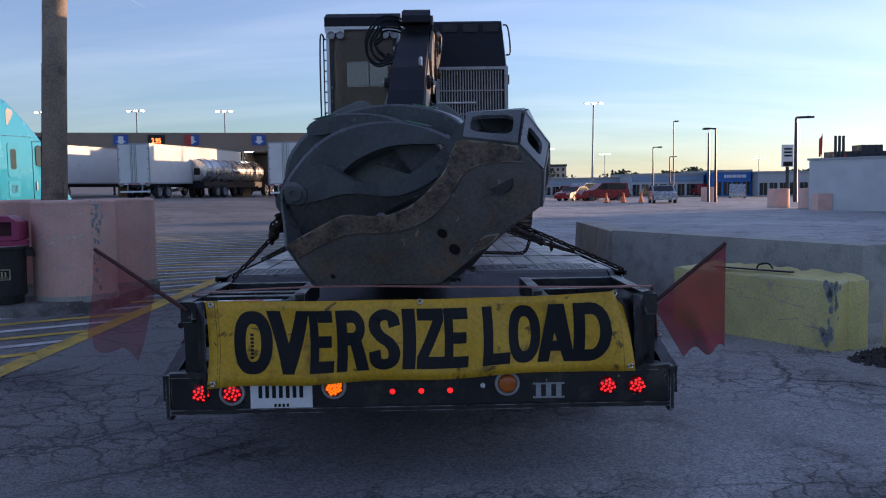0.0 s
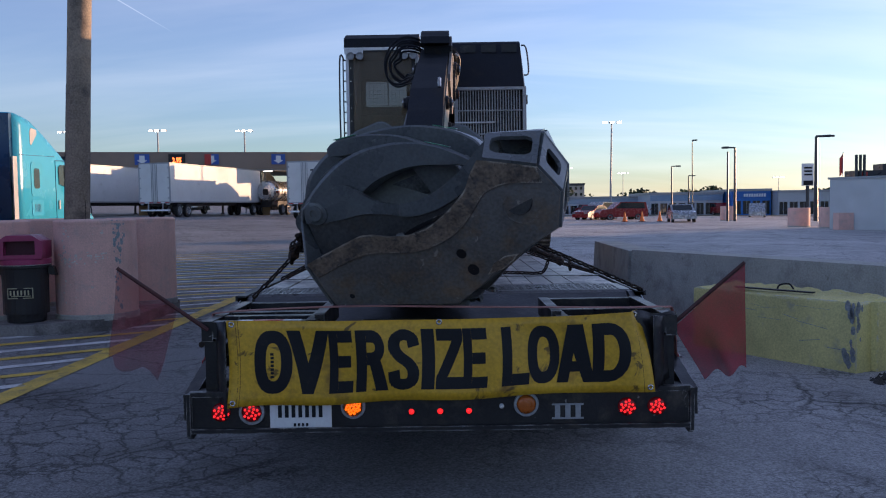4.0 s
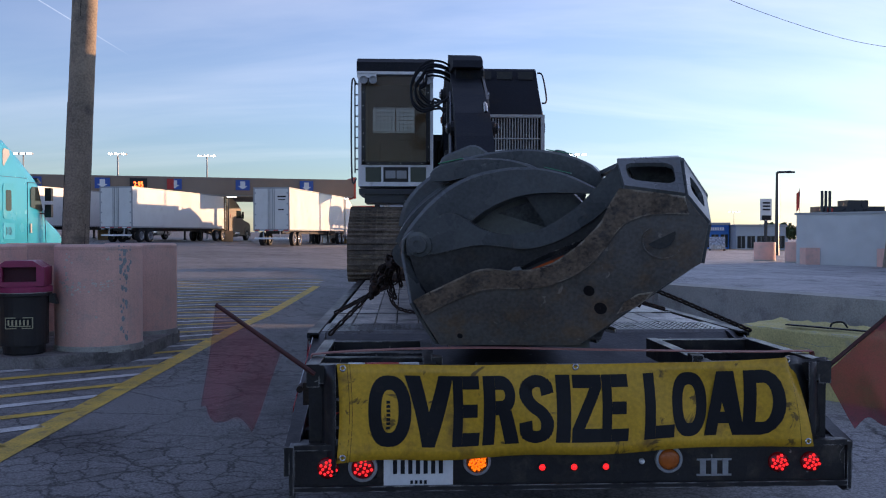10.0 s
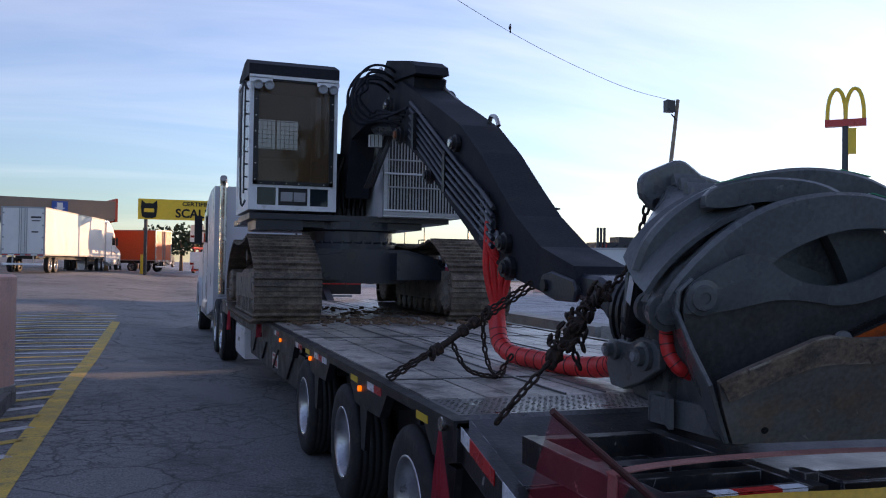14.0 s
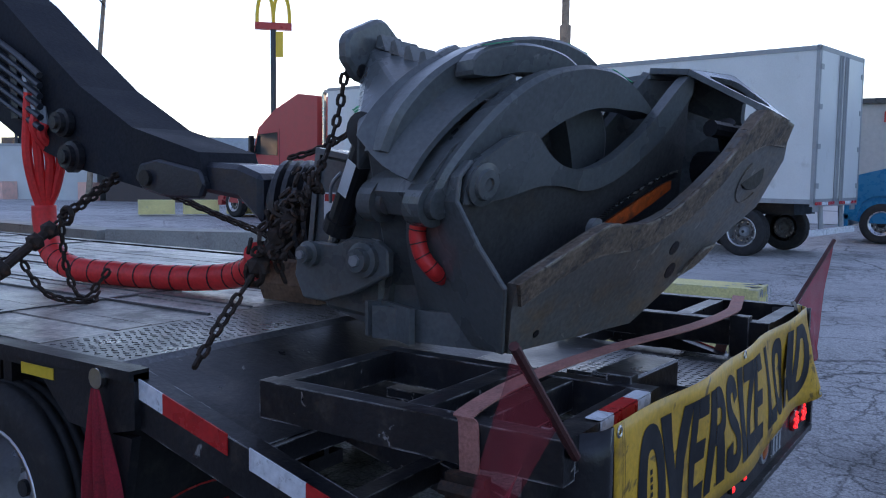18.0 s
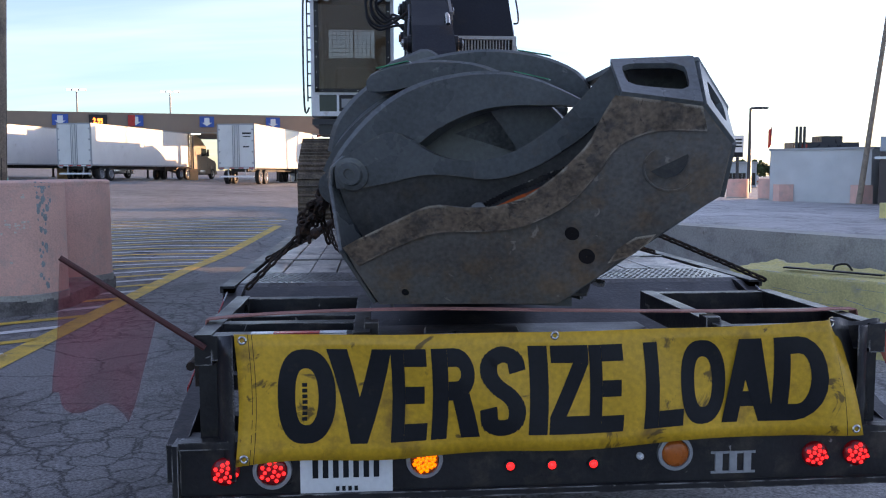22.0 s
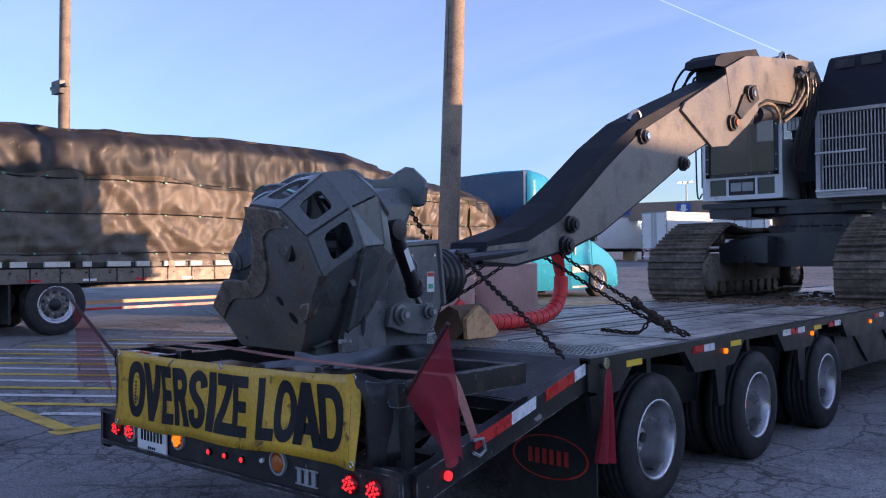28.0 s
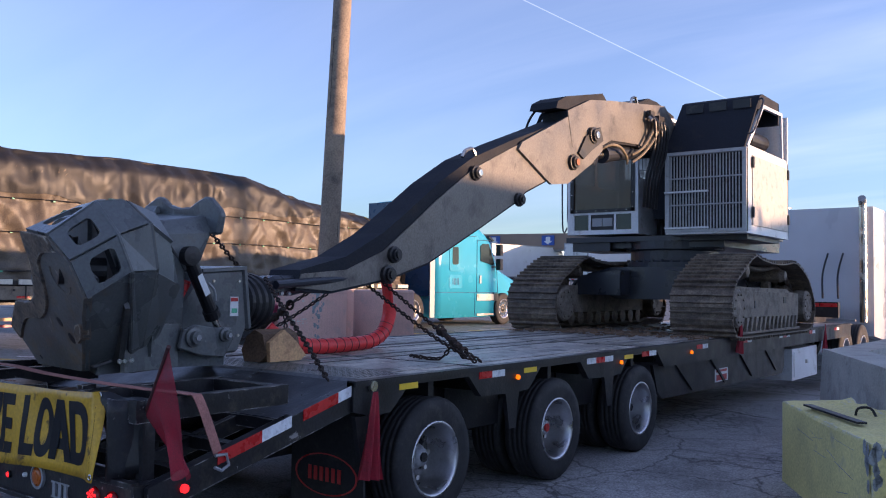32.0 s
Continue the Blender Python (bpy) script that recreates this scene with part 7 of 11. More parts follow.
# tilt neck with its lugs and cylinders
def skew(bm):
    """The neck's end and the rotator are turned towards the stick."""
    for v in bm.verts:
        v.co.y += 0.45 * (v.co.x - 0.03) * step(1.05, 1.45, v.co.y)


bm = BM()
prism(bm, [(0.98, 1.12), (0.98, 1.42), (1.17, 1.66), (1.49, 1.68), (1.53, 1.3), (1.46, 1.14)], "x", -0.49, 0.03)
skew(bm)
neck = hpart("tilt_neck", bm, M_STEEL, "boxy tilt neck", bevel=0.015)
bm = BM()
prism(bm, [(1.16, 1.655), (1.16, 1.675), (1.5, 1.7), (1.545, 1.3), (1.525, 1.29), (1.48, 1.675)], "x", -0.505, 0.045)
skew(bm)
hpart("neck_flange", bm, M_STEEL, "raised flange round the neck", parent=neck)
for x, dy, dz in ((0.15, 0.0, 0.0), (-0.58, -0.01, 0.072)):
    bm = BM()
    shape = [(0.9, 1.2), (0.93, 1.31), (1.02, 1.335), (1.15, 1.315), (1.27, 1.315), (1.3, 1.25), (1.23, 1.13), (1.05, 1.15)]
    if x < 0:
        shape = [(0.886, 1.29), (0.886, 1.365), (0.94, 1.4), (1.03, 1.405), (1.1, 1.378), (1.2, 1.382), (1.255, 1.362), (1.28, 1.33), (1.292, 1.264), (1.252, 1.185), (1.153, 1.18), (1.033, 1.217)]
    prism(bm, shape, "x", x, x + 0.035)
    lug = hpart("tilt_lug", bm, M_STEEL, "tilt lug", bevel=0.006)
    sx = 1 if x > -0.2 else -1
    xb = x + 0.035 if sx > 0 else x
    for y, z, r in ((0.99 + dy, 1.262 + dz, 1.0), (1.222 + dy, 1.268 + dz, 0.75)):
        bm = BM()
        lathe(bm, [(0.058 * r, 0.0), (0.058 * r, sx * 0.02), (0.04 * r, sx * 0.024), (0.038 * r, sx * 0.05), (0.001, sx * 0.051)], (xb, y, z), "x", 18, close=False)
        hpart("lug_pin", bm, M_STEEL, "round pin with a bright nut", parent=lug)
        bm = BM()
        rod(bm, (xb + sx * 0.05, y, z), (xb + sx * 0.062, y, z), 0.02 * r, 6)
        hpart("pin_bolt", bm, M_GALV, parent=lug)
for x0, x1, dy, dz in ((0.21, 0.125, 0.0, 0.0), (-0.62, -0.545, 0.005, 0.0)):
    top, low = Vector((x0, 0.925 + dy, 1.745 + dz)), Vector((x1, 1.23 + dy, 1.285 + dz) if x0 > 0 else (x1, 1.16, 1.34))
    sx = 1 if x0 > 0 else -1
    bm = BM()
    rod(bm, top.lerp(low, 0.05), top.lerp(low, 0.72), 0.042, 14)
    rod(bm, top.lerp(low, 0.7), top.lerp(low, 0.8), 0.052, 14)
    lathe(bm, [(0.02, -0.05), (0.058, -0.045), (0.058, 0.045), (0.02, 0.05)], top, "x", 16)
    tc = hpart("tilt_cylinder", bm, M_BLACK, "black tilt cylinder with a decal")
    bm = BM()
    rod(bm, top.lerp(low, 0.78), low, 0.02, 10)
    hpart("cylinder_rod", bm, M_CHROME, parent=tc)
    bm = BM()
    side = Vector((sx * 0.0435, -0.004, 0.0))
    a, b = top.lerp(low, 0.24) + side, top.lerp(low, 0.5) + side
    up = Vector((0, 0.84, 0.55)) * 0.02
    bm.faces.new([bm.verts.new(p) for p in (a - up, b - up, b + up, a + up)])
    solidify(bm, 0.001)
    hpart("decal", bm, M_PLATEW, parent=tc)
    bm = BM()
    tube(bm, curve([top.lerp(low, 0.4) + Vector((0, 0.05, 0.03)), top.lerp(low, 0.5) + Vector((0, 0.075, 0.03)), top.lerp(low, 0.62) + Vector((0, 0.06, 0.02))], 5), 0.007, 6)
    hpart("bent_pipe", bm, M_GALV, parent=tc)
for x, y, z in ((0.031, 1.385, 1.375), (-0.496, 1.165, 1.42)):
    bm = BM()
    box(bm, x, y, z, x + 0.004, y + 0.065, z + 0.125)
    st_ = hpart("warning_sticker", bm, M_PLATEW, "white warning sticker")
    bm = BM()
    xo = x + 0.0045 if x > 0 else x - 0.0015
    box(bm, xo, y + 0.004, z + 0.095, xo + 0.001, y + 0.061, z + 0.12)
    hpart("sticker_mark", bm, M_REDP, parent=st_)
    bm = BM()
    box(bm, xo, y + 0.01, z + 0.02, xo + 0.001, y + 0.055, z + 0.05)
    hpart("sticker_mark", bm, M_GREENCLIP, parent=st_)
for y, z in ((1.25, 1.6), (1.45, 1.6), (1.45, 1.25)):
    bm = BM()
    rod(bm, (0.03, y, z), (0.042, y, z), 0.009, 8)
    hpart("neck_bolt", bm, M_CHROME, parent=neck)
# rotator and link to the stick
bm = BM()
prof = [(0.19, 0.0), (0.19, 0.05)]
for k in range(4):
    prof += [(0.17, 0.06 + k * 0.055), (0.2, 0.075 + k * 0.055), (0.2, 0.1 + k * 0.055), (0.17, 0.11 + k * 0.055)]
prof += [(0.16, 0.3), (0.13, 0.32)]
lathe(bm, prof, (-0.19, 1.53, 1.46), "y", 28)
skew(bm)
hpart("rotator", bm, M_BLACK, "ribbed black rotator")
bm = BM()
prism(bm, [(1.72, 1.4), (1.72, 1.6), (1.85, 1.64), (2.45, 1.67), (2.5, 1.57), (2.1, 1.53), (1.85, 1.5)], "x", -0.32, -0.07)
link = hpart("link_block", bm, M_DARK, "dark link between rotator and stick", bevel=0.02)
for k in range(4):
    bm = BM()
    rod(bm, (-0.065, 1.9 + 0.07 * (k % 2), 1.52 + 0.06 * (k // 2)), (-0.045, 1.9 + 0.07 * (k % 2), 1.52 + 0.06 * (k // 2)), 0.015, 6)
    hpart("link_bolt", bm, M_GALV, parent=link)
bm = BM()
rod(bm, (0.0, 1.8, 1.58), (-0.03, 2.6, 1.64), 0.03, 10)
hpart("link_cylinder", bm, M_DARK)
bm = BM()
prism(bm, [(2.03, 1.5), (2.0, 1.56), (2.03, 1.615), (2.3, 1.66), (2.42, 1.64), (2.45, 1.58), (2.4, 1.53), (2.25, 1.5)], "x", -0.36, -0.32)
ear = hpart("link_ear", bm, M_DARK, "rounded ear plate of the link", bevel=0.01)
bm = BM()
rod(bm, (-0.38, 2.36, 1.58), (-0.35, 2.36, 1.58), 0.035, 14)
hpart("ear_pin", bm, M_BLACK, parent=ear)
# short red hoses on the head
for pts in ([(-0.62, 0.78, 1.54), (-0.655, 0.715, 1.49), (-0.66, 0.716, 1.43), (-0.655, 0.7, 1.37), (-0.635, 0.672, 1.325), (-0.58, 0.68, 1.3)], [(0.1, 1.0, 1.6), (0.09, 0.98, 1.54), (0.08, 0.94, 1.48), (0.07, 0.89, 1.455), (0.05, 0.83, 1.46)], [(-0.62, 0.78, 1.58), (-0.64, 0.75, 1.54), (-0.62, 0.74, 1.5)]):
    pts = curve(pts, 6)
    bm = BM()
    tube(bm, pts, 0.026, 12)
    short = hpart("short_hose", bm, M_HOSE, "short red sleeved hose", smooth=True)
    bm = BM()
    for i in range(2, len(pts) - 2, 4):
        rod(bm, pts[i], pts[i] + (pts[i + 1] - pts[i]) * 0.35, 0.0275, 12)
    hpart("sleeve_seam", bm, M_BLACK, parent=short, kind="stuff")

# ---- blocks, chains, strap ----
log = placed("wood_block", (-0.2, 1.9, DECK), "split pale wooden block wedged under the neck", "log")
bm = BM()
prism(bm, [(-0.1, 1.065), (0.06, 1.065), (0.12, 1.12), (0.08, 1.25), (0.0, 1.28), (-0.08, 1.23), (-0.13, 1.14)], "y", 1.62, 1.93)
part("log_body", bm, M_BARK, log, bevel=0.015)
bm = BM()
prism(bm, [(1.63, 1.07), (1.9, 1.07), (1.95, 1.1), (1.86, 1.2), (1.75, 1.28), (1.62, 1.2)], "x", 0.118, 0.15)
part("cut_face", bm, M_BRUSH, log, "freshly cut pale end", bevel=0.006)


def chain_links(bm, pts, L=0.052, w=0.036, r=0.0068):
    """Real links, turned a quarter from one to the next, along a line."""
    path = curve(pts, 12)
    acc = 0.0
    k = 0
    pitch = L - 2 * r * 1.1
    for p, q in zip(path, path[1:]):
        seg = (q - p).length
        while acc <= seg and seg > 0:
            c = p.lerp(q, acc / seg)
            d = (q - p).normalized()
            u = d.orthogonal().normalized()
            v = d.cross(u)
            if k % 2:
                u, v = v, -u
            ring = []
            for i in range(8):
                a = 2 * math.pi * i / 8
                ring.append(c + d * (L / 2 - r) * math.copysign(abs(math.cos(a)) ** 0.6, math.cos(a)) + u * (w / 2 - r) * math.copysign(abs(math.sin(a)) ** 0.8, math.sin(a)))
            tube(bm, ring, r, 5, True)
            k += 1
            acc += pitch
        acc -= seg


def chain(pts, label, **k):
    ob = placed("chain", tuple(pts[0]), label, "chain", "tie-down chains")
    bm = BM()
    chain_links(bm, pts, **k)
    part("chain_link", bm, M_CHAIN, ob)
    return ob


def binder(p, q, label="rusty lever load binder on the chain"):
    """A lever chain tensioner between two chain ends."""
    p, q = Vector(p), Vector(q)
    ob = placed("load_binder", tuple(p), label, "load binder", "load binders")
    d = q - p
    bm = BM()
    rod(bm, p, p + d * 0.8, 0.02, 8)
    part("binder_handle", bm, M_CHAIN, ob)
    bm = BM()
    for t in (0.1, 0.55, 0.75):
        c = p + d * t
        bmesh.ops.create_icosphere(bm, subdivisions=1, radius=0.04, matrix=Matrix.Translation(c))
    part("binder_joint", bm, M_CHAIN, ob)
    bm = BM()
    for t in (0.0, 1.0):
        c = p + d * t
        tube(bm, [c + Vector((0, 0.035 * math.cos(a), 0.035 * math.sin(a))) for a in (i * math.pi / 5 for i in range(10))], 0.011, 6, True)
    part("binder_hook", bm, M_CHAIN, ob)


chain([(-1.22, 2.42, 1.08), (-0.95, 2.5, 1.22)], "rusty tie-down chain from the deck's edge to the stick")
chain([(-1.2, 2.55, 1.08), (-0.72, 2.62, 1.32), (-0.26, 2.68, 1.58)], "rusty tie-down chain from the deck's edge to the stick")
chain([(-0.66, 2.52, 1.42), (-0.36, 2.6, 1.58), (-0.22, 2.72, 1.62)], "rusty tie-down chain from the deck's edge to the stick")
binder((-0.98, 2.48, 1.2), (-0.64, 2.52, 1.42))
chain([(-0.86, 2.5, 1.26), (-0.8, 2.42, 1.12), (-0.66, 2.36, 1.08), (-0.58, 2.4, 1.1)], "slack end of rusty chain on the planks")
chain([(-0.68, 2.5, 1.4), (-0.66, 2.5, 1.2), (-0.62, 2.45, 1.08), (-0.55, 2.38, 1.19)], "hanging end of rusty chain")
chain([(-1.15, 1.12, 1.08), (-1.04, 1.13, 1.19), (-0.93, 1.13, 1.3)], "rusty tie-down chain from the tail to the head")
binder((-0.92, 1.13, 1.31), (-0.78, 1.09, 1.5))
chain([(-0.78, 1.09, 1.5), (-0.66, 1.12, 1.6), (-0.56, 1.155, 1.69), (-0.5, 1.16, 1.82), (-0.47, 1.16, 1.945)], "rusty chain hooked to the head's heel")
chain([(-0.83, 1.13, 1.5), (-0.82, 1.15, 1.38), (-0.79, 1.13, 1.27)], "hanging end of rusty chain")
chain([(-0.78, 1.17, 1.5), (-0.77, 1.17, 1.4), (-0.75, 1.16, 1.32)], "hanging end of rusty chain")
bm = BM()
for k in range(46):
    z = random.uniform(1.36, 1.62)
    c = Vector((-0.79 + (z - 1.5) * 0.8 + random.uniform(-0.05, 0.05), 1.09 + random.uniform(-0.05, 0.07), z))
    d = Vector((random.uniform(-1, 1), random.uniform(-1, 1), random.uniform(-1, 1))).normalized()
    u = d.orthogonal().normalized()
    tube(bm, [c + d * 0.021 * math.cos(a) + u * 0.014 * math.sin(a) for a in (i * math.pi / 4 for i in range(8))], 0.007, 5, True)
tagged(solo("chain_bundle", bm, M_CHAIN, "wrapped bundle of rusty chain hanging beside the head", "chain", "tie-down chains"), "wrapped bundle of rusty chain hanging beside the head", "chain", "", "stuff")
chain([(0.01, 1.25, 1.895), (-0.12, 1.55, 1.72), (-0.19, 1.68, 1.67)], "rusty chain from the heel to the rotator")
chain([(0.03, 1.68, 1.62), (0.51, 1.43, 1.41), (0.88, 1.25, 1.25), (1.25, 1.06, 1.08)], "rusty chain from the rotator down to the tail's corner")
chain([(-0.12, 2.95, 1.66), (0.35, 2.85, 1.42), (0.75, 2.7, 1.25)], "rusty tie-down chain from the stick to the deck's edge")
chain([(-0.1, 2.85, 1.58), (0.4, 2.72, 1.36), (0.8, 2.62, 1.2), (1.2, 2.5, 1.08)], "rusty tie-down chain from the stick to the deck's edge")
binder((0.72, 2.72, 1.27), (1.02, 2.6, 1.13))
chain([(1.0, 2.62, 1.14), (1.2, 2.56, 1.08)], "rusty tie-down chain at the deck's edge")
chain([(0.86, 2.68, 1.18), (0.8, 2.62, 1.08), (0.62, 2.6, 1.08), (0.5, 2.66, 1.08)], "slack end of rusty chain on the planks")
strap = placed("ratchet_strap", (0, 0.1, 1.09), "faded red webbing strap drawn across the folded ramps", "strap")
bm = BM()
SP = curve([(-1.175, 0.2, 0.9), (-1.17, 0.21, 1.06), (-1.13, 0.235, 1.085), (-0.8, 0.25, 1.1), (-0.37, 0.2, 1.112), (0.1, 0.13, 1.11), (0.6, 0.13, 1.1), (0.95, 0.2, 1.085), (1.17, 0.25, 1.08), (1.22, 0.27, 1.05), (1.26, 0.35, 0.8)], 6)
for p, q in zip(SP, SP[1:]):
    vs = [bm.verts.new(p + Vector((0, dy, 0))) for dy in (-0.026, 0.026)] + [bm.verts.new(q + Vector((0, dy, 0))) for dy in (0.026, -0.026)]
    bm.faces.new(vs)
bmesh.ops.remove_doubles(bm, verts=bm.verts, dist=0.0005)
solidify(bm, 0.004)
part("webbing", bm, M_STRAP, strap)
bm = BM()
box(bm, -1.2, 0.15, 0.86, -1.17, 0.25, 0.96)
rod(bm, (-1.215, 0.15, 0.93), (-1.215, 0.25, 0.93), 0.016, 8)
part("ratchet", bm, M_CHAIN, strap, "rusty ratchet")
bm = BM()
tube(bm, [(1.275, 0.32, 0.8), (1.28, 0.38, 0.8), (1.285, 0.39, 0.75), (1.285, 0.35, 0.73), (1.285, 0.31, 0.75)], 0.008, 6)
part("strap_hook", bm, M_GALV, strap)


# ---- painted pen of bollards round the pole ----
def bollard(name, x, y, z, r, h, label, group="pink concrete bollards"):
    ob = placed(name, (x, y, z), label, "bollard", group)
    bm = BM()
    lathe(bm, [(r, 0.03), (r, h - 0.05), (r * 0.5, h - 0.05)], (x, y, z), "z", 40)
    part("shaft", bm, M_PINK, ob)
    bm = BM()
    lathe(bm, [(r - 0.002, h - 0.06), (r + 0.004, h - 0.045), (r + 0.003, h - 0.02), (r - 0.03, h), (0.001, h + 0.004)], (x, y, z), "z", 40, close=False)
    part("rim_cap", bm, M_PINK, ob)
    bm = BM()
    lathe(bm, [(r + 0.012, -0.02), (r + 0.012, 0.05), (r - 0.01, 0.06)], (x, y, z), "z", 40)
    part("footing", bm, M_CONC, ob, "grey concrete footing")
    return ob


GZP = gz(-4.85, 7.0)
bm = BM()
prism(bm, [(-5.75, 5.38), (-4.6, 5.36), (-4.1, 5.72), (-3.8, 5.98), (-3.74, 6.4), (-3.74, 7.9), (-3.95, 8.2), (-5.7, 8.24), (-6.02, 7.9), (-6.02, 5.8)], "z", GZP - 0.06, GZP + 0.12)
solo("kerb_pad", bm, mat("dirty_kerb_concrete", (0.22, 0.21, 0.2), 0.85, grain=0.25, scale=3, dirt=(0.12, 0.115, 0.11), dirt_at=0.52, bump=0.3), "low worn concrete kerb under the bollards", "kerb", kind="structure")
for x, y, r in ((-4.22, 6.24, 0.47), (-5.52, 6.2, 0.47), (-4.2, 7.72, 0.46), (-5.45, 7.75, 0.47)):
    bollard("bollard", x, y, GZP + 0.12, r, 1.17, "thick pink painted concrete bollard with peeling paint")
# patch of bare, bluish filler and white scars on the front bollard
bm = BM()
random.seed(5)
for k in range(46):
    a = radians(-38 + random.gauss(0, 4.2))
    z = 1.25 - abs(random.gauss(0, 0.22)) if k < 30 else random.uniform(0.2, 1.0)
    s = random.uniform(0.006, 0.028)
    c = Vector((-4.22 + 0.4712 * math.cos(a), 6.24 + 0.4712 * math.sin(a), GZP + 0.04 + z))
    t = Vector((-math.sin(a), math.cos(a), 0))
    vs = [bm.verts.new(c + t * s * math.cos(b) * random.uniform(0.5, 1.2) + Vector((0, 0, 1)) * s * 1.5 * math.sin(b)) for b in (i * math.pi / 3 for i in range(6))]
    bm.faces.new(vs)
solo("paint_scar", bm, mat("bare_blue_grey_concrete", (0.28, 0.33, 0.34), 0.85, grain=0.2), "bare grey patch in the pink paint", "stain", kind="stuff")
bm = BM()
for k in range(90):
    a = radians(random.choice((-118, -112, -75, -100, -60)) + random.gauss(0, 7))
    z = random.uniform(0.15, 1.2) if k < 40 else 0.8 + random.gauss(0, 0.035)
    s = random.uniform(0.004, 0.016)
    c = Vector((-4.22 + 0.4712 * math.cos(a), 6.24 + 0.4712 * math.sin(a), GZP + 0.04 + z))
    t = Vector((-math.sin(a), math.cos(a), 0))
    vs = [bm.verts.new(c + t * s * 1.6 * math.cos(b) * random.uniform(0.4, 1.2) + Vector((0, 0, 1)) * s * math.sin(b)) for b in (i * math.pi / 3 for i in range(6))]
    bm.faces.new(vs)
solo("paint_scar", bm, mat("chipped_pale_plaster", (0.6, 0.55, 0.48), 0.85, grain=0.2), "pale chips in the pink paint", "stain", kind="stuff")
bm = BM()
box(bm, -5.55, 5.67, GZP + 0.66, -5.51, 5.74, GZP + 0.8)
box(bm, -5.6, 5.66, GZP + 0.64, -5.51, 5.74, GZP + 0.7)
solo("cable_bracket", bm, M_BLACK, "small black bracket on the bollard", "bracket")

# ---- bin ----
can = thing("litter_bin", (-4.84, 5.72, GZP + 0.13), 12, "black plastic litter bin with a magenta hooded lid", "bin")
bm = BM()
lathe(bm, [(0.2, 0.0), (0.25, 0.66), (0.27, 0.67), (0.27, 0.70), (0.24, 0.70), (0.235, 0.1)], (0, 0, 0), "z", 28)
tub = part("tub", bm, mat("black_plastic", (0.018, 0.018, 0.02), 0.5, grain=0.1), can, smooth=False)
for s in (-1, 1):
    bm = BM()
    prism(bm, [(s * 0.25, 0.58), (s * 0.33, 0.56), (s * 0.3, 0.68), (s * 0.25, 0.68)], "y", -0.06, 0.06)
    part("handle", bm, M_BLACK, tub)
bm = BM()
lathe(bm, [(0.262, 0.695), (0.268, 0.712), (0.25, 0.715)], (0, 0, 0), "z", 28, close=False)
part("bin_liner", bm, M_PLATEW, can, "edge of a white bin liner")
bm = BM()
lathe(bm, [(0.275, 0.71), (0.275, 0.77), (0.25, 0.78)], (0, 0, 0), "z", 28, close=False)
prism(bm, [(-0.23, 0.78), (0.23, 0.78), (0.235, 0.83), (-0.235, 0.83)], "y", -0.22, 0.22)
prism(bm, [(-0.22, 1.0), (0.22, 1.0), (0.13, 1.07), (-0.13, 1.07)], "y", -0.22, 0.22)
for s in (-1, 1):
    box(bm, s * 0.235, -0.22, 0.83, s * 0.16, 0.22, 1.0)
part("lid", bm, M_MAGENTA, can, "magenta hooded lid", bevel=0.012)
# the opening is a solid block, its inner shade put into the colour
bm = BM()
box(bm, -0.16, -0.13, 0.83, 0.16, 0.2, 1.0)
part("lid_opening", bm, mat("shaded_magenta", (0.06, 0.01, 0.02), 0.6), can)
bm = BM()
box(bm, -0.13, -0.246, 0.3, 0.13, -0.238, 0.43, Matrix.Translation((0, 0.012, 0)))
lab = part("bin_label", bm, mat("bin_label_cream", (0.45, 0.43, 0.28), 0.5), can, "cream and black maker's label")
bm = BM()
box(bm, -0.12, -0.238, 0.31, 0.12, -0.2355, 0.42)
part("label_field", bm, M_INK, lab)
bm = BM()
for i in range(6):
    box(bm, -0.105 + i * 0.036, -0.241, 0.34, -0.105 + i * 0.036 + 0.016, -0.2385, 0.40)
box(bm, -0.09, -0.241, 0.325, 0.11, -0.2385, 0.333)
part("label_bars", bm, lab.data.materials[0], lab)
can.scale = (1.04, 1.04, 0.93)

# ---- wooden poles ----
def wood_pole(at, top, r0, r1, label, extras=None):
    ob = placed("utility_pole", at, label, "pole", "wooden poles")
    bm = BM()
    a, b = Vector(at), Vector(top)
    rings = 14
    pts = [a.lerp(b, i / rings) for i in range(rings + 1)]
    prev = None
    for i, p in enumerate(pts):
        r = r0 + (r1 - r0) * i / rings
        ring = [bm.verts.new(p + Vector((r * (1 + 0.02 * math.sin(7 * k + i)) * math.cos(2 * math.pi * k / 20), r * math.sin(2 * math.pi * k / 20), 0))) for k in range(20)]
        if prev:
            for k in range(20):
                bm.faces.new((prev[k], prev[(k + 1) % 20], ring[(k + 1) % 20], ring[k]))
        prev = ring
    part("pole_shaft", bm, M_POLE, ob, smooth=True)
    bm = BM()
    for k in range(16):
        an, z0 = random.uniform(0, 6.28), random.uniform(0.05, 0.8)
        p, q = a.lerp(b, z0), a.lerp(b, z0 + random.uniform(0.03, 0.12))
        o = Vector((math.cos(an), math.sin(an), 0))
        rr = r0 + (r1 - r0) * z0
        rod(bm, p + o * rr * 0.992, q + o * rr * 0.98, 0.0045, 4)
    part("drying_crack", bm, M_INK, ob)
    return ob


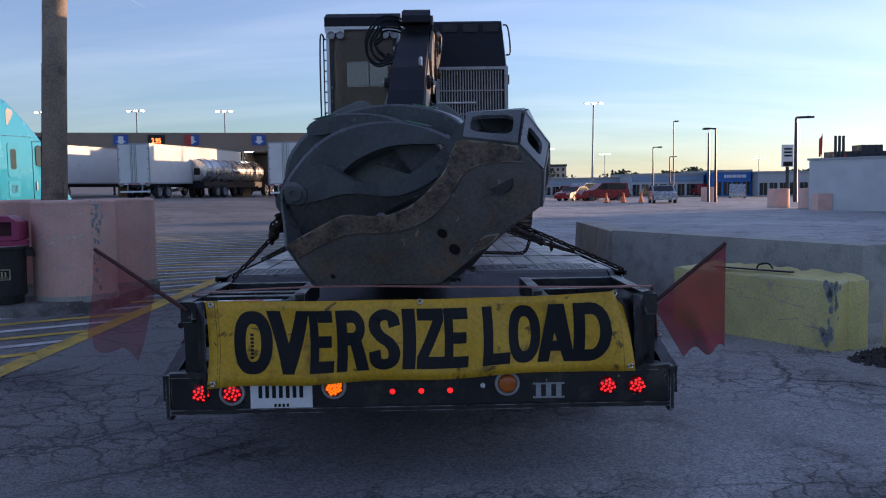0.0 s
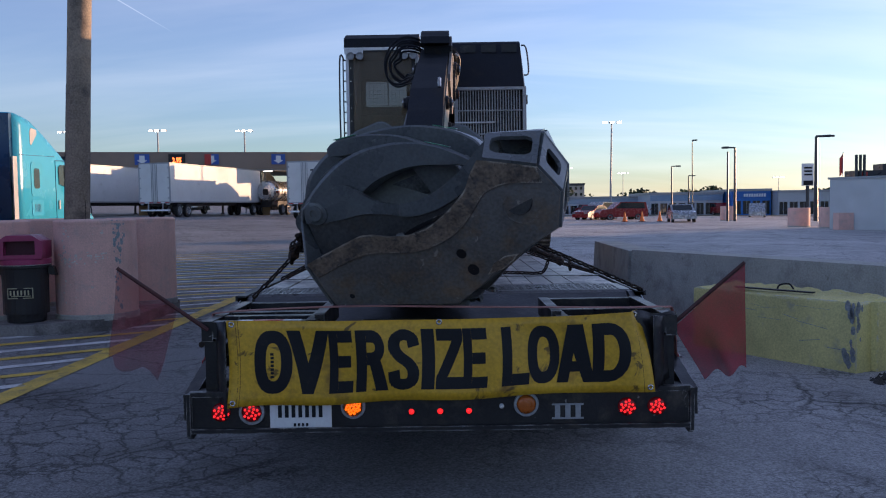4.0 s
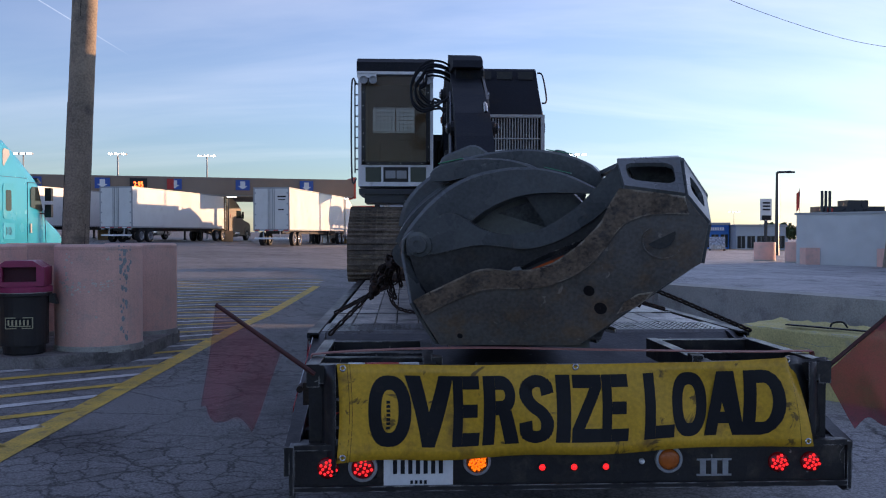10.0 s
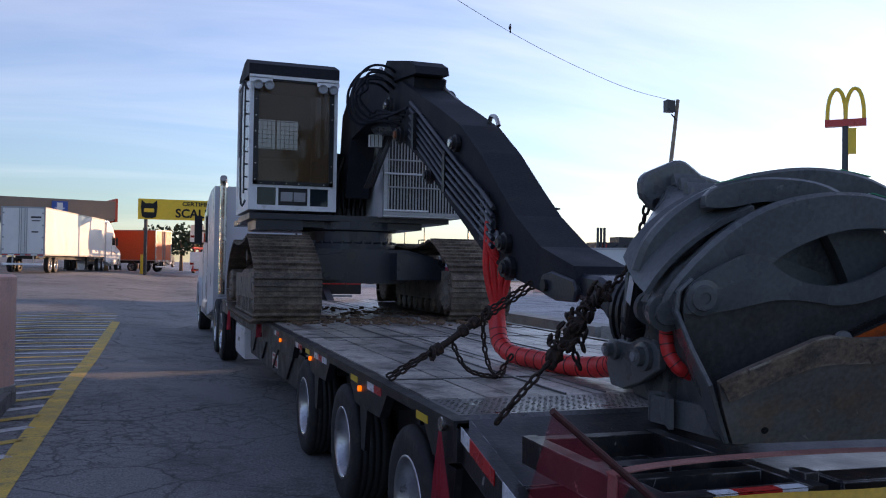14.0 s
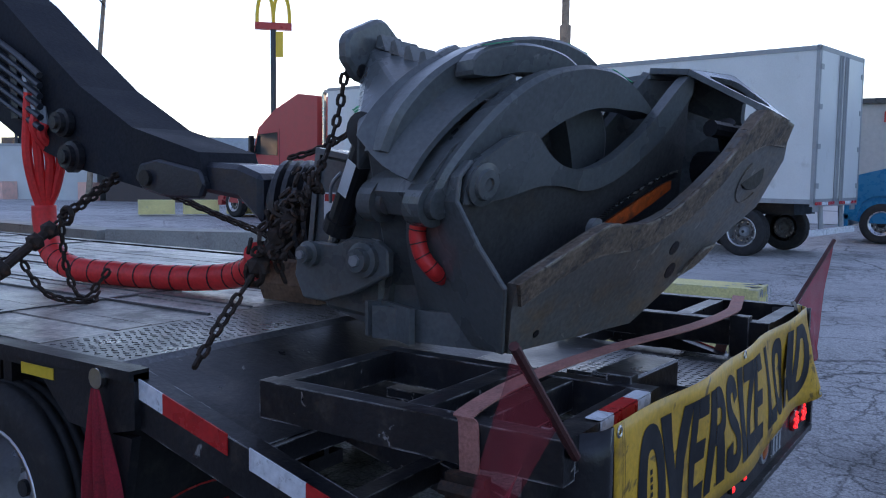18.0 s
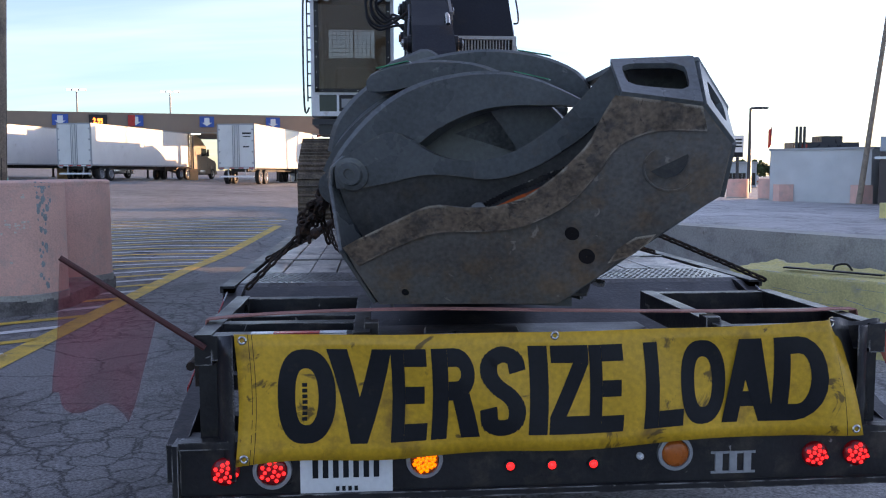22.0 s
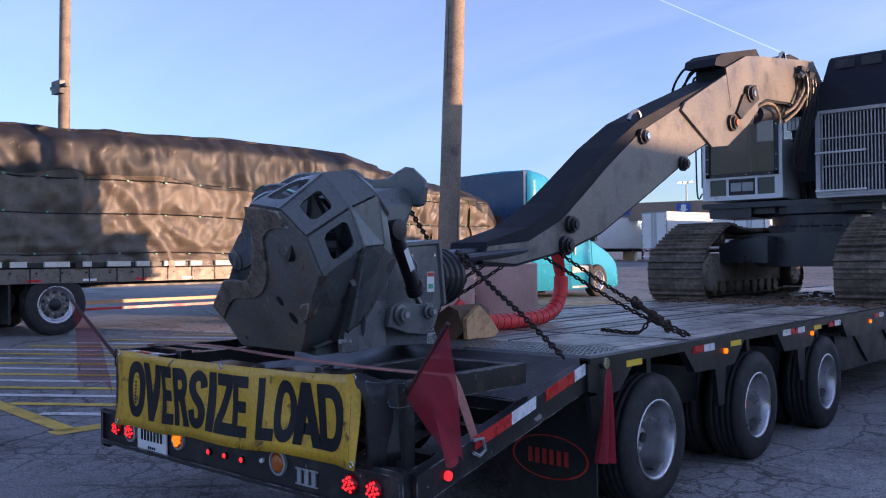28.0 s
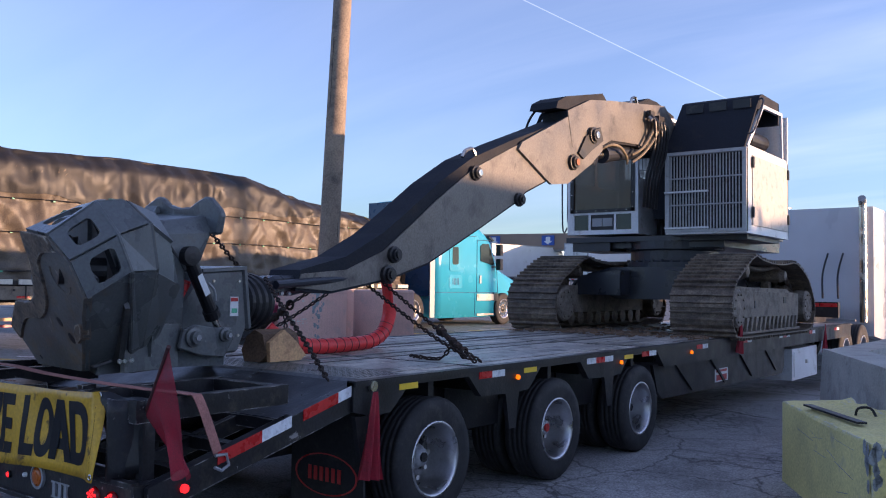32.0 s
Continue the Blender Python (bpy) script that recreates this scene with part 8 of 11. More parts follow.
wood_pole((-4.86, 7.08, GZP), (-4.42, 7.16, 10.2), 0.165, 0.12, "weathered grey wooden pole leaning out of the bollards")
p2 = wood_pole((-20.1, 8.3, gz(-20, 8)), (-19.7, 8.3, 13.0), 0.17, 0.13, "weathered wooden pole with short steel brackets behind the tarped trailer")
for z in (6.4, 9.3):
    bm = BM()
    box(bm, -20.35, 8.1, z, -19.4, 8.2, z + 0.09)
    box(bm, -20.15, 8.05, z - 0.15, -19.65, 8.2, z + 0.2)
    part("pole_bracket", bm, M_BLACK, p2, "dark bracket")

# ---- flatbed with a tarped load, and its blue tractor ----
TX = -10.76
tz = gz(-11.5, 8)
flat = placed("tarped_flatbed", (TX - 1.2, 6.0, tz), "long flatbed trailer with a high load under a black tarp", "trailer")
bm = BM()
box(bm, TX - 2.5, -9.0, tz + 1.12, TX, 16.2, tz + 1.2)
for x in (TX - 1.7, TX - 0.8):
    box(bm, x - 0.06, -8.5, tz + 0.75, x + 0.06, 16.0, tz + 1.12)
bed = part("bed_frame", bm, M_BLACK, flat)
bm = BM()
box(bm, TX - 0.02, -9.0, tz + 0.86, TX + 0.01, 16.2, tz + 1.1)
part("side_rail", bm, mat("grey_alloy_rail", (0.17, 0.145, 0.115), 0.5, metal=0.2, grain=0.2, dirt=(0.08, 0.07, 0.06), dirt_at=0.58), bed, "grey alloy side rail")
for k in range(26):
    bm = BM()
    y = -8.9 + k * 0.95
    box(bm, TX + 0.01, y, tz + 0.885, TX + 0.016, y + 0.24, tz + 0.925)
    part("reflective_tape", bm, M_REFR if k % 2 else M_REFW, bed, "reflective tape")
for k in range(40):
    bm = BM()
    y = -1.0 + k * 0.42
    lathe(bm, [(0.022, 0.0), (0.02, 0.004), (0.001, 0.004)], (TX + 0.0102, y, tz + 1.03), "x", 10, close=False)
    part("rail_hole", bm, M_BLACK, bed)
bm = BM()
for k in range(46):
    y = -8.8 + k * 0.545
    box(bm, TX + 0.0, y, tz + 1.13, TX + 0.05, y + 0.34 + 0.1 * math.sin(k * 3.1), tz + 1.22)
part("load_edge_board", bm, mat("pale_plastic_wrap", (0.6, 0.58, 0.5), 0.5, grain=0.15), bed, "pale edge boards under the tarp")
for k in range(14):
    bm = BM()
    y = -8.0 + k * 1.75
    box(bm, TX + 0.03, y, tz + 1.1, TX + 0.06, y + 0.12, tz + 1.23)
    part("winch_hook", bm, M_STRAPY if k % 3 == 0 else M_BLACK, bed)
for y in (2.44, 3.96, -6.5):
    for x in (TX - 0.16, TX - 2.34):
        wheel(flat, x, y, tz + 0.5, 1 if x > TX - 1 else -1, R=0.52, deep=False, rim=M_ALU)
M_PALEBOX = mat("pale_alloy_box", (0.6, 0.56, 0.48), 0.35, metal=0.3, grain=0.15, scale=2, dirt=(0.3, 0.27, 0.22), dirt_at=0.6)
for y0, y1 in ((9.95, 11.35), (11.37, 12.3)):
    bm = BM()
    box(bm, TX - 0.6, y0, tz + 0.6, TX + 0.03, y1, tz + 1.1)
    sb = part("side_box", bm, M_PALEBOX, flat, "pale alloy storage box under the bed", bevel=0.01)
    bm = BM()
    box(bm, TX + 0.03, y0 + 0.06, tz + 0.66, TX + 0.042, y1 - 0.06, tz + 1.04)
    part("box_door", bm, M_PALEBOX, sb, bevel=0.004)
    bm = BM()
    rod(bm, (TX + 0.05, (y0 + y1) / 2, tz + 0.75), (TX + 0.05, (y0 + y1) / 2, tz + 0.95), 0.012, 8)
    part("door_latch", bm, M_BLACK, sb)
# added strips; the orange of the sunlit gap is put into the upper one
bm = BM()
box(bm, TX - 0.36, 4.5, tz + 0.47, TX - 0.3, 8.4, tz + 0.53)
part("under_strip", bm, mat("sunlit_orange_strip", (0.6, 0.33, 0.15), 0.5, grain=0.2, scale=3, dirt=(0.3, 0.2, 0.12), dirt_at=0.58), flat, "added strip under the bed, painted in sunlit orange", bevel=0.006)
bm = BM()
box(bm, TX - 0.36, 4.5, tz + 0.36, TX - 0.3, 8.6, tz + 0.405)
part("under_strip", bm, M_REDP, flat, "added red strip low under the bed", bevel=0.006)
for y in (3.2, 1.6):
    bm = BM()
    box(bm, TX - 0.5, y - 0.02, tz + 0.22, TX - 0.02, y + 0.02, tz + 0.85)
    part("mud_flap", bm, M_RUBBER, flat, "black mud flap between the wheels")
for k in range(34):
    bm = BM()
    y = -1.0 + k * 0.5
    box(bm, TX + 0.01, y, tz + 0.87, TX + 0.022, y + 0.02, tz + 1.1)
    part("rail_rib", bm, M_BLACK, bed)


def tarp_top(y):
    pts = [(-9.0, 3.63), (2.4, 3.86), (7.75, 4.04), (10.7, 4.03), (12.3, 3.66), (15.0, 3.36), (15.7, 3.2), (16.2, 2.8)]
    for (a, za), (b, zb) in zip(pts, pts[1:]):
        if y <= b:
            return za + (zb - za) * (y - a) / (b - a)
    return 2.7


def tarp(u, v):
    """u along the load, v from the near hem up and over to the far hem; folds hang from the roof edge and gather at the hem."""
    y = -9.0 + 25.2 * u
    top = tarp_top(y)
    hem = tz + 1.16
    w = 2.46
    folds = 0.045 * math.sin(y * 1.3 + 1.3 * math.sin(y * 0.9)) + 0.05 * noise.noise((y * 1.1, v * 3, 0.3))
    if v < 0.45:
        t = v / 0.45
        z = hem + (top - hem) * t
        # folds fan out below each clip and die away half way to the next cord
        fan = 0.0
        for zb, lo in ((1.75, 0.55), (2.45, 0.7), (3.05, 0.6), (top - 0.25, 0.7)):
            q = (zb - z) / lo
            if 0 <= q < 1.3:
                k = round((y - 0.15 * (zb > 2)) / 0.72)
                dy = y - 0.72 * k - 0.15 * (zb > 2)
                spread = 0.10 + 0.5 * q
                w_k = 0.5 + 0.5 * noise.noise((k * 3.7, zb, 2.2))
                fan += 0.075 * max(0.0, w_k - 0.35) * math.cos(dy / spread * 7.0) * math.exp(-q * 1.8) * min(1, q * 7)
        low = max(0, 1 - t * 3.4)
        gather = 0.05 * (1 - abs(math.sin(z * 15 + 1.8 * noise.noise((y * 1.1, z, 0)) + 1.5 * math.sin(y * 0.8)))) * low + 0.07 * noise.noise((y * 2.2, z * 6.0, 1.7)) * low
        pleat = 0.075 * noise.noise((y * 3.4 + 0.6 * z, z * 0.35, 5.0)) * (0.4 + t) + 0.04 * noise.noise((y * 6.5, z * 0.6, 8.1)) * (0.35 + max(0, t - 0.5) * 1.6) + 0.05 * max(0.0, noise.noise((y * 0.9 + 1.1 * z, y * 0.5, 3.3)) - 0.1) * math.sin(y * 9 + 6 * z)
        crease = 0.1 * abs(noise.noise((y * 1.7 + 1.5 * z, z * 1.1 - 0.5 * y, 6.0))) + 0.08 * abs(noise.noise((y * 3.1 - 2.2 * z, z * 1.4 + 0.6 * y, 9.0)))
        x = TX - 0.01 + folds * 0.6 + fan + gather + pleat - crease - 0.3 * step(0.84, 1.0, t) ** 2
        for zb in (1.75, 2.45, 3.05):
            x -= 0.03 * math.exp(-((z - zb) / 0.05) ** 2)
    elif v < 0.55:
        t = (v - 0.45) / 0.1
        x, z = TX - 0.3 - (w - 0.6) * t, top + 0.07 * math.sin(math.pi * t) + 0.04 * noise.noise((y * 1.3, t * 3, 4.0))
    else:
        t = (v - 0.55) / 0.45
        x, z = TX - w + 0.05, top + (hem - top) * t
    if y > 15.4:
        s = step(15.4, 16.2, y)
        x = x + (TX - w / 2 - x) * 0.15 * s
    return x, y, z


bm = BM()
sheet(bm, 460, 90, tarp)
part("tarp", bm, M_TARP, flat, "wrinkled black tarp with elastic cords", smooth=True)
bm = BM()
sheet(bm, 8, 8, lambda u, v: (TX - 0.1 - 2.2 * u, 16.2 + 0.05 * noise.noise((u * 3, v * 4, 0)), tz + 1.16 + (tarp_top(16.2) - tz - 1.16) * v))
# a second, blacker sheet laid over the top, its hem hanging unevenly down the side
M_TARPTOP = mat("black_top_tarp", (0.016, 0.015, 0.015), 0.55, grain=0.3, scale=2.6, dirt=(0.03, 0.027, 0.025), dirt_at=0.6, bump=0.35)


def top_tarp(u, v):
    y = -9.0 + 25.2 * u
    lo = 0.45 * (0.6 + 0.14 * noise.noise((y * 0.45, 0.7, 2.0)) + 0.05 * noise.noise((y * 1.6, 1.7, 2.0)) + 0.18 * step(10.5, 12.5, y))
    x, y, z = tarp(u, lo + (0.56 - lo) * v)
    return x + 0.022 * (1 - v), y, z + 0.014


b2 = BM()
sheet(b2, 300, 24, top_tarp)
part("top_tarp", b2, M_TARPTOP, flat, "black sheet over the top of the load", smooth=True)
part("tarp_end", bm, M_TARP, flat, smooth=True)
for zb in (1.75, 2.45, 3.05):
    bm = BM()
    tube(bm, [(tarp((y + 9) / 25.2, 0.45 * (zb + 0.02 * math.sin(y * 1.3) - tz - 1.16) / (tarp_top(y) - tz - 1.16))[0] + 0.02, y, zb + 0.02 * math.sin(y * 1.3)) for y in [-9 + 0.18 * i for i in range(139)]], 0.012, 5)
    part("elastic_cord", bm, M_BLACK, flat, "black elastic cord")
    bm = BM()
    for k in range(34):
        y = -8.6 + k * 0.72 + 0.2 * (zb > 2)
        x = tarp((y + 9) / 25.2, 0.45 * (zb - tz - 1.16) / (tarp_top(y) - tz - 1.16))[0]
        box(bm, x + 0.02, y - 0.02, zb - 0.013, x + 0.035, y + 0.02, zb + 0.013)
    part("cord_clip", bm, M_GREENCLIP, flat, "green cord clip")
for y, y_top in ((2.9, 2.65), (13.43, 13.1), (14.9, 14.7)):
    bm = BM()
    top = tarp_top(y)
    pts = [(tarp((y + 9) / 25.2, 0.45 * i / 12)[0] + 0.03, y + (y_top - y) * i / 12, tz + 1.16 + (top - tz - 1.16) * i / 12) for i in range(13)]
    tube(bm, pts, 0.006, 6, flat=0.045)
    part("load_strap", bm, M_STRAPY, flat, "yellow webbing strap")

blue = placed("blue_tractor", (TX - 1.2, 19.0, tz), "sky blue sleeper tractor with a rounded roof and a rear painted in shade", "truck")
BXI, BXO = TX - 2.25, TX + 0.2


# cab stations: y, top height, half width, radius of the upper edges
CAB = ((17.15, 4.08, 1.22, 0.3), (17.5, 4.13, 1.225, 0.34), (18.1, 4.07, 1.225, 0.4), (18.6, 3.9, 1.225, 0.45), (19.1, 3.68, 1.22, 0.45), (19.5, 3.46, 1.21, 0.4), (19.8, 3.26, 1.2, 0.3), (20.0, 3.08, 1.19, 0.22),
       (20.3, 2.55, 1.16, 0.16), (20.55, 2.22, 1.12, 0.2), (21.1, 2.04, 1.12, 0.3), (21.7, 1.86, 1.1, 0.34), (22.1, 1.62, 1.06, 0.3), (22.25, 1.3, 1.02, 0.2))


bm = BM()
BXC = (BXI + BXO) / 2
rings = []
for y, top, hw, r in CAB:
    sec = [(-hw, tz + 0.27), (-hw, (tz + top) / 2), (-hw, top - r)]
    sec += [(-hw + r - r * math.cos(a), top - r + r * math.sin(a)) for a in (0.4, 0.8, 1.2)]
    sec += [(-hw + r, top), (0.0, top + 0.03)]
    sec += [(-x, z) for x, z in sec[-2::-1]]
    rings.append([bm.verts.new((BXC + x, y, z)) for x, z in sec])
for a, b in zip(rings, rings[1:]):
    for k in range(len(a) - 1):
        bm.faces.new((a[k], a[k + 1], b[k + 1], b[k]))
    bm.faces.new((a[-1], a[0], b[0], b[-1]))
bm.faces.new(rings[0][::-1])
bm.faces.new(rings[-1])
body = part("cab_body", bm, M_BLUE, blue, "sky blue cab and sleeper with a rounded roof", smooth=True)
# the rear wall stands in shade, which is put into its darker blue
bm = BM()
box(bm, BXI + 0.02, 17.0, tz + 0.9, BXO - 0.1, 17.15, 4.05)
part("sleeper_rear", bm, M_SHADEGAP, blue, "rear wall of the sleeper, its shade painted as dark blue", bevel=0.05)
bm = BM()
box(bm, BXO - 0.03, 16.95, tz + 0.3, BXO + 0.0, 17.16, 3.0)
part("rear_edge", bm, M_GALV, blue, "pale rear edge strip")
def panel(name, y0, y1, z0, z1, out, mt, parent, label="", r=0.05):
    """A rounded panel lying on the cab's flank."""
    bm = BM()
    pts = []
    for cy, cz, a0 in ((y1 - r, z1 - r, 0), (y0 + r, z1 - r, 90), (y0 + r, z0 + r, 180), (y1 - r, z0 + r, 270)):
        pts += [(cy + r * math.cos(radians(a0 + t)), cz + r * math.sin(radians(a0 + t))) for t in (0, 30, 60, 90)]
    prism(bm, pts, "x", BXO - 0.03, BXO + out)
    return part(name, bm, mt, parent, label)


sw = panel("sleeper_window_frame", 17.84, 18.46, 2.02, 2.9, 0.012, M_BLUE, body, r=0.1)
panel("sleeper_window", 17.98, 18.28, 2.22, 2.74, 0.018, M_WINDOW, sw, "dark sleeper window", 0.07)
panel("locker_door", 17.84, 18.48, 1.52, 1.92, 0.012, M_BLUE, body, "blue locker door", 0.06)
bm = BM()
for k in range(5):
    box(bm, BXO + 0.012, 18.0 + k * 0.07, 1.62, BXO + 0.015, 18.03 + k * 0.07, 1.82)
part("locker_mark", bm, M_SHADEGAP, body, kind="stuff")
bm = BM()
prism(bm, [(17.84, 3.68), (17.92, 3.76), (18.2, 3.74), (18.22, 3.62), (17.9, 3.32), (17.85, 3.36)], "x", BXO - 0.22, BXO + 0.008)
part("roof_emblem", bm, M_GALV, body, "small grey emblem")
bm = BM()
prism(bm, [(19.44, 2.36), (19.42, 2.82), (19.55, 2.9), (19.88, 2.9), (20.18, 2.3), (20.1, 2.26)], "x", BXO - 0.09, BXO + 0.008)
part("door_window", bm, M_WINDOW, body)
bm = BM()
for a, b in (((19.25, 1.4), (19.25, 3.0)), ((19.25, 3.0), (20.0, 3.02)), ((19.25, 1.4), (20.4, 1.4)), ((20.4, 1.4), (20.32, 2.3)), ((17.2, 1.4), (19.25, 1.4)), ((17.3, 3.05), (19.2, 3.1)), ((19.15, tz + 0.3), (19.15, 1.4))):
    rod(bm, (BXO - 0.005, *a), (BXO - 0.005, *b), 0.01, 5)
part("panel_gap", bm, M_SHADEGAP, body, kind="stuff")
bm = BM()
box(bm, BXO, 19.38, 1.68, BXO + 0.02, 19.46, 1.92)
part("door_handle", bm, M_GALV, body, "grey door handle", bevel=0.008)
for z0, z1 in ((1.16, 1.36), (0.7, 0.76)):
    bm = BM()
    box(bm, BXO - 0.03, 19.25, z0, BXO + 0.02, 20.15, z1)
    part("cab_step", bm, M_PALEBOX, body, "pale alloy cab step", bevel=0.008)
bm = BM()
box(bm, BXO - 0.1, 20.16, 1.14, BXO + 0.012, 20.42, 1.38)
part("step_end", bm, M_BLACK, body)
bm = BM()
vs = [bm.verts.new(q) for q in ((BXI + 0.2, 20.02, 3.04), (BXO - 0.2, 20.02, 3.04), (BXO - 0.1, 20.32, 2.54), (BXI + 0.1, 20.32, 2.54))]
bm.faces.new(vs)
solidify(bm, 0.02)
part("windscreen", bm, M_WINDOW, body)
bm = BM()
prism(bm, [(19.95, 3.1), (20.2, 3.0), (20.25, 3.03), (20.0, 3.16)], "x", BXI + 0.15, BXO - 0.05)
part("sun_visor", bm, M_BLACK, body, "black sun visor")
bm = BM()
for zz in (2.0, 2.45):
    box(bm, BXO + 0.05, 20.2, zz + 0.1, BXO + 0.22, 20.34, zz + 0.45)
rod(bm, (BXO - 0.04, 20.1, 2.2), (BXO + 0.12, 20.26, 2.2), 0.02, 6)
part("mirror", bm, M_BLACK, blue, "black door mirror", bevel=0.02)
bm = BM()
prism(bm, [(20.28, tz + 0.3), (20.3, 1.0), (20.5, 1.3), (20.75, 1.38), (21.0, 1.3), (21.2, 1.0), (21.22, tz + 0.3)], "x", BXO - 0.25, BXO - 0.045)
part("wheel_arch", bm, M_SHADEGAP, blue)
for y in (20.76, 16.2, 14.9):
    wheel(blue, TX + 0.07, y, tz + 0.5, 1, deep=False, R=0.5)
    wheel(blue, BXI + 0.13, y, tz + 0.5, -1, deep=False, R=0.5)
bm = BM()
for x in (TX - 1.6, TX - 0.85):
    box(bm, x, 14.2, tz + 0.7, x + 0.1, 18.0, tz + 0.95)
part("chassis", bm, M_BLACK, blue)
bm = BM()
lathe(bm, [(0.28, -0.6), (0.3, -0.55), (0.3, 0.55), (0.28, 0.6)], (TX - 0.15, 18.6, tz + 0.55), "y", 18)
part("fuel_tank", bm, M_BLUE, blue, smooth=False)

# ---- concrete barriers ----
def barrier(name, pts, h, t, mt, label, group, z=0.0, cap=0.0, foot=0.0):
    """A thick low wall through points, with a slightly narrower top."""
    bm = BM()
    L, R = [], []
    P = [Vector((p[0], p[1], 0)) for p in pts]
    for i, p in enumerate(P):
        d = (P[min(i + 1, len(P) - 1)] - P[max(i - 1, 0)]).normalized()
        nrm = Vector((-d.y, d.x, 0))
        L.append((p + nrm * t / 2, p + nrm * (t / 2 - cap)))
        R.append((p - nrm * t / 2, p - nrm * (t / 2 - cap)))
    lv = [(bm.verts.new((a.x, a.y, z)), bm.verts.new((b.x, b.y, z + h))) for a, b in L]
    rv = [(bm.verts.new((a.x, a.y, z)), bm.verts.new((b.x, b.y, z + h))) for a, b in R]
    for i in range(len(P) - 1):
        bm.faces.new((lv[i][0], lv[i][1], lv[i + 1][1], lv[i + 1][0]))
        bm.faces.new((rv[i][0], rv[i + 1][0], rv[i + 1][1], rv[i][1]))
        bm.faces.new((lv[i][1], rv[i][1], rv[i + 1][1], lv[i + 1][1]))
        bm.faces.new((lv[i][0], lv[i + 1][0], rv[i + 1][0], rv[i][0]))
    bm.faces.new((lv[0][0], rv[0][0], rv[0][1], lv[0][1]))
    bm.faces.new((lv[-1][0], lv[-1][1], rv[-1][1], rv[-1][0]))
    ob = placed(name, (P[0].x, P[0].y, z), label, "barrier", group)
    part("block", bm, mt, ob, bevel=0.02)
    if foot:
        d = (P[-1] - P[0]).normalized()
        nrm, a, b = Vector((-d.y, d.x, 0)), P[0] - d * foot, P[-1] + d * foot
        bm = BM()
        ring = lambda w, e, h_: [bm.verts.new((q.x, q.y, h_)) for q in (a + d * e + nrm * w, b - d * e + nrm * w, b - d * e - nrm * w, a + d * e - nrm * w)]
        lo4, mid4, hi4 = ring(t / 2 + foot, 0.0, z - 0.01), ring(t / 2 + foot, 0.0, z + 0.07), ring(t / 2 - 0.015, foot + 0.015, z + 0.24)
        for p4, q4 in ((lo4, mid4), (mid4, hi4)):
            for k in range(4):
                bm.faces.new((p4[k], p4[(k + 1) % 4], q4[(k + 1) % 4], q4[k]))
        bm.faces.new(hi4)
        bm.faces.new(lo4[::-1])
        part("foot", bm, mt, ob, "flared concrete foot", bevel=0.012)
    return ob


barrier("concrete_barrier", [(2.54, 6.72), (2.62, 9.7)], 0.88, 0.45, M_CONC, "grey concrete barrier with a chipped edge", "concrete barriers", z=0.13, cap=0.05, foot=0.08)
barrier("concrete_barrier", [(2.53, 6.67), (4.06, 3.42)], 0.9, 0.45, M_CONC, "long grey concrete barrier behind a yellow block", "concrete barriers", z=0.13, cap=0.05, foot=0.04)
# the yellow block: its top broken away along the back, its corner bared to grey
yb = placed("barrier_block", (3.2, 3.9, 0.13), "yellow painted concrete block with a broken top and worn corners", "barrier", "yellow blocks")
YD, YN = Vector((0.505, -0.863, 0)), Vector((0.863, 0.505, 0))
YA, YL, YW = Vector((2.578, 4.569, 0)), 1.79, 0.44
bm = BM()
random.seed(8)
g = []
for i in range(25):
    row = []
    for j in range(9):
        p = YA + YD * (YL * i / 24) + YN * (YW * j / 8)
        rough = 0.05 * step(0.35, 1.0, j / 8) * (0.4 + noise.noise((i * 0.6, j * 0.5, 1.0))) + 0.012 * noise.noise((i * 1.7, j * 1.3, 4.0))
        edge = -0.018 if j == 0 or i in (0, 24) else 0.0
        row.append(bm.verts.new((p.x, p.y, 0.765 + rough + edge)))
    g.append(row)
for i in range(24):
    for j in range(8):
        bm.faces.new((g[i][j], g[i + 1][j], g[i + 1][j + 1], g[i][j + 1]))
rim_v = [g[i][0] for i in range(25)] + [g[24][j] for j in range(1, 9)] + [g[i][8] for i in range(23, -1, -1)] + [g[0][j] for j in range(7, 0, -1)]
low = []
for v in rim_v:
    out = Vector((v.co.x, v.co.y, 0)) - (YA + YD * YL / 2 + YN * YW / 2)
    o = out.normalized() * 0.012
    low.append((bm.verts.new((v.co.x + o.x, v.co.y + o.y, 0.73)), bm.verts.new((v.co.x + o.x * 1.6 + 0.006 * noise.noise(v.co * 4), v.co.y + o.y * 1.6, 0.12))))
n = len(rim_v)
for k in range(n):
    a, b = k, (k + 1) % n
    bm.faces.new((rim_v[a], rim_v[b], low[b][0], low[a][0]))
    bm.faces.new((low[a][0], low[b][0], low[b][1], low[a][1]))
bm.faces.new([q[1] for q in low])
part("block", bm, M_YELCONC, yb)
bm = BM()
TQ = [YA + YD * a + YN * b for a, b in ((YL - 0.02, 0.19), (YL + 0.07, 0.21), (YL + 0.07, 0.4), (YL - 0.02, 0.42))]
prism(bm, [(q.x, q.y) for q in TQ], "z", 0.13, 0.745)
part("end_tongue", bm, M_YELCONC, yb, "upright tongue on the block's end", bevel=0.015)
M_BARE = mat("bare_blue_grey_block", (0.3, 0.32, 0.32), 0.85, grain=0.25, scale=9, bump=0.3)
bm = BM()
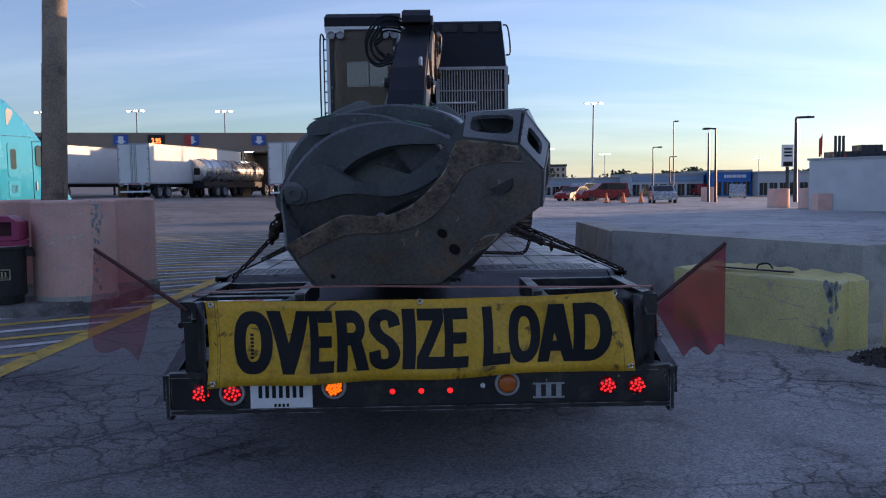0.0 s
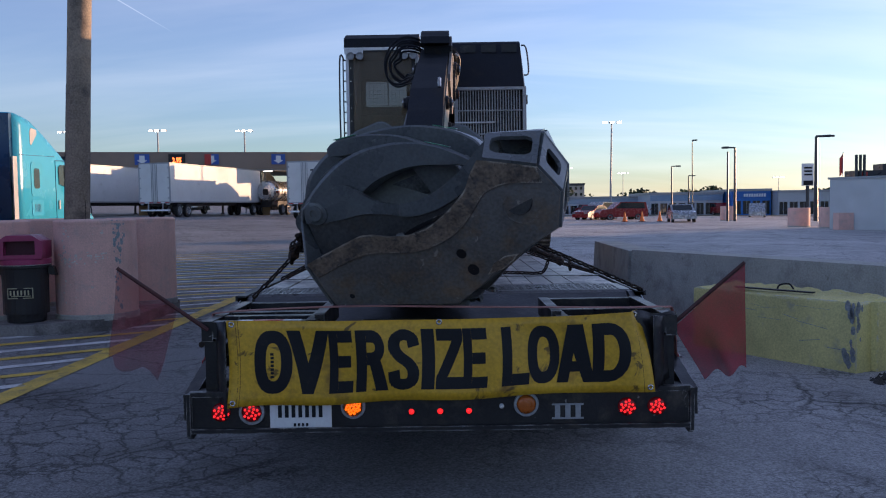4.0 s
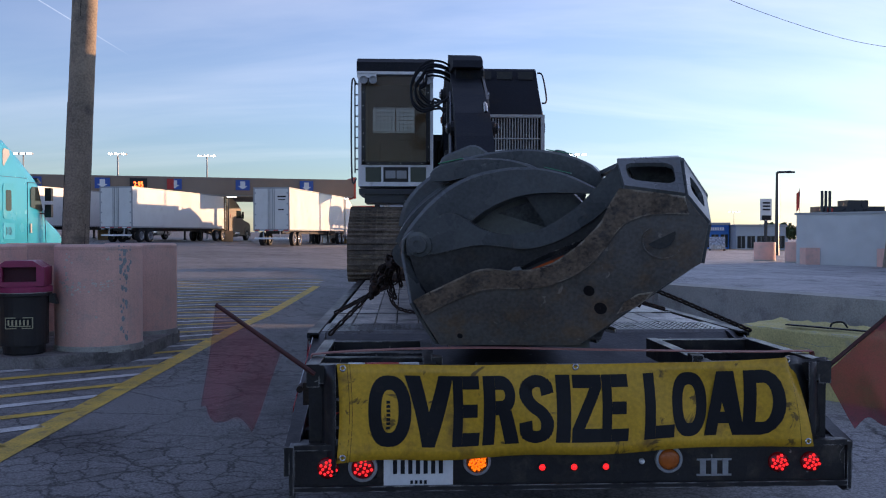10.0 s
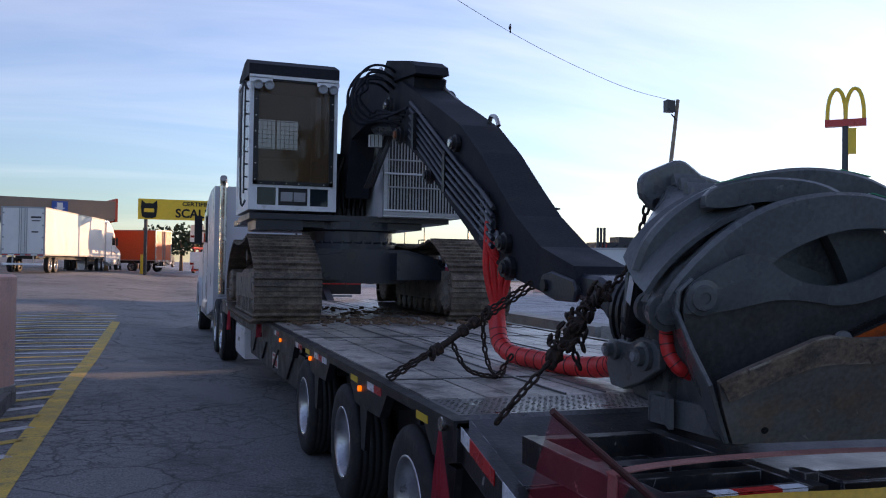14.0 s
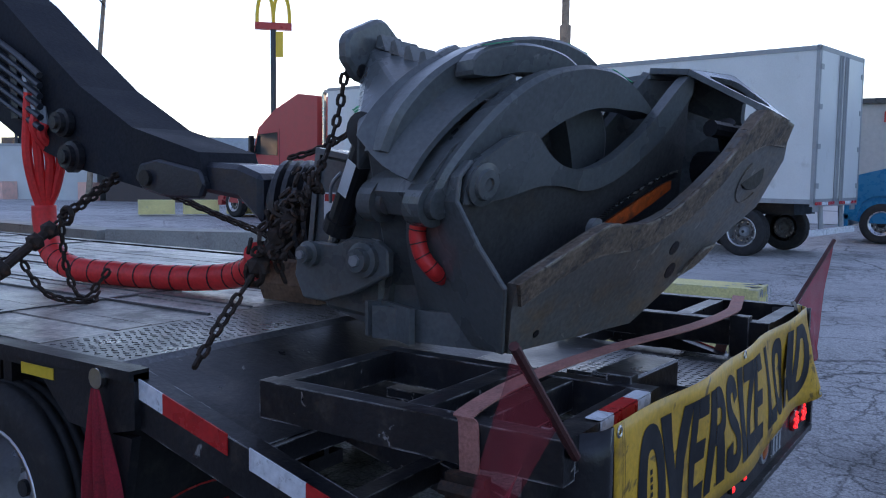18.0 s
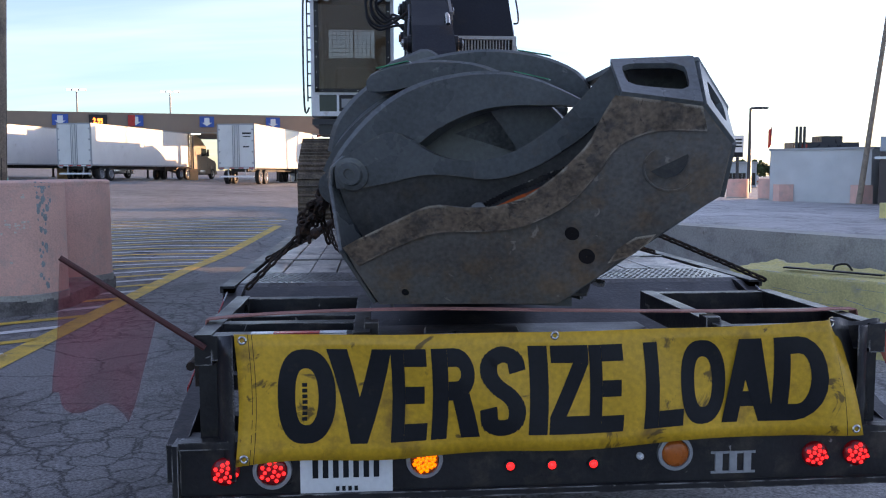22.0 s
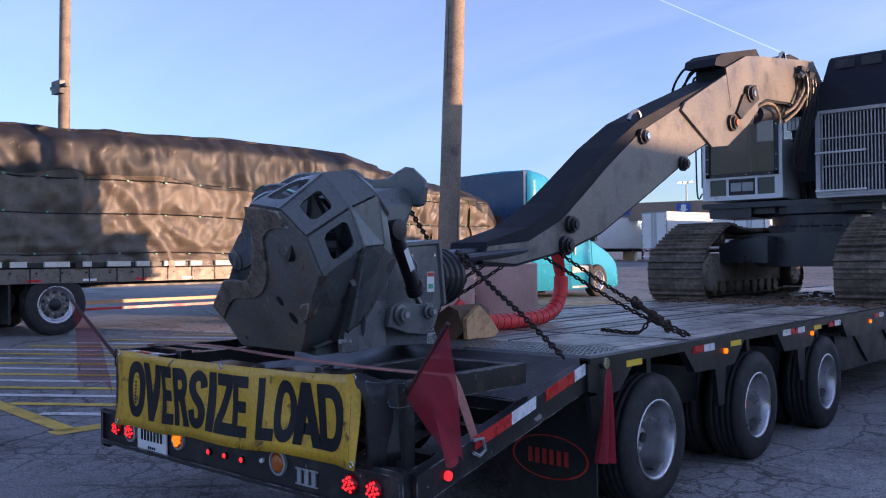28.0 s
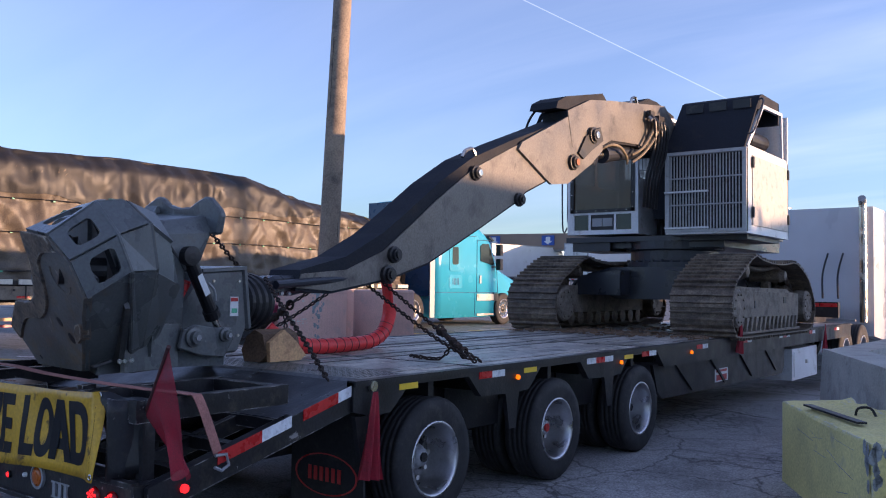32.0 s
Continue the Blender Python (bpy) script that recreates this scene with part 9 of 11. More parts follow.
for k in range(34):
    z = 0.72 - 0.5 * random.random() ** 1.5
    along = YL + 0.016 if k % 2 else YL - abs(random.gauss(0, 0.035))
    side = abs(random.gauss(0, 0.04)) if k % 2 else -0.0165
    c = YA + YD * along + YN * side + Vector((0, 0, z))
    t1 = YN if k % 2 else YD
    r = random.uniform(0.012, 0.045)
    bm.faces.new([bm.verts.new(c + t1 * r * 0.8 * math.cos(q) * random.uniform(0.6, 1.1) + Vector((0, 0, 1.3 * r * math.sin(q)))) for q in (i * math.pi / 4 for i in range(8))])
part("bare_patch", bm, M_BARE, yb, "bare grey concrete at the worn corner", kind="stuff")
bm = BM()
for k in range(9):
    c = YA + YD * random.uniform(0.5, 1.7) - YN * 0.0175 + Vector((0, 0, random.uniform(0.3, 0.68)))
    d = YD * random.uniform(0.05, 0.22) + Vector((0, 0, random.uniform(-0.02, 0.02)))
    w = Vector((0, 0, random.uniform(0.0015, 0.004)))
    bm.faces.new([bm.verts.new(p) for p in (c - d - w * 0.3, c + d - w, c + d + w * 0.2, c - d + w)])
part("scrape", bm, M_BARE, yb, "dark scrapes", kind="stuff")
bm = BM()
BR = Matrix.Translation((3.1, 3.83, 0.782)) @ Matrix.Rotation(math.atan2(-0.629, 0.469), 4, "Z")
box(bm, -0.4, -0.03, 0.0, 0.4, 0.03, 0.012, BR)
solo("steel_flat", bm, M_BLACK, "dark steel strip lying on the yellow block", "scrap")
bm = BM()
tube(bm, curve([(3.2, 4.0, 0.765), (3.22, 3.99, 0.815), (3.3, 3.96, 0.825), (3.34, 3.94, 0.765)], 4), 0.009, 6)
solo("lifting_eye", bm, M_BLACK, "rusty lifting eye in the yellow block", "lifting eye")
# a second yellow block in line with the first, its end bared to grey
yb2 = barrier("barrier_block", [(4.03, 2.86), (4.18, 0.84)], 0.62, 0.44, M_YELCONC, "yellow painted concrete block with a chipped grey end", "yellow blocks", z=0.14, cap=0.03)
bm = BM()
for k in range(40):
    z = 0.74 - 0.3 * random.random() ** 2
    if k % 3:
        c, t1, t2 = Vector((3.98 + 0.4 * random.random(), 0.838 + 0.02 * random.random(), z)), Vector((1, 0.07, 0)), Vector((0, 0, 1))
        c.y = 0.824
    else:
        c, t1, t2 = Vector((4.0 + 0.36 * random.random(), 0.86 + abs(random.gauss(0, 0.09)), 0.7625)), Vector((1, 0, 0)), Vector((0, 1, 0))
    r = random.uniform(0.015, 0.045)
    bm.faces.new([bm.verts.new(c + t1 * r * math.cos(q) * random.uniform(0.6, 1.1) + t2 * r * math.sin(q)) for q in (i * math.pi / 4 for i in range(8))])
part("bare_patch", bm, M_BARE, yb2, "bare grey concrete at the chipped end", kind="stuff")
# dirt and gravel against the block
bm = BM()
random.seed(11)
for k in range(420):
    a, d = random.uniform(0, 6.28), random.random() ** 0.6
    x, y = 3.95 + 0.5 * d * math.cos(a), 2.62 + 0.4 * d * math.sin(a)
    r = random.uniform(0.012, 0.045)
    zc = 0.13 + 0.12 * (1 - d) + r * 0.4
    vs = [bm.verts.new((x + r * dx * random.uniform(0.6, 1.2), y + r * dy * random.uniform(0.6, 1.2), zc + r * dz * 0.8)) for dx, dy, dz in ((1, 0, 0), (-1, 0, 0), (0, 1, 0), (0, -1, 0), (0, 0, 1), (0, 0, -1))]
    for f in ((0, 2, 4), (2, 1, 4), (1, 3, 4), (3, 0, 4), (2, 0, 5), (1, 2, 5), (3, 1, 5), (0, 3, 5)):
        bm.faces.new([vs[i] for i in f])
solo("gravel", bm, mat("dark_gravel", (0.06, 0.055, 0.05), 0.9, grain=0.3), "dark gravel and dirt heaped by the block", "gravel", kind="stuff")
# litter specks on the asphalt
bm = BM()
for k in range(60):
    x, y = random.uniform(1.8, 8), random.uniform(-3, 5)
    box(bm, -0.02, -0.012, 0.001, 0.02, 0.012, 0.004, Matrix.Translation((x, y, gz(x, y))) @ Matrix.Rotation(random.uniform(0, 6), 4, "Z") @ Matrix.Diagonal((random.uniform(0.4, 1.2), random.uniform(0.4, 1.2), 1, 1)))
solo("litter", bm, mat("paper_scraps", (0.5, 0.48, 0.45), 0.8), "small paper scraps on the asphalt", "litter", kind="stuff")


# ---- painted hatching ----
def stripe(p, q, w, mt, nseg=8):
    a, b = Vector((*p, 0)), Vector((*q, 0))
    d = (b - a).normalized()
    nrm = Vector((-d.y, d.x, 0)) * w / 2
    bm = BM()
    g = []
    for i in range(nseg + 1):
        c = a.lerp(b, i / nseg)
        g.append([bm.verts.new((v.x, v.y, gz(v.x, v.y) + 0.005)) for v in (c + nrm, c - nrm)])
    for i in range(nseg):
        bm.faces.new((g[i][0], g[i][1], g[i + 1][1], g[i + 1][0]))
    return part("road_stripe", bm, mt, hatch)


hatch = placed("hatching", (0, 0, 0), "worn yellow and white hatching painted on the asphalt", "road marking", kind="structure")
stripe((-3.4, 0.6), (-3.22, 21.0), 0.2, M_YELPAINT, 24)
stripe((-3.42, 0.75), (-9.5, 1.0), 0.16, M_YELPAINT, 10)
for k in range(44):
    y = 1.6 + 0.6 * k
    run = min(6.1, (y - 0.9) / 0.85)
    if y < 21 + 0.5 * run:
        stripe((-3.48 + 0.009 * y, y), (-3.48 - run, y - 0.85 * run), 0.13, M_YELPAINT if k % 2 else M_WHITEPAINT, 10)


# ---- road tractors and van trailers ----
def road_tractor(name, at, rz, paint, label, top=3.9, hood=2.2, sleeper=1.9, stack=True, low_roof=False):
    """A conventional tractor. Its own space: the sleeper's back at y = 0, nose to +y."""
    ob = thing(name, at, rz, label, "truck")
    y1, y2 = sleeper, sleeper + 1.25
    ye = y2 + hood
    zt = top
    prof = [(0, 0.75), (0, zt), (sleeper * 0.5, zt + (0.0 if low_roof else 0.12)), (y1 + 0.3, zt - 0.15 if low_roof else zt - 0.35), (y2 - 0.1, 3.0 if not low_roof else 2.75), (y2 + 0.25, 2.1), (y2 + 0.5, 1.98), (ye - 0.25, 1.68), (ye, 1.4), (ye, 0.6), (ye - 0.5, 0.5), (y1, 0.5)]
    bm = BM()
    prism(bm, prof, "x", -1.2, 1.2)
    body = part("cab_body", bm, paint, ob, bevel=0.08)
    for s in (-1, 1):
        bm = BM()
        prism(bm, [(y1 + 0.1, 2.1), (y1 + 0.1, 2.85), (y2 - 0.1, 2.8), (y2 + 0.12, 2.15)], "x", s * 1.2, s * 1.212)
        part("door_window", bm, M_WINDOW, body)
        bm = BM()
        box(bm, s * 1.2, y1, 0.8, s * 1.206, y1 + 0.012, 2.95)
        box(bm, s * 1.2, y2 + 0.2, 0.8, s * 1.206, y2 + 0.212, 2.0)
        part("door_gap", bm, M_BLACK, body)
        bm = BM()
        box(bm, s * 1.25, y2 + 0.05, 2.1, s * 1.42, y2 + 0.15, 2.75)
        rod(bm, (s * 1.2, y2 + 0.1, 2.4), (s * 1.3, y2 + 0.1, 2.4), 0.02, 6)
        part("mirror", bm, M_BLACK, body, bevel=0.015)
        bm = BM()
        lathe(bm, [(0.3, -0.55), (0.31, -0.5), (0.31, 0.5), (0.3, 0.55)], (s * 0.95, y1 + 0.3, 0.68), "y", 16)
        part("fuel_tank", bm, M_ALU, ob)
        wheel(ob, s * 1.08, ye - 0.85, 0.5, s, deep=False)
        for y in (-1.0, -2.3):
            wheel(ob, s * 1.08, y, 0.5, s, deep=True)
        bm = BM()
        prism(bm, [(ye - 1.5, 0.62), (ye - 1.38, 1.12), (ye - 1.1, 1.3), (ye - 0.6, 1.3), (ye - 0.32, 1.1), (ye - 0.2, 0.62), (ye - 0.3, 0.62), (ye - 0.42, 1.02), (ye - 0.65, 1.18), (ye - 1.05, 1.18), (ye - 1.28, 1.02), (ye - 1.4, 0.62)], "x", s * 1.19, s * 1.25)
        part("fender", bm, paint, body)
        if stack:
            bm = BM()
            rod(bm, (s * 1.05, -0.15, 1.0), (s * 1.05, -0.15, zt - 0.05), 0.07, 12)
            tube(bm, curve([(s * 1.05, -0.15, zt - 0.1), (s * 1.05, -0.16, zt + 0.06), (s * 1.06, -0.26, zt + 0.14)], 4), 0.07, 12)
            part("exhaust_stack", bm, M_CHROME, ob, "chrome exhaust stack")
        bm = BM()
        prism(bm, [(-3.0, 0.75), (-3.0, 0.95), (ye - 1, 0.95), (ye - 1, 0.75)], "x", s * 0.4, s * 0.48)
        part("chassis_rail", bm, M_BLACK, ob)
        bm = BM()
        box(bm, s * 0.75, -1.65, 1.06, s * 1.22, -1.6, 1.1)
        box(bm, s * 0.85, ye - 0.02, 0.95, s * 1.15, ye + 0.02, 1.2)
        part("headlamp", bm, M_GALV, ob)
    bm = BM()
    prism(bm, [(y2 - 0.08, 2.95), (y2 + 0.24, 2.12), (y2 + 0.26, 2.14), (y2 - 0.05, 2.98)], "x", -1.08, 1.08)
    part("windscreen", bm, M_WINDOW, body)
    bm = BM()
    box(bm, -0.6, ye, 0.75, 0.6, ye + 0.02, 1.4)
    part("radiator_grille", bm, M_CHROME, body)
    bm = BM()
    box(bm, -1.2, ye - 0.1, 0.4, 1.2, ye + 0.12, 0.7)
    part("front_bumper", bm, paint, ob, bevel=0.04)
    return ob


def van_trailer(name, at, rz, label, L=15.8, skin=None, marks=None):
    """A box trailer. Its own space: rear doors at y = 0, nose at +y."""
    skin = skin or M_TRAILW
    ob = thing(name, at, rz, label, "trailer", "van trailers")
    bm = BM()
    box(bm, -1.29, 0.02, 1.12, 1.29, L, 4.08)
    body = part("van_body", bm, skin, ob, bevel=0.02)
    bm = BM()
    for s in (-1, 1):
        for z in (1.1, 4.0):
            box(bm, s * 1.28, 0.0, z, s * 1.305, L, z + 0.09)
        box(bm, s * 1.2, -0.015, 1.1, s * 1.305, 0.05, 4.1)
    box(bm, -1.3, -0.015, 4.0, 1.3, 0.05, 4.1)
    box(bm, -1.3, -0.015, 1.05, 1.3, 0.05, 1.2)
    part("van_rail", bm, M_GALV, body)
    for s in (-1, 1):
        bm = BM()
        box(bm, s * 0.01, -0.02, 1.2, s * 1.2, 0.0, 4.0)
        d = part("rear_door", bm, skin, body)
        for x in (0.1, 0.22):
            bm = BM()
            rod(bm, (s * x, -0.04, 1.15), (s * x, -0.04, 4.0), 0.02, 6)
            part("lock_bar", bm, M_GALV, d)
        bm = BM()
        for k in range(4):
            box(bm, s * 1.1, -0.035, 1.4 + k * 0.75, s * 1.25, -0.02, 1.5 + k * 0.75)
        part("door_hinge", bm, M_GALV, d)
        for k, c in enumerate("RWR"):
            bm = BM()
            box(bm, s * (0.15 + k * 0.36), -0.03, 1.08, s * (0.48 + k * 0.36), -0.018, 1.14)
            part("reflective_tape", bm, M_REFR if c == "R" else M_REFW, body)
        for y in (1.4, 2.7):
            wheel(ob, s * 1.1, y, 0.5, s, deep=True)
        bm = BM()
        box(bm, s * 0.7, L - 3.6, 0.2, s * 0.82, L - 3.45, 1.1)
        box(bm, s * 0.65, L - 3.65, 0.12, s * 0.87, L - 3.4, 0.2)
        part("landing_leg", bm, M_BLACK, ob)
        bm = BM()
        rod(bm, (s * 0.6, 0.1, 1.1), (s * 0.6, 0.05, 0.5), 0.05, 6)
        box(bm, s * 0.95, 0.0, 0.95, s * 1.2, 0.03, 1.05)
        part("guard_post", bm, M_GALV, ob)
    bm = BM()
    box(bm, -1.2, -0.02, 0.48, 1.2, 0.07, 0.6)
    part("under_guard", bm, M_REFW, ob, "striped rear guard")
    bm = BM()
    box(bm, -0.6, 0.6, 0.85, 0.6, L - 0.5, 1.1)
    part("under_frame", bm, M_BLACK, ob)
    if marks:
        for x, z, w, h, mt in marks:
            bm = BM()
            box(bm, x, -0.034, z, x + w, -0.0205, z + h)
            part("door_bars", bm, mt, body, kind="stuff")
    return ob


# the tractor that draws the lowered trailer
road_tractor("white_tractor", (-0.06, 15.5, 0.0), 0, mat("silver_white_paint", (0.55, 0.57, 0.6), 0.35, grain=0.06, scale=1.5), "pale silver-white sleeper tractor coupled to the trailer", top=3.18, sleeper=2.0, low_roof=True)
bm = BM()
for x in (0.35, 0.62):
    tube(bm, curve([(x, 15.45, 2.3), (x - 0.04, 15.2, 1.9), (x + 0.03, 14.9, 1.45)], 5), 0.02, 6)
solo("air_hose", bm, M_HOSEK, "black air hoses behind the white tractor", "hose")

# ---- fuel canopy with trucks ----
CYF = 78.0
can_z = 0.75
canopy = placed("fuel_canopy", (-20, CYF, can_z), "long tan fuel canopy with lane signs and lit soffit lamps", "canopy")
bm = BM()
box(bm, -62, CYF, 5.2, -4.9, CYF + 14, 6.75)
roof = part("canopy_roof", bm, M_TAN, canopy, "tan metal canopy roof", bevel=0.05)
bm = BM()
box(bm, -61.9, CYF + 0.1, 5.08, -5.0, CYF + 13.9, 5.2)
part("soffit", bm, mat("grey_soffit", (0.3, 0.29, 0.27), 0.7), roof)
bm = BM()
prism(bm, [(CYF, 5.0), (CYF, 7.0), (CYF + 14, 7.0), (CYF + 14, 5.0)], "x", -4.9, -4.7)
part("canopy_end", bm, mat("red_canopy_end", (0.55, 0.07, 0.03), 0.5), roof, "red end panel")
bm = BM()
box(bm, -4.7, CYF + 1, 5.4, -4.66, CYF + 7, 6.4)
part("canopy_end_sign", bm, M_SIGNY, roof)
for x, kind_ in ((-32.4, 0), (-26.95, 0), (-24.0, 2), (-21.0, 1), (-15.1, 0), (-9.35, 0), (-38.0, 0), (-43.5, 0), (-49, 0)):
    bm = BM()
    w = 0.62 if kind_ != 2 else 0.72
    box(bm, x - w, CYF - 0.12, 5.62, x + w, CYF - 0.02, 6.55)
    sg = part("lane_sign", bm, M_SIGNB if kind_ != 2 else M_BLACK, canopy, "blue lane sign with a white arrow" if kind_ != 2 else "black price display with lit red digits")
    if kind_ == 2:
        lettering("price_display", "2.95", 0.62, Matrix.Translation((x, CYF - 0.14, 6.0)) @ Matrix.Rotation(radians(90), 4, "X"), M_DIGIT, sg, 0.75, 0.01, 0.015)
    else:
        bm = BM()
        prism(bm, [(x - 0.22, 6.42), (x - 0.22, 6.0), (x - 0.42, 6.0), (x, 5.7), (x + 0.42, 6.0), (x + 0.22, 6.0), (x + 0.22, 6.42)], "y", CYF - 0.135, CYF - 0.121)
        part("arrow", bm, M_PLATEW, sg)
        if kind_ == 1:
            bm = BM()
            box(bm, x - 0.62, CYF - 0.14, 5.62, x - 0.05, CYF - 0.136, 6.55)
            part("sign_half", bm, M_REDP, sg)
for x in (-5.6, -16.4, -27, -38, -49):
    for dy in (2.0, 12.0):
        bm = BM()
        z0 = gz(x, CYF + dy)
        box(bm, x - 0.2, CYF + dy, z0, x + 0.2, CYF + dy + 0.4, 5.1)
        part("canopy_post", bm, M_DARK, canopy, "dark canopy post")
        bm = BM()
        box(bm, x - 0.5, CYF + dy - 0.6, z0, x + 0.5, CYF + dy - 0.1, z0 + 1.0)
        part("bollard_block", bm, mat("ochre_block", (0.5, 0.32, 0.16), 0.7), canopy)
        bm = BM()
        box(bm, x - 0.35, CYF + dy + 0.5, z0, x + 0.35, CYF + dy + 1.2, z0 + 2.2)
        part("fuel_pump", bm, M_PLATEW, canopy, "pale fuel pump with a red head")
        bm = BM()
        box(bm, x - 0.37, CYF + dy + 0.48, z0 + 2.2, x + 0.37, CYF + dy + 1.22, z0 + 2.6)
        part("pump_head", bm, M_REDP, canopy)
for i in range(11):
    bm = BM()
    x = -58 + i * 5.2
    box(bm, x, CYF + 1.2, 5.06, x + 0.8, CYF + 1.8, 5.08)
    part("soffit_lamp", bm, M_LAMPW, canopy, "lit soffit lamp")
bm = BM()
box(bm, -7.5, CYF + 1.5, 0.8, -6.9, CYF + 2.1, 3.2)
part("pay_kiosk", bm, M_PLATEW, canopy)
canopy.matrix_world = pose(-20, 73.8, can_z, 0, 0, 14)
bm = BM()
rod(bm, (-3.0, CYF - 3, gz(-3, 75)), (-3.0, CYF - 3, 2.2), 0.22, 14)
solo("bollard", bm, M_SIGNY, "yellow steel bollard by the canopy", "bollard")

a_z = gz(-21.6, 60)
van_trailer("van_trailer", (-21.7, 60.2, a_z), -12.5, "white van trailer lit by low sun, drawn under the canopy")
road_tractor("dark_tractor", (-18.1, 76.8, a_z), -12.5, mat("grey_brown_paint", (0.2, 0.16, 0.12), 0.4), "grey-brown tractor under the canopy")
b_z = gz(-9.9, 57)
van_trailer("van_trailer", (-9.9, 56.7, b_z), -10.0, "white van trailer with dark lettering on its doors", marks=((0.45, 3.4, 0.6, 0.1, M_INK), (0.5, 3.2, 0.5, 0.06, M_INK), (0.5, 2.5, 0.4, 0.08, M_INK)))
road_tractor("white_tractor", (-7.0, 73.2, b_z), -10.0, M_WHITE, "white tractor under the canopy")
van_trailer("van_trailer", (-29.6, 60.5, gz(-29, 60)), -12.5, "white van trailer in the next lane")
road_tractor("white_tractor", (-26.0, 77.2, gz(-26, 77)), -12.5, M_WHITE, "white tractor under the canopy")
van_trailer("van_trailer", (-40, 62, gz(-40, 62)), -12.5, "white van trailer waiting in a far lane", marks=((-1.0, 2.6, 0.7, 0.35, M_SIGNB),))
van_trailer("van_trailer", (-52, 64, gz(-52, 64)), -12.5, "white van trailer waiting in a far lane", marks=((-1.0, 2.6, 0.7, 0.35, M_SIGNB),))
van_trailer("van_trailer", (-1.2, 86.5, gz(-3, 86)), 55, "faded orange curtain-side trailer beyond the canopy", L=9, skin=mat("orange_curtain", (0.5, 0.1, 0.03), 0.5, grain=0.1))

# tanker that drives off between the lanes
tanker = thing("tanker_trailer", (-15.5, 62, 0.9), -12, "polished steel tank trailer driving in under the canopy", "tanker")
bm = BM()
lathe(bm, [(0.3, 0.0), (0.85, 0.08), (0.95, 0.2), (0.95, 11.0), (0.85, 11.15), (0.3, 11.25)], (0, 0, 2.2), "y", 28)
tank = part("tank", bm, mat("brushed_tank_steel", (0.6, 0.6, 0.6), 0.28, metal=1.0, grain=0.05, scale=2), tanker, smooth=False)
for k in range(6):
    bm = BM()
    lathe(bm, [(0.95, 0.0), (0.985, 0.02), (0.985, 0.08), (0.95, 0.1)], (0, 0.9 + 1.8 * k, 2.2), "y", 28, close=False)
    part("tank_band", bm, M_GALV, tank)
bm = BM()
box(bm, -0.25, -0.03, 1.85, 0.25, 0.02, 2.4)
part("hazard_panel", bm, M_INK, tank)
bm = BM()
box(bm, -1.1, -0.1, 0.75, 1.1, 0.2, 0.95)
box(bm, -0.5, 0.2, 0.8, 0.5, 11.5, 1.3)
part("tank_frame", bm, M_BLACK, tanker)
for s in (-1, 1):
    for y in (1.2, 2.5):
        wheel(tanker, s * 1.05, y, 0.5, s, deep=True)
road_cab = road_tractor("dark_tractor", (0, 0, 0), 0, M_DARK, "dark tractor drawing the tanker")


# ---- lamps on masts ----
def light_mast(at, h, lamps, label, arm=0.0, lit=True, r=0.12, lean=0.0):
    ob = placed("light_mast", at, label, "street lamp", "light masts")
    x, y, z = at
    tx = x + lean * h
    bm = BM()
    rod(bm, at, (tx, y, z + h), r, 10, r * 0.6)
    part("mast", bm, M_DARK if not lit else M_GALV, ob)
    if arm:
        bm = BM()
        rod(bm, (tx, y, z + h), (tx + arm, y, z + h + 0.05), r * 0.5, 8)
        part("mast_arm", bm, M_DARK, ob)
    for k in range(lamps):
        bm = BM()
        dx = (k - (lamps - 1) / 2) * 0.72 + (arm if lamps == 1 else 0)
        box(bm, tx + dx - 0.25, y - 0.25, z + h - 0.06, tx + dx + 0.25, y + 0.2, z + h + 0.1)
        hd = part("lamp_head", bm, M_GALV if lit else M_DARK, ob, bevel=0.03)
        if lit:
            bm = BM()
            box(bm, tx + dx - 0.21, y - 0.28, z + h - 0.08, tx + dx + 0.21, y - 0.25, z + h + 0.1)
            part("lamp_glass", bm, M_LAMPW, hd, "lit lamp glass")
    return ob


light_mast((-31.9, 92, 1), 9.4, 3, "galvanised mast with lit floodlights behind the canopy")
light_mast((-22.7, 94, 1), 9.4, 3, "galvanised mast with lit floodlights behind the canopy")
light_mast((-42, 92, 1), 9.4, 3, "galvanised mast with lit floodlights behind the canopy")
light_mast((16.9, 84.1, -0.1), 9.9, 3, "tall dark mast with lit floodlights on the far lot", lean=0.02)
light_mast((27.9, 102, -0.4), 6.4, 1, "dark street lamp in the far lot", arm=0.8, lit=False)
light_mast((30.3, 101.5, -0.4), 9.5, 1, "slim pale street lamp in the far lot", arm=0.3, lit=False, r=0.09)
light_mast((23.9, 66.9, -0.2), 6.2, 1, "dark street lamp with a flat head", arm=-0.8, lit=False, r=0.13)
light_mast((23.4, 67.2, -0.2), 5.9, 0, "bare dark post beside a street lamp", lit=False, r=0.11)
light_mast((31.6, 69.3, -0.3), 7.3, 1, "thick dark street lamp on the far lot", arm=1.2, lit=False, r=0.2)
light_mast((32.6, 111.3, -0.4), 5.5, 1, "dark street lamp in the far lot", arm=0.6, lit=False)
for x, y, h in ((42.1, 200, 9.8), (28.8, 200, 11.2), (75, 190, 8)):
    light_mast((x, y, -1.2), h, 4, "far stadium light mast", r=0.1)
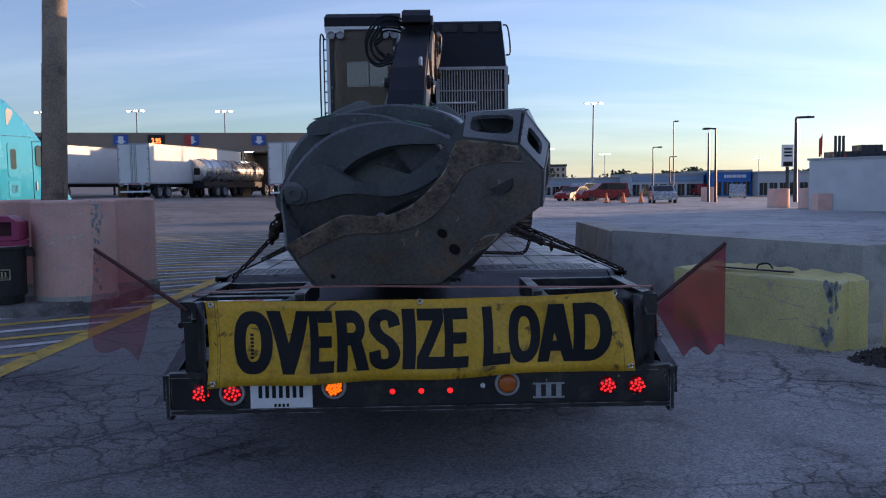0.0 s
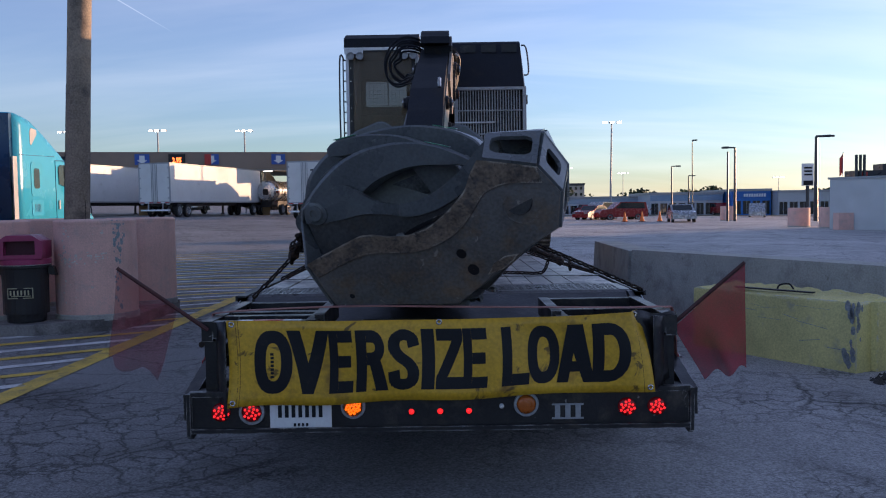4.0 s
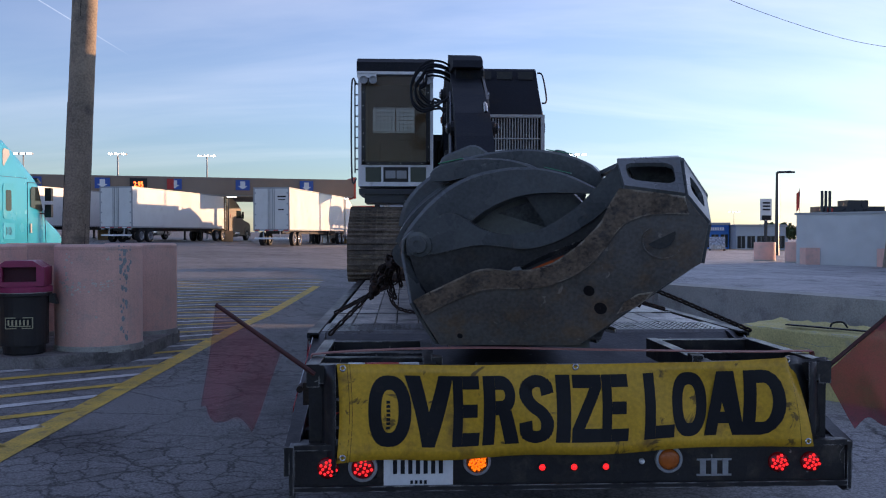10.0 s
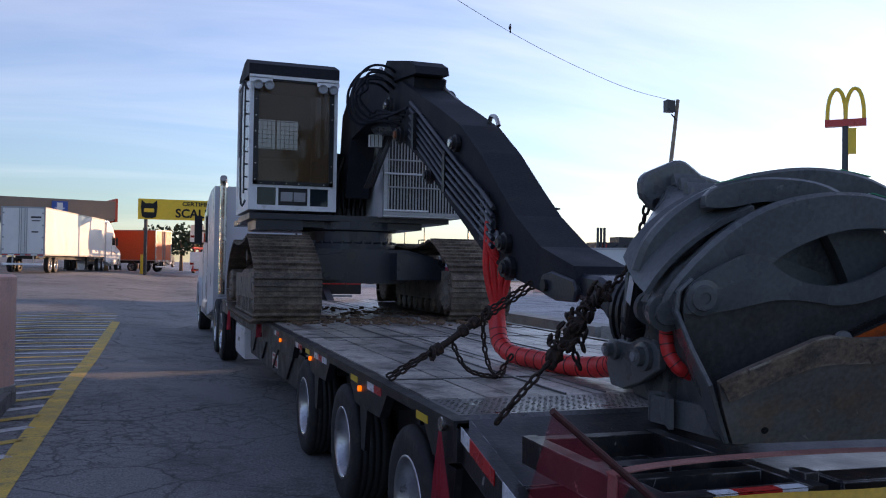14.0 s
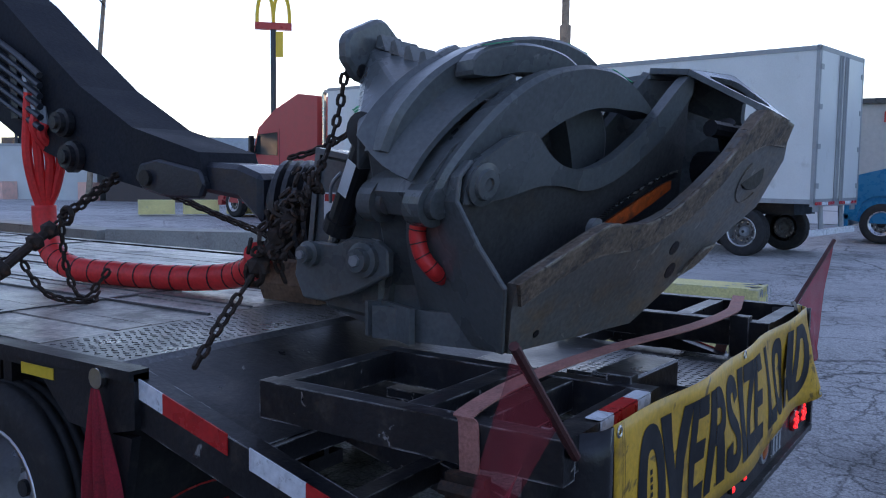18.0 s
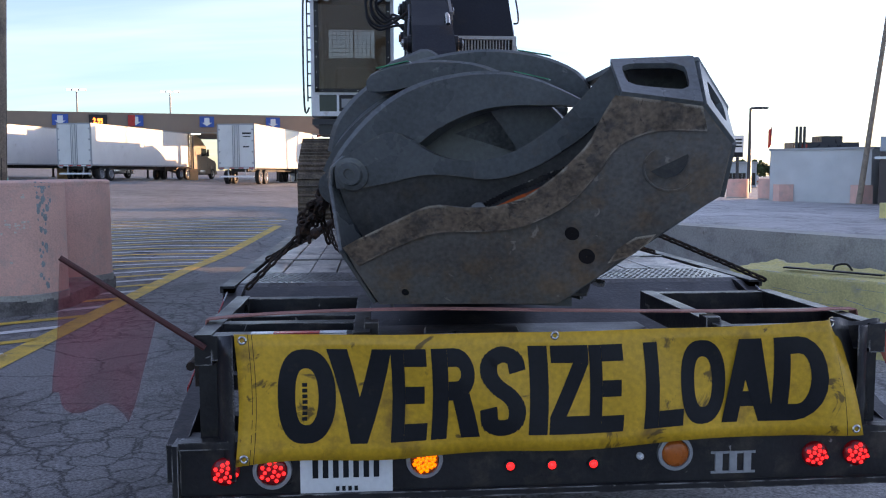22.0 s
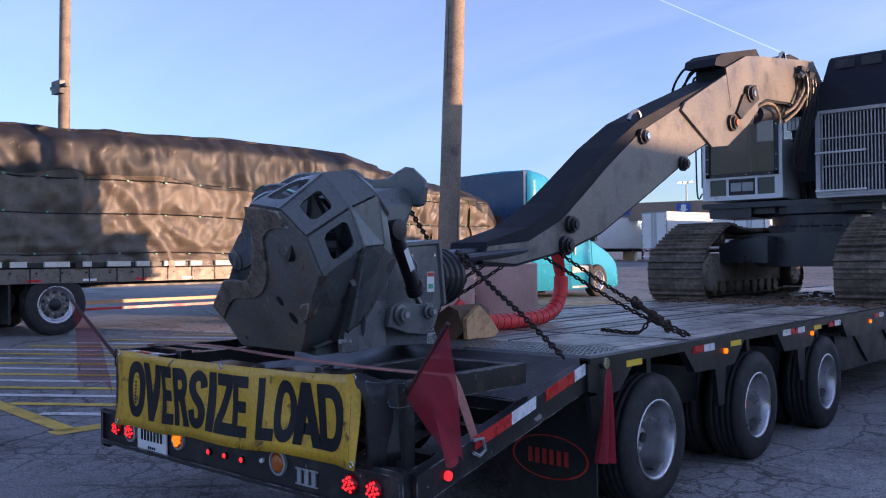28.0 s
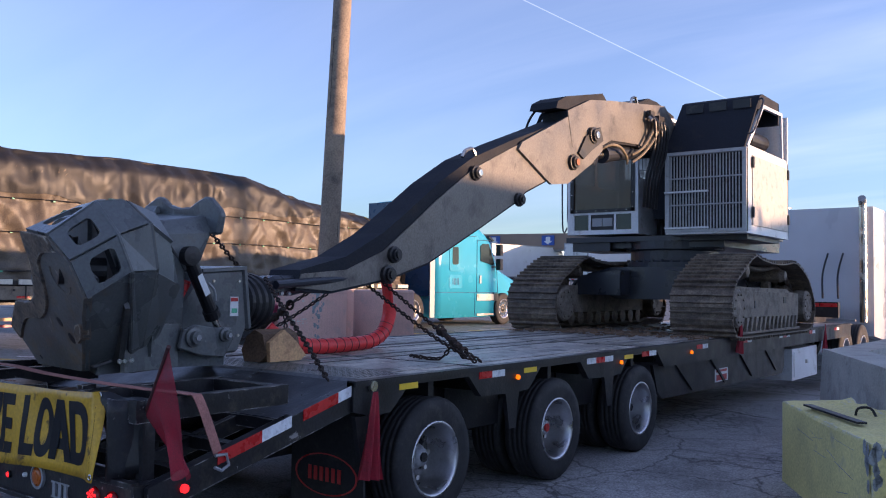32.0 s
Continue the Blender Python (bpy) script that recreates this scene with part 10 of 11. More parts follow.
# leaning lamp pole by the restaurant, with a wire and a bird
lp = placed("lamp_pole", (23.5, 38.4, -0.1), "grey leaning lamp pole with a flood lamp by the restaurant", "street lamp")
bm = BM()
rod(bm, (23.5, 38.4, -0.1), (25.2, 39.0, 11.1), 0.15, 12, 0.1)
part("pole_shaft", bm, M_POLE, lp)
bm = BM()
box(bm, 24.2, 38.5, 10.3, 24.7, 38.9, 10.95)
rod(bm, (24.6, 38.7, 10.2), (25.1, 38.9, 9.9), 0.04, 6)
part("flood_head", bm, M_DARK, lp)
solo("overhead_wire", (lambda b: (tube(b, curve([(25.1, 39.0, 11.0), (20.0, 37.2, 11.3), (12, 34.5, 13.0), (2, 31, 16.5), (-12, 26, 23)], 8), 0.012, 5), b)[1])(BM()), M_BLACK, "thin overhead wire from the lamp pole", "wire")
bird = placed("bird", (13.3, 35.0, 12.75), "small dark bird perched on the wire", "bird")
bm = BM()
bmesh.ops.create_icosphere(bm, subdivisions=2, radius=0.09, matrix=Matrix.Translation((13.3, 35.0, 12.87)) @ Matrix.Diagonal((0.8, 0.8, 1.3, 1)))
part("body", bm, M_INK, bird)
bm = BM()
bmesh.ops.create_icosphere(bm, subdivisions=1, radius=0.05, matrix=Matrix.Translation((13.3, 34.97, 13.0)))
part("head", bm, M_INK, bird)
bm = BM()
prism(bm, [(13.28, 12.8), (13.34, 12.8), (13.36, 12.62), (13.3, 12.6)], "y", 35.0, 35.02)
part("tail", bm, M_INK, bird)

# ---- yellow scale sign, car carrier ----
sgn = placed("scale_sign", (-1.0, 69.5, gz(-1, 69.5)), "yellow sign with black lettering on two posts", "sign")
bm = BM()
box(bm, -3.4, 69.4, 4.95, 3.1, 69.6, 6.55)
brd = part("sign_board", bm, M_SIGNY, sgn, bevel=0.03)
lettering("sign_word", "SCALES", 0.95, Matrix.Translation((0.95, 69.38, 5.45)) @ Matrix.Rotation(radians(90), 4, "X"), M_INK, brd, 1.0, 0.01, 0.025)
lettering("sign_word", "CERTIFIED", 0.45, Matrix.Translation((1.1, 69.38, 6.22)) @ Matrix.Rotation(radians(90), 4, "X"), M_INK, brd, 1.15, 0.01, 0.01)
bm = BM()
prism(bm, [(-3.1, 5.15), (-2.85, 5.05), (-2.3, 5.05), (-2.05, 5.15), (-1.95, 5.9), (-2.0, 6.45), (-2.3, 6.2), (-2.85, 6.2), (-3.15, 6.45), (-3.2, 5.9)], "y", 69.37, 69.395)
part("sign_emblem", bm, M_INK, brd, "plain black emblem")
bm = BM()
box(bm, -2.95, 69.355, 5.5, -2.2, 69.368, 5.8)
part("emblem_bar", bm, M_SIGNY, brd)
for x in (-2.8, 2.6):
    bm = BM()
    rod(bm, (x, 69.5, gz(x, 69.5)), (x, 69.5, 4.95), 0.14, 10)
    part("sign_post", bm, M_DARK, sgn)


def car(name, at, rz, paint, label, kind_="sedan", parent=None):
    """A small car or van in parts; its own space: nose to +y."""
    ob = thing(name, at, rz, label, "car", "parked cars")
    w = 0.9
    if kind_ == "sedan":
        prof = [(-2.3, 0.3), (-2.3, 0.85), (-2.1, 0.95), (-1.5, 1.0), (-0.95, 1.42), (0.3, 1.45), (1.0, 1.0), (2.1, 0.85), (2.3, 0.65), (2.3, 0.3)]
        glass_p = [(-1.35, 1.02), (-0.9, 1.38), (0.28, 1.4), (0.85, 1.02)]
    else:
        prof = [(-2.4, 0.35), (-2.4, 1.0), (-2.35, 1.1), (-2.2, 1.75), (0.3, 1.8), (1.1, 1.15), (2.2, 1.05), (2.4, 0.8), (2.4, 0.35)]
        glass_p = [(-2.1, 1.15), (-2.0, 1.68), (0.25, 1.72), (0.9, 1.17)]
    bm = BM()
    prism(bm, prof, "x", -w, w)
    body = part("car_body", bm, paint, ob, bevel=0.08)
    for s in (-1, 1):
        bm = BM()
        prism(bm, glass_p, "x", s * w, s * (w + 0.008))
        part("side_glass", bm, M_WINDOW, body)
        for y in (-1.4, 1.4):
            wheel(ob, s * (w - 0.08), y, 0.33, s, R=0.33, W=0.2, deep=False)
        bm = BM()
        box(bm, s * 0.5, prof[-1][0], 0.65, s * 0.85, prof[-1][0] + 0.02, 0.8)
        part("headlamp", bm, M_GALV, body)
        bm = BM()
        box(bm, s * 0.55, prof[0][0] - 0.02, 0.7, s * 0.87, prof[0][0], 0.88)
        part("tail_lamp", bm, M_REDDIM, body)
    bm = BM()
    a, b = glass_p[0], glass_p[1]
    prism(bm, [(a[0] - 0.13, a[1]), (b[0] - 0.09, b[1]), (b[0] - 0.07, b[1]), (a[0] - 0.1, a[1])], "x", -0.75, 0.75)
    part("rear_glass", bm, M_WINDOW, body)
    bm = BM()
    a, b = glass_p[3], glass_p[2]
    prism(bm, [(a[0] + 0.16, a[1] - 0.02), (b[0] + 0.1, b[1]), (b[0] + 0.12, b[1]), (a[0] + 0.19, a[1] - 0.02)], "x", -0.75, 0.75)
    part("windscreen", bm, M_WINDOW, body)
    return ob


CARW = mat("white_car_paint", (0.7, 0.7, 0.7), 0.25, grain=0.03, bump=0)
CARS = mat("silver_car_paint", (0.42, 0.44, 0.46), 0.25, metal=0.5, grain=0.03, bump=0)
CARR = mat("dark_red_car_paint", (0.22, 0.015, 0.02), 0.25, grain=0.03, bump=0)
cg = gz(4, 74)
carrier = placed("car_carrier", (4, 80, cg), "red car carrier trailer loaded with white vehicles", "trailer")
bm = BM()
for s in (-1, 1):
    for k in range(9):
        y0 = 72 + k * 1.7
        rod(bm, (2.1 + s * 1.2 + 0.28 * (y0 - 72), y0, cg + 0.7), (2.1 + s * 1.2 + 0.28 * (y0 - 72) + 0.25, y0 + 0.9, cg + 2.7), 0.06, 6)
    rod(bm, (2.1 + s * 1.2, 72, cg + 0.75), (6.2 + s * 1.2, 86, cg + 0.75), 0.09, 6)
    rod(bm, (2.1 + s * 1.2, 72, cg + 2.6), (6.2 + s * 1.2, 86, cg + 2.7), 0.09, 6)
part("carrier_frame", bm, M_REDP, carrier, "red tubular frame")
for s in (-1, 1):
    for y in (79, 80.3):
        wheel(carrier, 2.1 + s * 1.1 + 0.28 * (y - 72), y, cg + 0.5, s, deep=False)
for i, (z, n) in enumerate(((cg + 0.5, 3), (cg + 2.75, 3))):
    for k in range(n):
        car("carried_car", (2.2 + 1.4 * k, 74.3 + 4.85 * k, z), -16, CARW, "white vehicle strapped on the car carrier", "van")
van_trailer("van_trailer", (9.0, 92, gz(9, 92)), -8, "white van trailer standing beyond the car carrier")

# ---- far car park, sheds and verge ----
for args in ((( 14.6, 81.5, -0.05), 140, CARR, "dark red sedan parked in the far lot", "sedan"), ((15.7, 83.5, -0.05), 130, CARS, "silver van parked in the far lot", "van"), ((16.9, 78.8, -0.08), 100, CARR, "dark red sport utility vehicle parked in the far lot", "van"),
             ((19.1, 65.6, -0.03), 172, CARS, "silver sedan parked in the far lot", "sedan"), ((36.6, 97, -0.45), 160, CARS, "silver sport utility vehicle parked by the dealer", "van")):
    car("parked_car", args[0], args[1], args[2], args[3], args[4])
for k in range(16):
    car("parked_car", (12 + k * 4.6, 128 - k * 0.9, gz(12 + k * 4.6, 128) + 0.0), 10, (CARW, CARS, CARR, M_DARK)[k % 4], "small car in the far dealer row", ("sedan", "van")[k % 3 == 0])
for x, y in ((15.3, 69.2), (16.7, 68.9), (18.1, 68.5)):
    cn = placed("traffic_cone", (x, y, gz(x, y)), "orange traffic cone on the far lot", "cone", "traffic cones")
    bm = BM()
    z = gz(x, y)
    lathe(bm, [(0.22, 0.03), (0.12, 0.4), (0.05, 0.85)], (x, y, z), "z", 12)
    part("cone", bm, mat("cone_orange", (0.8, 0.16, 0.02), 0.5), cn)
    bm = BM()
    box(bm, x - 0.26, y - 0.26, z, x + 0.26, y + 0.26, z + 0.04)
    part("cone_base", bm, M_BLACK, cn)
for x, y, r, h in ((24.4, 70.3, 0.6, 1.25), (21.8, 48.9, 0.65, 1.15), (22.4, 45.8, 0.65, 1.2)):
    bollard("bollard", x, y, gz(x, y), r, h, "thick pink painted concrete bollard on the far lot")
bm = BM()
sheet(bm, 24, 2, lambda u, v: (8 + 80 * u, 104 + 6 * v + 3 * math.sin(u * 5), gz(8 + 80 * u, 104) + 0.06))
solo("verge", bm, M_GRASS, "strip of dry grass along the far lot", "grass", kind="structure")


def shed(name, x0, y0, x1, y1, z0, h, wall_m, label, roof_m=None, n=6, band=None, cat="building"):
    """A low commercial building with its windows, roof edge and door."""
    ob = placed(name, ((x0 + x1) / 2, (y0 + y1) / 2, z0), label, cat)
    bm = BM()
    box(bm, x0, y0, z0, x1, y1, z0 + h)
    wall = part("wall", bm, wall_m, ob)
    bm = BM()
    box(bm, x0 - 0.15, y0 - 0.15, z0 + h, x1 + 0.15, y1 + 0.15, z0 + h + 0.35)
    part("roof", bm, roof_m or M_GALV, ob)
    w = (x1 - x0) / n
    for k in range(n):
        bm = BM()
        box(bm, x0 + w * (k + 0.12), y0 - 0.04, z0 + 0.35, x0 + w * (k + 0.88), y0 - 0.005, z0 + min(h * 0.62, 2.8))
        wd = part("window", bm, M_WINDOW, wall)
        bm = BM()
        box(bm, x0 + w * (k + 0.48), y0 - 0.06, z0 + 0.35, x0 + w * (k + 0.52), y0 - 0.041, z0 + min(h * 0.62, 2.8))
        part("mullion", bm, M_GALV, wd)
    if band:
        bm = BM()
        box(bm, x0, y0 - 0.08, z0 + h * 0.72, x1, y0 - 0.041, z0 + h * 0.98)
        part("sign_band", bm, band, wall)
    return ob


shed("dealer_hall", 30, 122, 40.6, 136, -0.6, 3.3, mat("dealer_pale", (0.45, 0.47, 0.5), 0.5), "long pale dealer hall with glazing", n=8, band=mat("dealer_blue_band", (0.2, 0.3, 0.42), 0.4))
shed("dealer_hall", 41, 119, 46.5, 134, -0.6, 3.6, mat("dealer_blue", (0.02, 0.16, 0.5), 0.4), "bright blue dealer showroom", n=4, band=mat("dealer_blue_dark", (0.015, 0.12, 0.42), 0.4))
bm = BM()
for k in range(9):
    box(bm, 42.6 + k * 0.36, 118.85, 2.2, 42.85 + k * 0.36, 118.9, 2.65)
solo("showroom_letters", bm, M_PLATEW, "row of white bars above the showroom door", "sign", kind="stuff")
shed("dealer_hall", 46.8, 117, 54, 132, -0.7, 3.4, mat("dealer_grey", (0.4, 0.43, 0.46), 0.5), "pale grey dealer hall", n=5)
shed("dealer_hall", 14, 130, 30, 142, -0.4, 2.7, mat("dealer_white", (0.5, 0.52, 0.54), 0.5), "long low white dealer shed", n=12, band=mat("dealer_blue_band_b", (0.32, 0.4, 0.48), 0.4))


def block(name, x0, y0, x1, y1, z0, floors, cols, wall_m, label):
    ob = placed(name, ((x0 + x1) / 2, y0, z0), label, "building")
    h = floors * 1.55 if floors < 6 else floors * 2.0
    bm = BM()
    box(bm, x0, y0, z0, x1, y1, z0 + h)
    wall = part("wall", bm, wall_m, ob)
    bm = BM()
    box(bm, x0 - 0.2, y0 - 0.2, z0 + h, x1 + 0.2, y1 + 0.2, z0 + h + 0.4)
    part("roof", bm, M_DARK, ob)
    fw, fh = (x1 - x0) / cols, h / floors
    for i in range(cols):
        for j in range(floors):
            bm = BM()
            box(bm, x0 + fw * (i + 0.3), y0 - 0.06, z0 + fh * (j + 0.3), x0 + fw * (i + 0.7), y0 - 0.01, z0 + fh * (j + 0.8))
            part("window", bm, M_WINDOW, wall)
    return ob


block("hotel", 20.6, 216, 35.4, 228, 0.0, 4, 11, mat("hotel_brown", (0.42, 0.37, 0.31), 0.7), "far beige hotel block with rows of windows")
block("hotel", 36.5, 253, 41.5, 265, -0.5, 5, 4, mat("hotel_grey", (0.3, 0.29, 0.28), 0.7), "far grey hotel block with rows of windows")
block("hotel", 42, 252, 50, 262, -0.5, 2, 6, mat("hotel_dark", (0.2, 0.19, 0.18), 0.7), "far low dark building with small windows")
# tall dealer sign and flags
ts = placed("pylon_sign", (42.6, 97.3, -0.6), "tall white pylon sign with dark bars", "sign")
bm = BM()
box(bm, 42.0, 97.2, 3.3, 43.3, 97.5, 5.9)
pb = part("pylon_board", bm, M_PLATEW, ts)
bm = BM()
for k in range(3):
    box(bm, 42.2, 97.17, 5.3 - k * 0.4, 43.1, 97.199, 5.5 - k * 0.4)
box(bm, 42.1, 97.17, 3.35, 43.2, 97.199, 3.9)
part("pylon_bar", bm, M_INK, pb)
bm = BM()
rod(bm, (42.65, 97.35, -0.6), (42.65, 97.35, 3.3), 0.2, 8)
part("pylon_post", bm, M_DARK, ts)
fp = placed("flag_pole", (47, 98, -0.7), "slim pole with a limp red and white flag", "flag pole")
bm = BM()
rod(bm, (47, 98, -0.7), (47.1, 98, 7.2), 0.05, 6)
part("pole", bm, M_GALV, fp)
bm = BM()
sheet(bm, 6, 6, lambda u, v: (47.08 - 0.4 * u, 98 + 0.08 * math.sin(u * 9), 7.0 - 2.2 * v - 0.5 * u))
part("flag_cloth", bm, M_REDP, fp)

# ---- trees ----
def tree(at, h, w, label):
    ob = placed("tree", at, label, "tree", "far trees")
    x, y, z = at
    bm = BM()
    rod(bm, at, (x, y, z + h * 0.5), w * 0.06, 8, w * 0.03)
    for k in range(6):
        a = k * 1.05 + 0.4
        rod(bm, (x, y, z + h * (0.3 + 0.03 * k)), (x + w * 0.36 * math.cos(a), y + w * 0.36 * math.sin(a), z + h * (0.58 + 0.05 * (k % 3))), w * 0.025, 5, w * 0.01)
    part("trunk", bm, M_BARK, ob)
    bm = BM()
    for k in range(420):
        a, b, q = random.uniform(0, 6.28), random.uniform(-1, 1), random.random() ** 0.4
        lump = 1 + 0.25 * math.sin(3 * a + at[0]) + 0.2 * math.sin(5 * b + at[1])
        r = w * 0.5 * lump * q
        c = Vector((x + r * math.cos(a) * math.sqrt(1 - b * b), y + r * math.sin(a) * math.sqrt(1 - b * b), z + h * 0.64 + h * 0.34 * b * q))
        s = w * random.uniform(0.03, 0.07)
        d = Vector((random.uniform(-1, 1), random.uniform(-1, 1), random.uniform(-1, 1))).normalized()
        u = d.orthogonal().normalized()
        v = d.cross(u)
        bm.faces.new([bm.verts.new(c + s * (u * p + v * t)) for p, t in ((-1, -0.5), (0.2, -1), (1, 0.3), (-0.1, 1))])
    part("crown", bm, M_LEAF, ob)
    return ob


random.seed(21)
for k in range(7):
    tree((-4 + k * 2.6, 112 + 5 * math.sin(k * 2.0), 0.5), random.uniform(4.5, 6.5), random.uniform(3.5, 5), "dark leafy tree beyond the canopy")
for k in range(22):
    x = 25 + k * 8.5
    y = 190 + 30 * math.sin(k * 1.7)
    tree((x, y, gz(x, y) - 0.2), random.uniform(4.5, 7), random.uniform(6, 9), "distant dark tree on the horizon")

# ---- white building, restaurant, arches sign ----
wb = placed("white_building", (24, 44, -0.4), "low white rendered building with pink corner blocks and a rooftop sign", "building")
bm = BM()
prism(bm, [(21.2, 43.3), (24.4, 38.9), (34, 45.5), (31, 50)], "z", -0.5, 2.72)
part("wall", bm, mat("white_render", (0.55, 0.56, 0.55), 0.8, grain=0.08, scale=1), wb)
bm = BM()
prism(bm, [(21.1, 43.35), (24.4, 38.75), (34.1, 45.45), (31, 50.1)], "z", 2.72, 2.84)
part("roof_edge", bm, M_GALV, wb)
bm = BM()
for t in (0.15, 0.92):
    x, y = 21.2 + 3.2 * t, 43.3 - 4.4 * t
    box(bm, x - 0.5, y - 0.5, -0.5, x + 0.3, y + 0.2, 0.9)
part("pink_base", bm, M_PINK, wb)
bm = BM()
box(bm, 22.6, 43.2, 2.84, 26.2, 44.6, 3.2)
box(bm, 24.1, 43.3, 3.2, 25.3, 44.4, 3.55)
part("roof_unit", bm, M_DARK, wb)
bm = BM()
for x in (22.5, 22.72, 22.94):
    rod(bm, (x, 43, 2.8), (x, 43, 4.05), 0.08, 8)
part("roof_flue", bm, M_DARK, wb)
bm = BM()
box(bm, 22.75, 43.14, 2.9, 23.2, 43.19, 3.1)
part("roof_sign", bm, M_REDP, wb, "small red rooftop sign")

rs = placed("restaurant", (29, 33, -0.2), "dark brown single-storey restaurant with a pale roof", "building")
bm = BM()
prism(bm, [(24.2, 37.9), (34.5, 27.5), (40, 33), (30, 43)], "z", -0.4, 2.55)
rw = part("wall", bm, mat("dark_brown_render", (0.08, 0.065, 0.06), 0.7), rs)
bm = BM()
prism(bm, [(24.0, 38.0), (34.6, 27.3), (40.2, 33), (30, 43.2)], "z", 2.2, 2.32)
part("eave", bm, M_PLATEW, rs)
bm = BM()
prism(bm, [(24.2, 37.9), (34.5, 27.5), (40, 33), (30, 43)], "z", 2.6, 3.3)
part("roof", bm, mat("pale_roof", (0.36, 0.4, 0.44), 0.5), rs, "pale metal roof")
for t in (0.12, 0.2, 0.38, 0.44, 0.62, 0.8):
    x, y = 24.2 + 10.3 * t, 37.9 - 10.4 * t
    bm = BM()
    prism(bm, [(x - 0.05, y - 0.02), (x + 0.55, y - 0.63), (x + 0.58, y - 0.58), (x, y + 0.04)], "z", 0.9, 2.0)
    part("window", bm, M_PLATEW if t in (0.38, 0.44) else M_WINDOW, rw, "window with a pale poster" if t in (0.38, 0.44) else "")
for k in range(1, 6):
    x, y = 14.9 + k * 1.25, 25.4 - k * 0.85
    barrier("barrier_block", [(x, y), (x + 1.0, y - 0.68)], 0.5, 0.45, M_YELCONC, "yellow painted concrete block in the far row", "yellow blocks", z=0.05, cap=0.05)
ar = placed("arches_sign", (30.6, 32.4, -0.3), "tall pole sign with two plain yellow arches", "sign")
bm = BM()
rod(bm, (30.6, 32.4, -0.3), (30.6, 32.4, 9.1), 0.16, 12)
part("sign_pole", bm, M_DARK, ar)
bm = BM()
box(bm, -0.95, -0.2, 9.0, 0.95, 0.2, 9.35, Matrix.Translation((30.6, 32.4, 0)) @ Matrix.Rotation(radians(-45), 4, "Z"))
part("sign_bar", bm, M_REDP, ar)
for s in (-1, 1):
    bm = BM()
    pts = [Vector((s * 0.42 + 0.42 * math.cos(a) * (1.0), 0, 9.35 + 1.55 * math.sin(a) ** 0.8)) for a in (math.pi * i / 14 for i in range(15))]
    tube(bm, [Matrix.Translation((30.6, 32.4, 0)) @ Matrix.Rotation(radians(-45), 4, "Z") @ p for p in pts], 0.1, 8)
    part("arch", bm, M_SIGNY, ar, "yellow arch")
bm = BM()
box(bm, 0.1, -0.1, 7.6, 0.5, 0.1, 8.9, Matrix.Translation((30.6, 32.4, 0)) @ Matrix.Rotation(radians(-45), 4, "Z"))
part("side_panel", bm, M_SIGNY, ar)
mp = placed("round_mast", (20.0, 10.3, 0), "thick pale stepped steel mast", "mast")
bm = BM()
lathe(bm, [(0.16, 0), (0.16, 5.85), (0.11, 5.86), (0.11, 14)], (20.0, 10.3, 0), "z", 16)
part("mast", bm, M_POLE, mp)

# ---- trucks along the far side ----
ROW = pose(16.08, 2.3, 0.0, 0, 0, -8.8)
van_trailer("van_trailer", (16.08, 2.3, 0.0), -8.8, "white van trailer with a green swirl on its side", L=14.3)
sw_ob = placed("side_swirl", tuple(ROW @ Vector((-1.3, 12.4, 2.6))), "plain green swirl painted on the van's side", "decal")
for k in range(5):
    bm = BM()
    tube(bm, [ROW @ Vector((-1.312, 12.4 + (0.75 + 0.11 * k) * math.cos(a), 2.75 + (0.5 + 0.08 * k) * math.sin(a))) for a in (0.9 + i * 0.26 for i in range(12 - k))], 0.012, 5, flat=0.03)
    part("swirl_line", bm, M_GREENCLIP, sw_ob)
x, y, z = ROW @ Vector((0.0, 14.9, 0.0))
road_tractor("red_tractor", (x, y, z), -8.8, mat("faded_red_paint", (0.38, 0.045, 0.05), 0.4, grain=0.08), "faded red sleeper tractor")
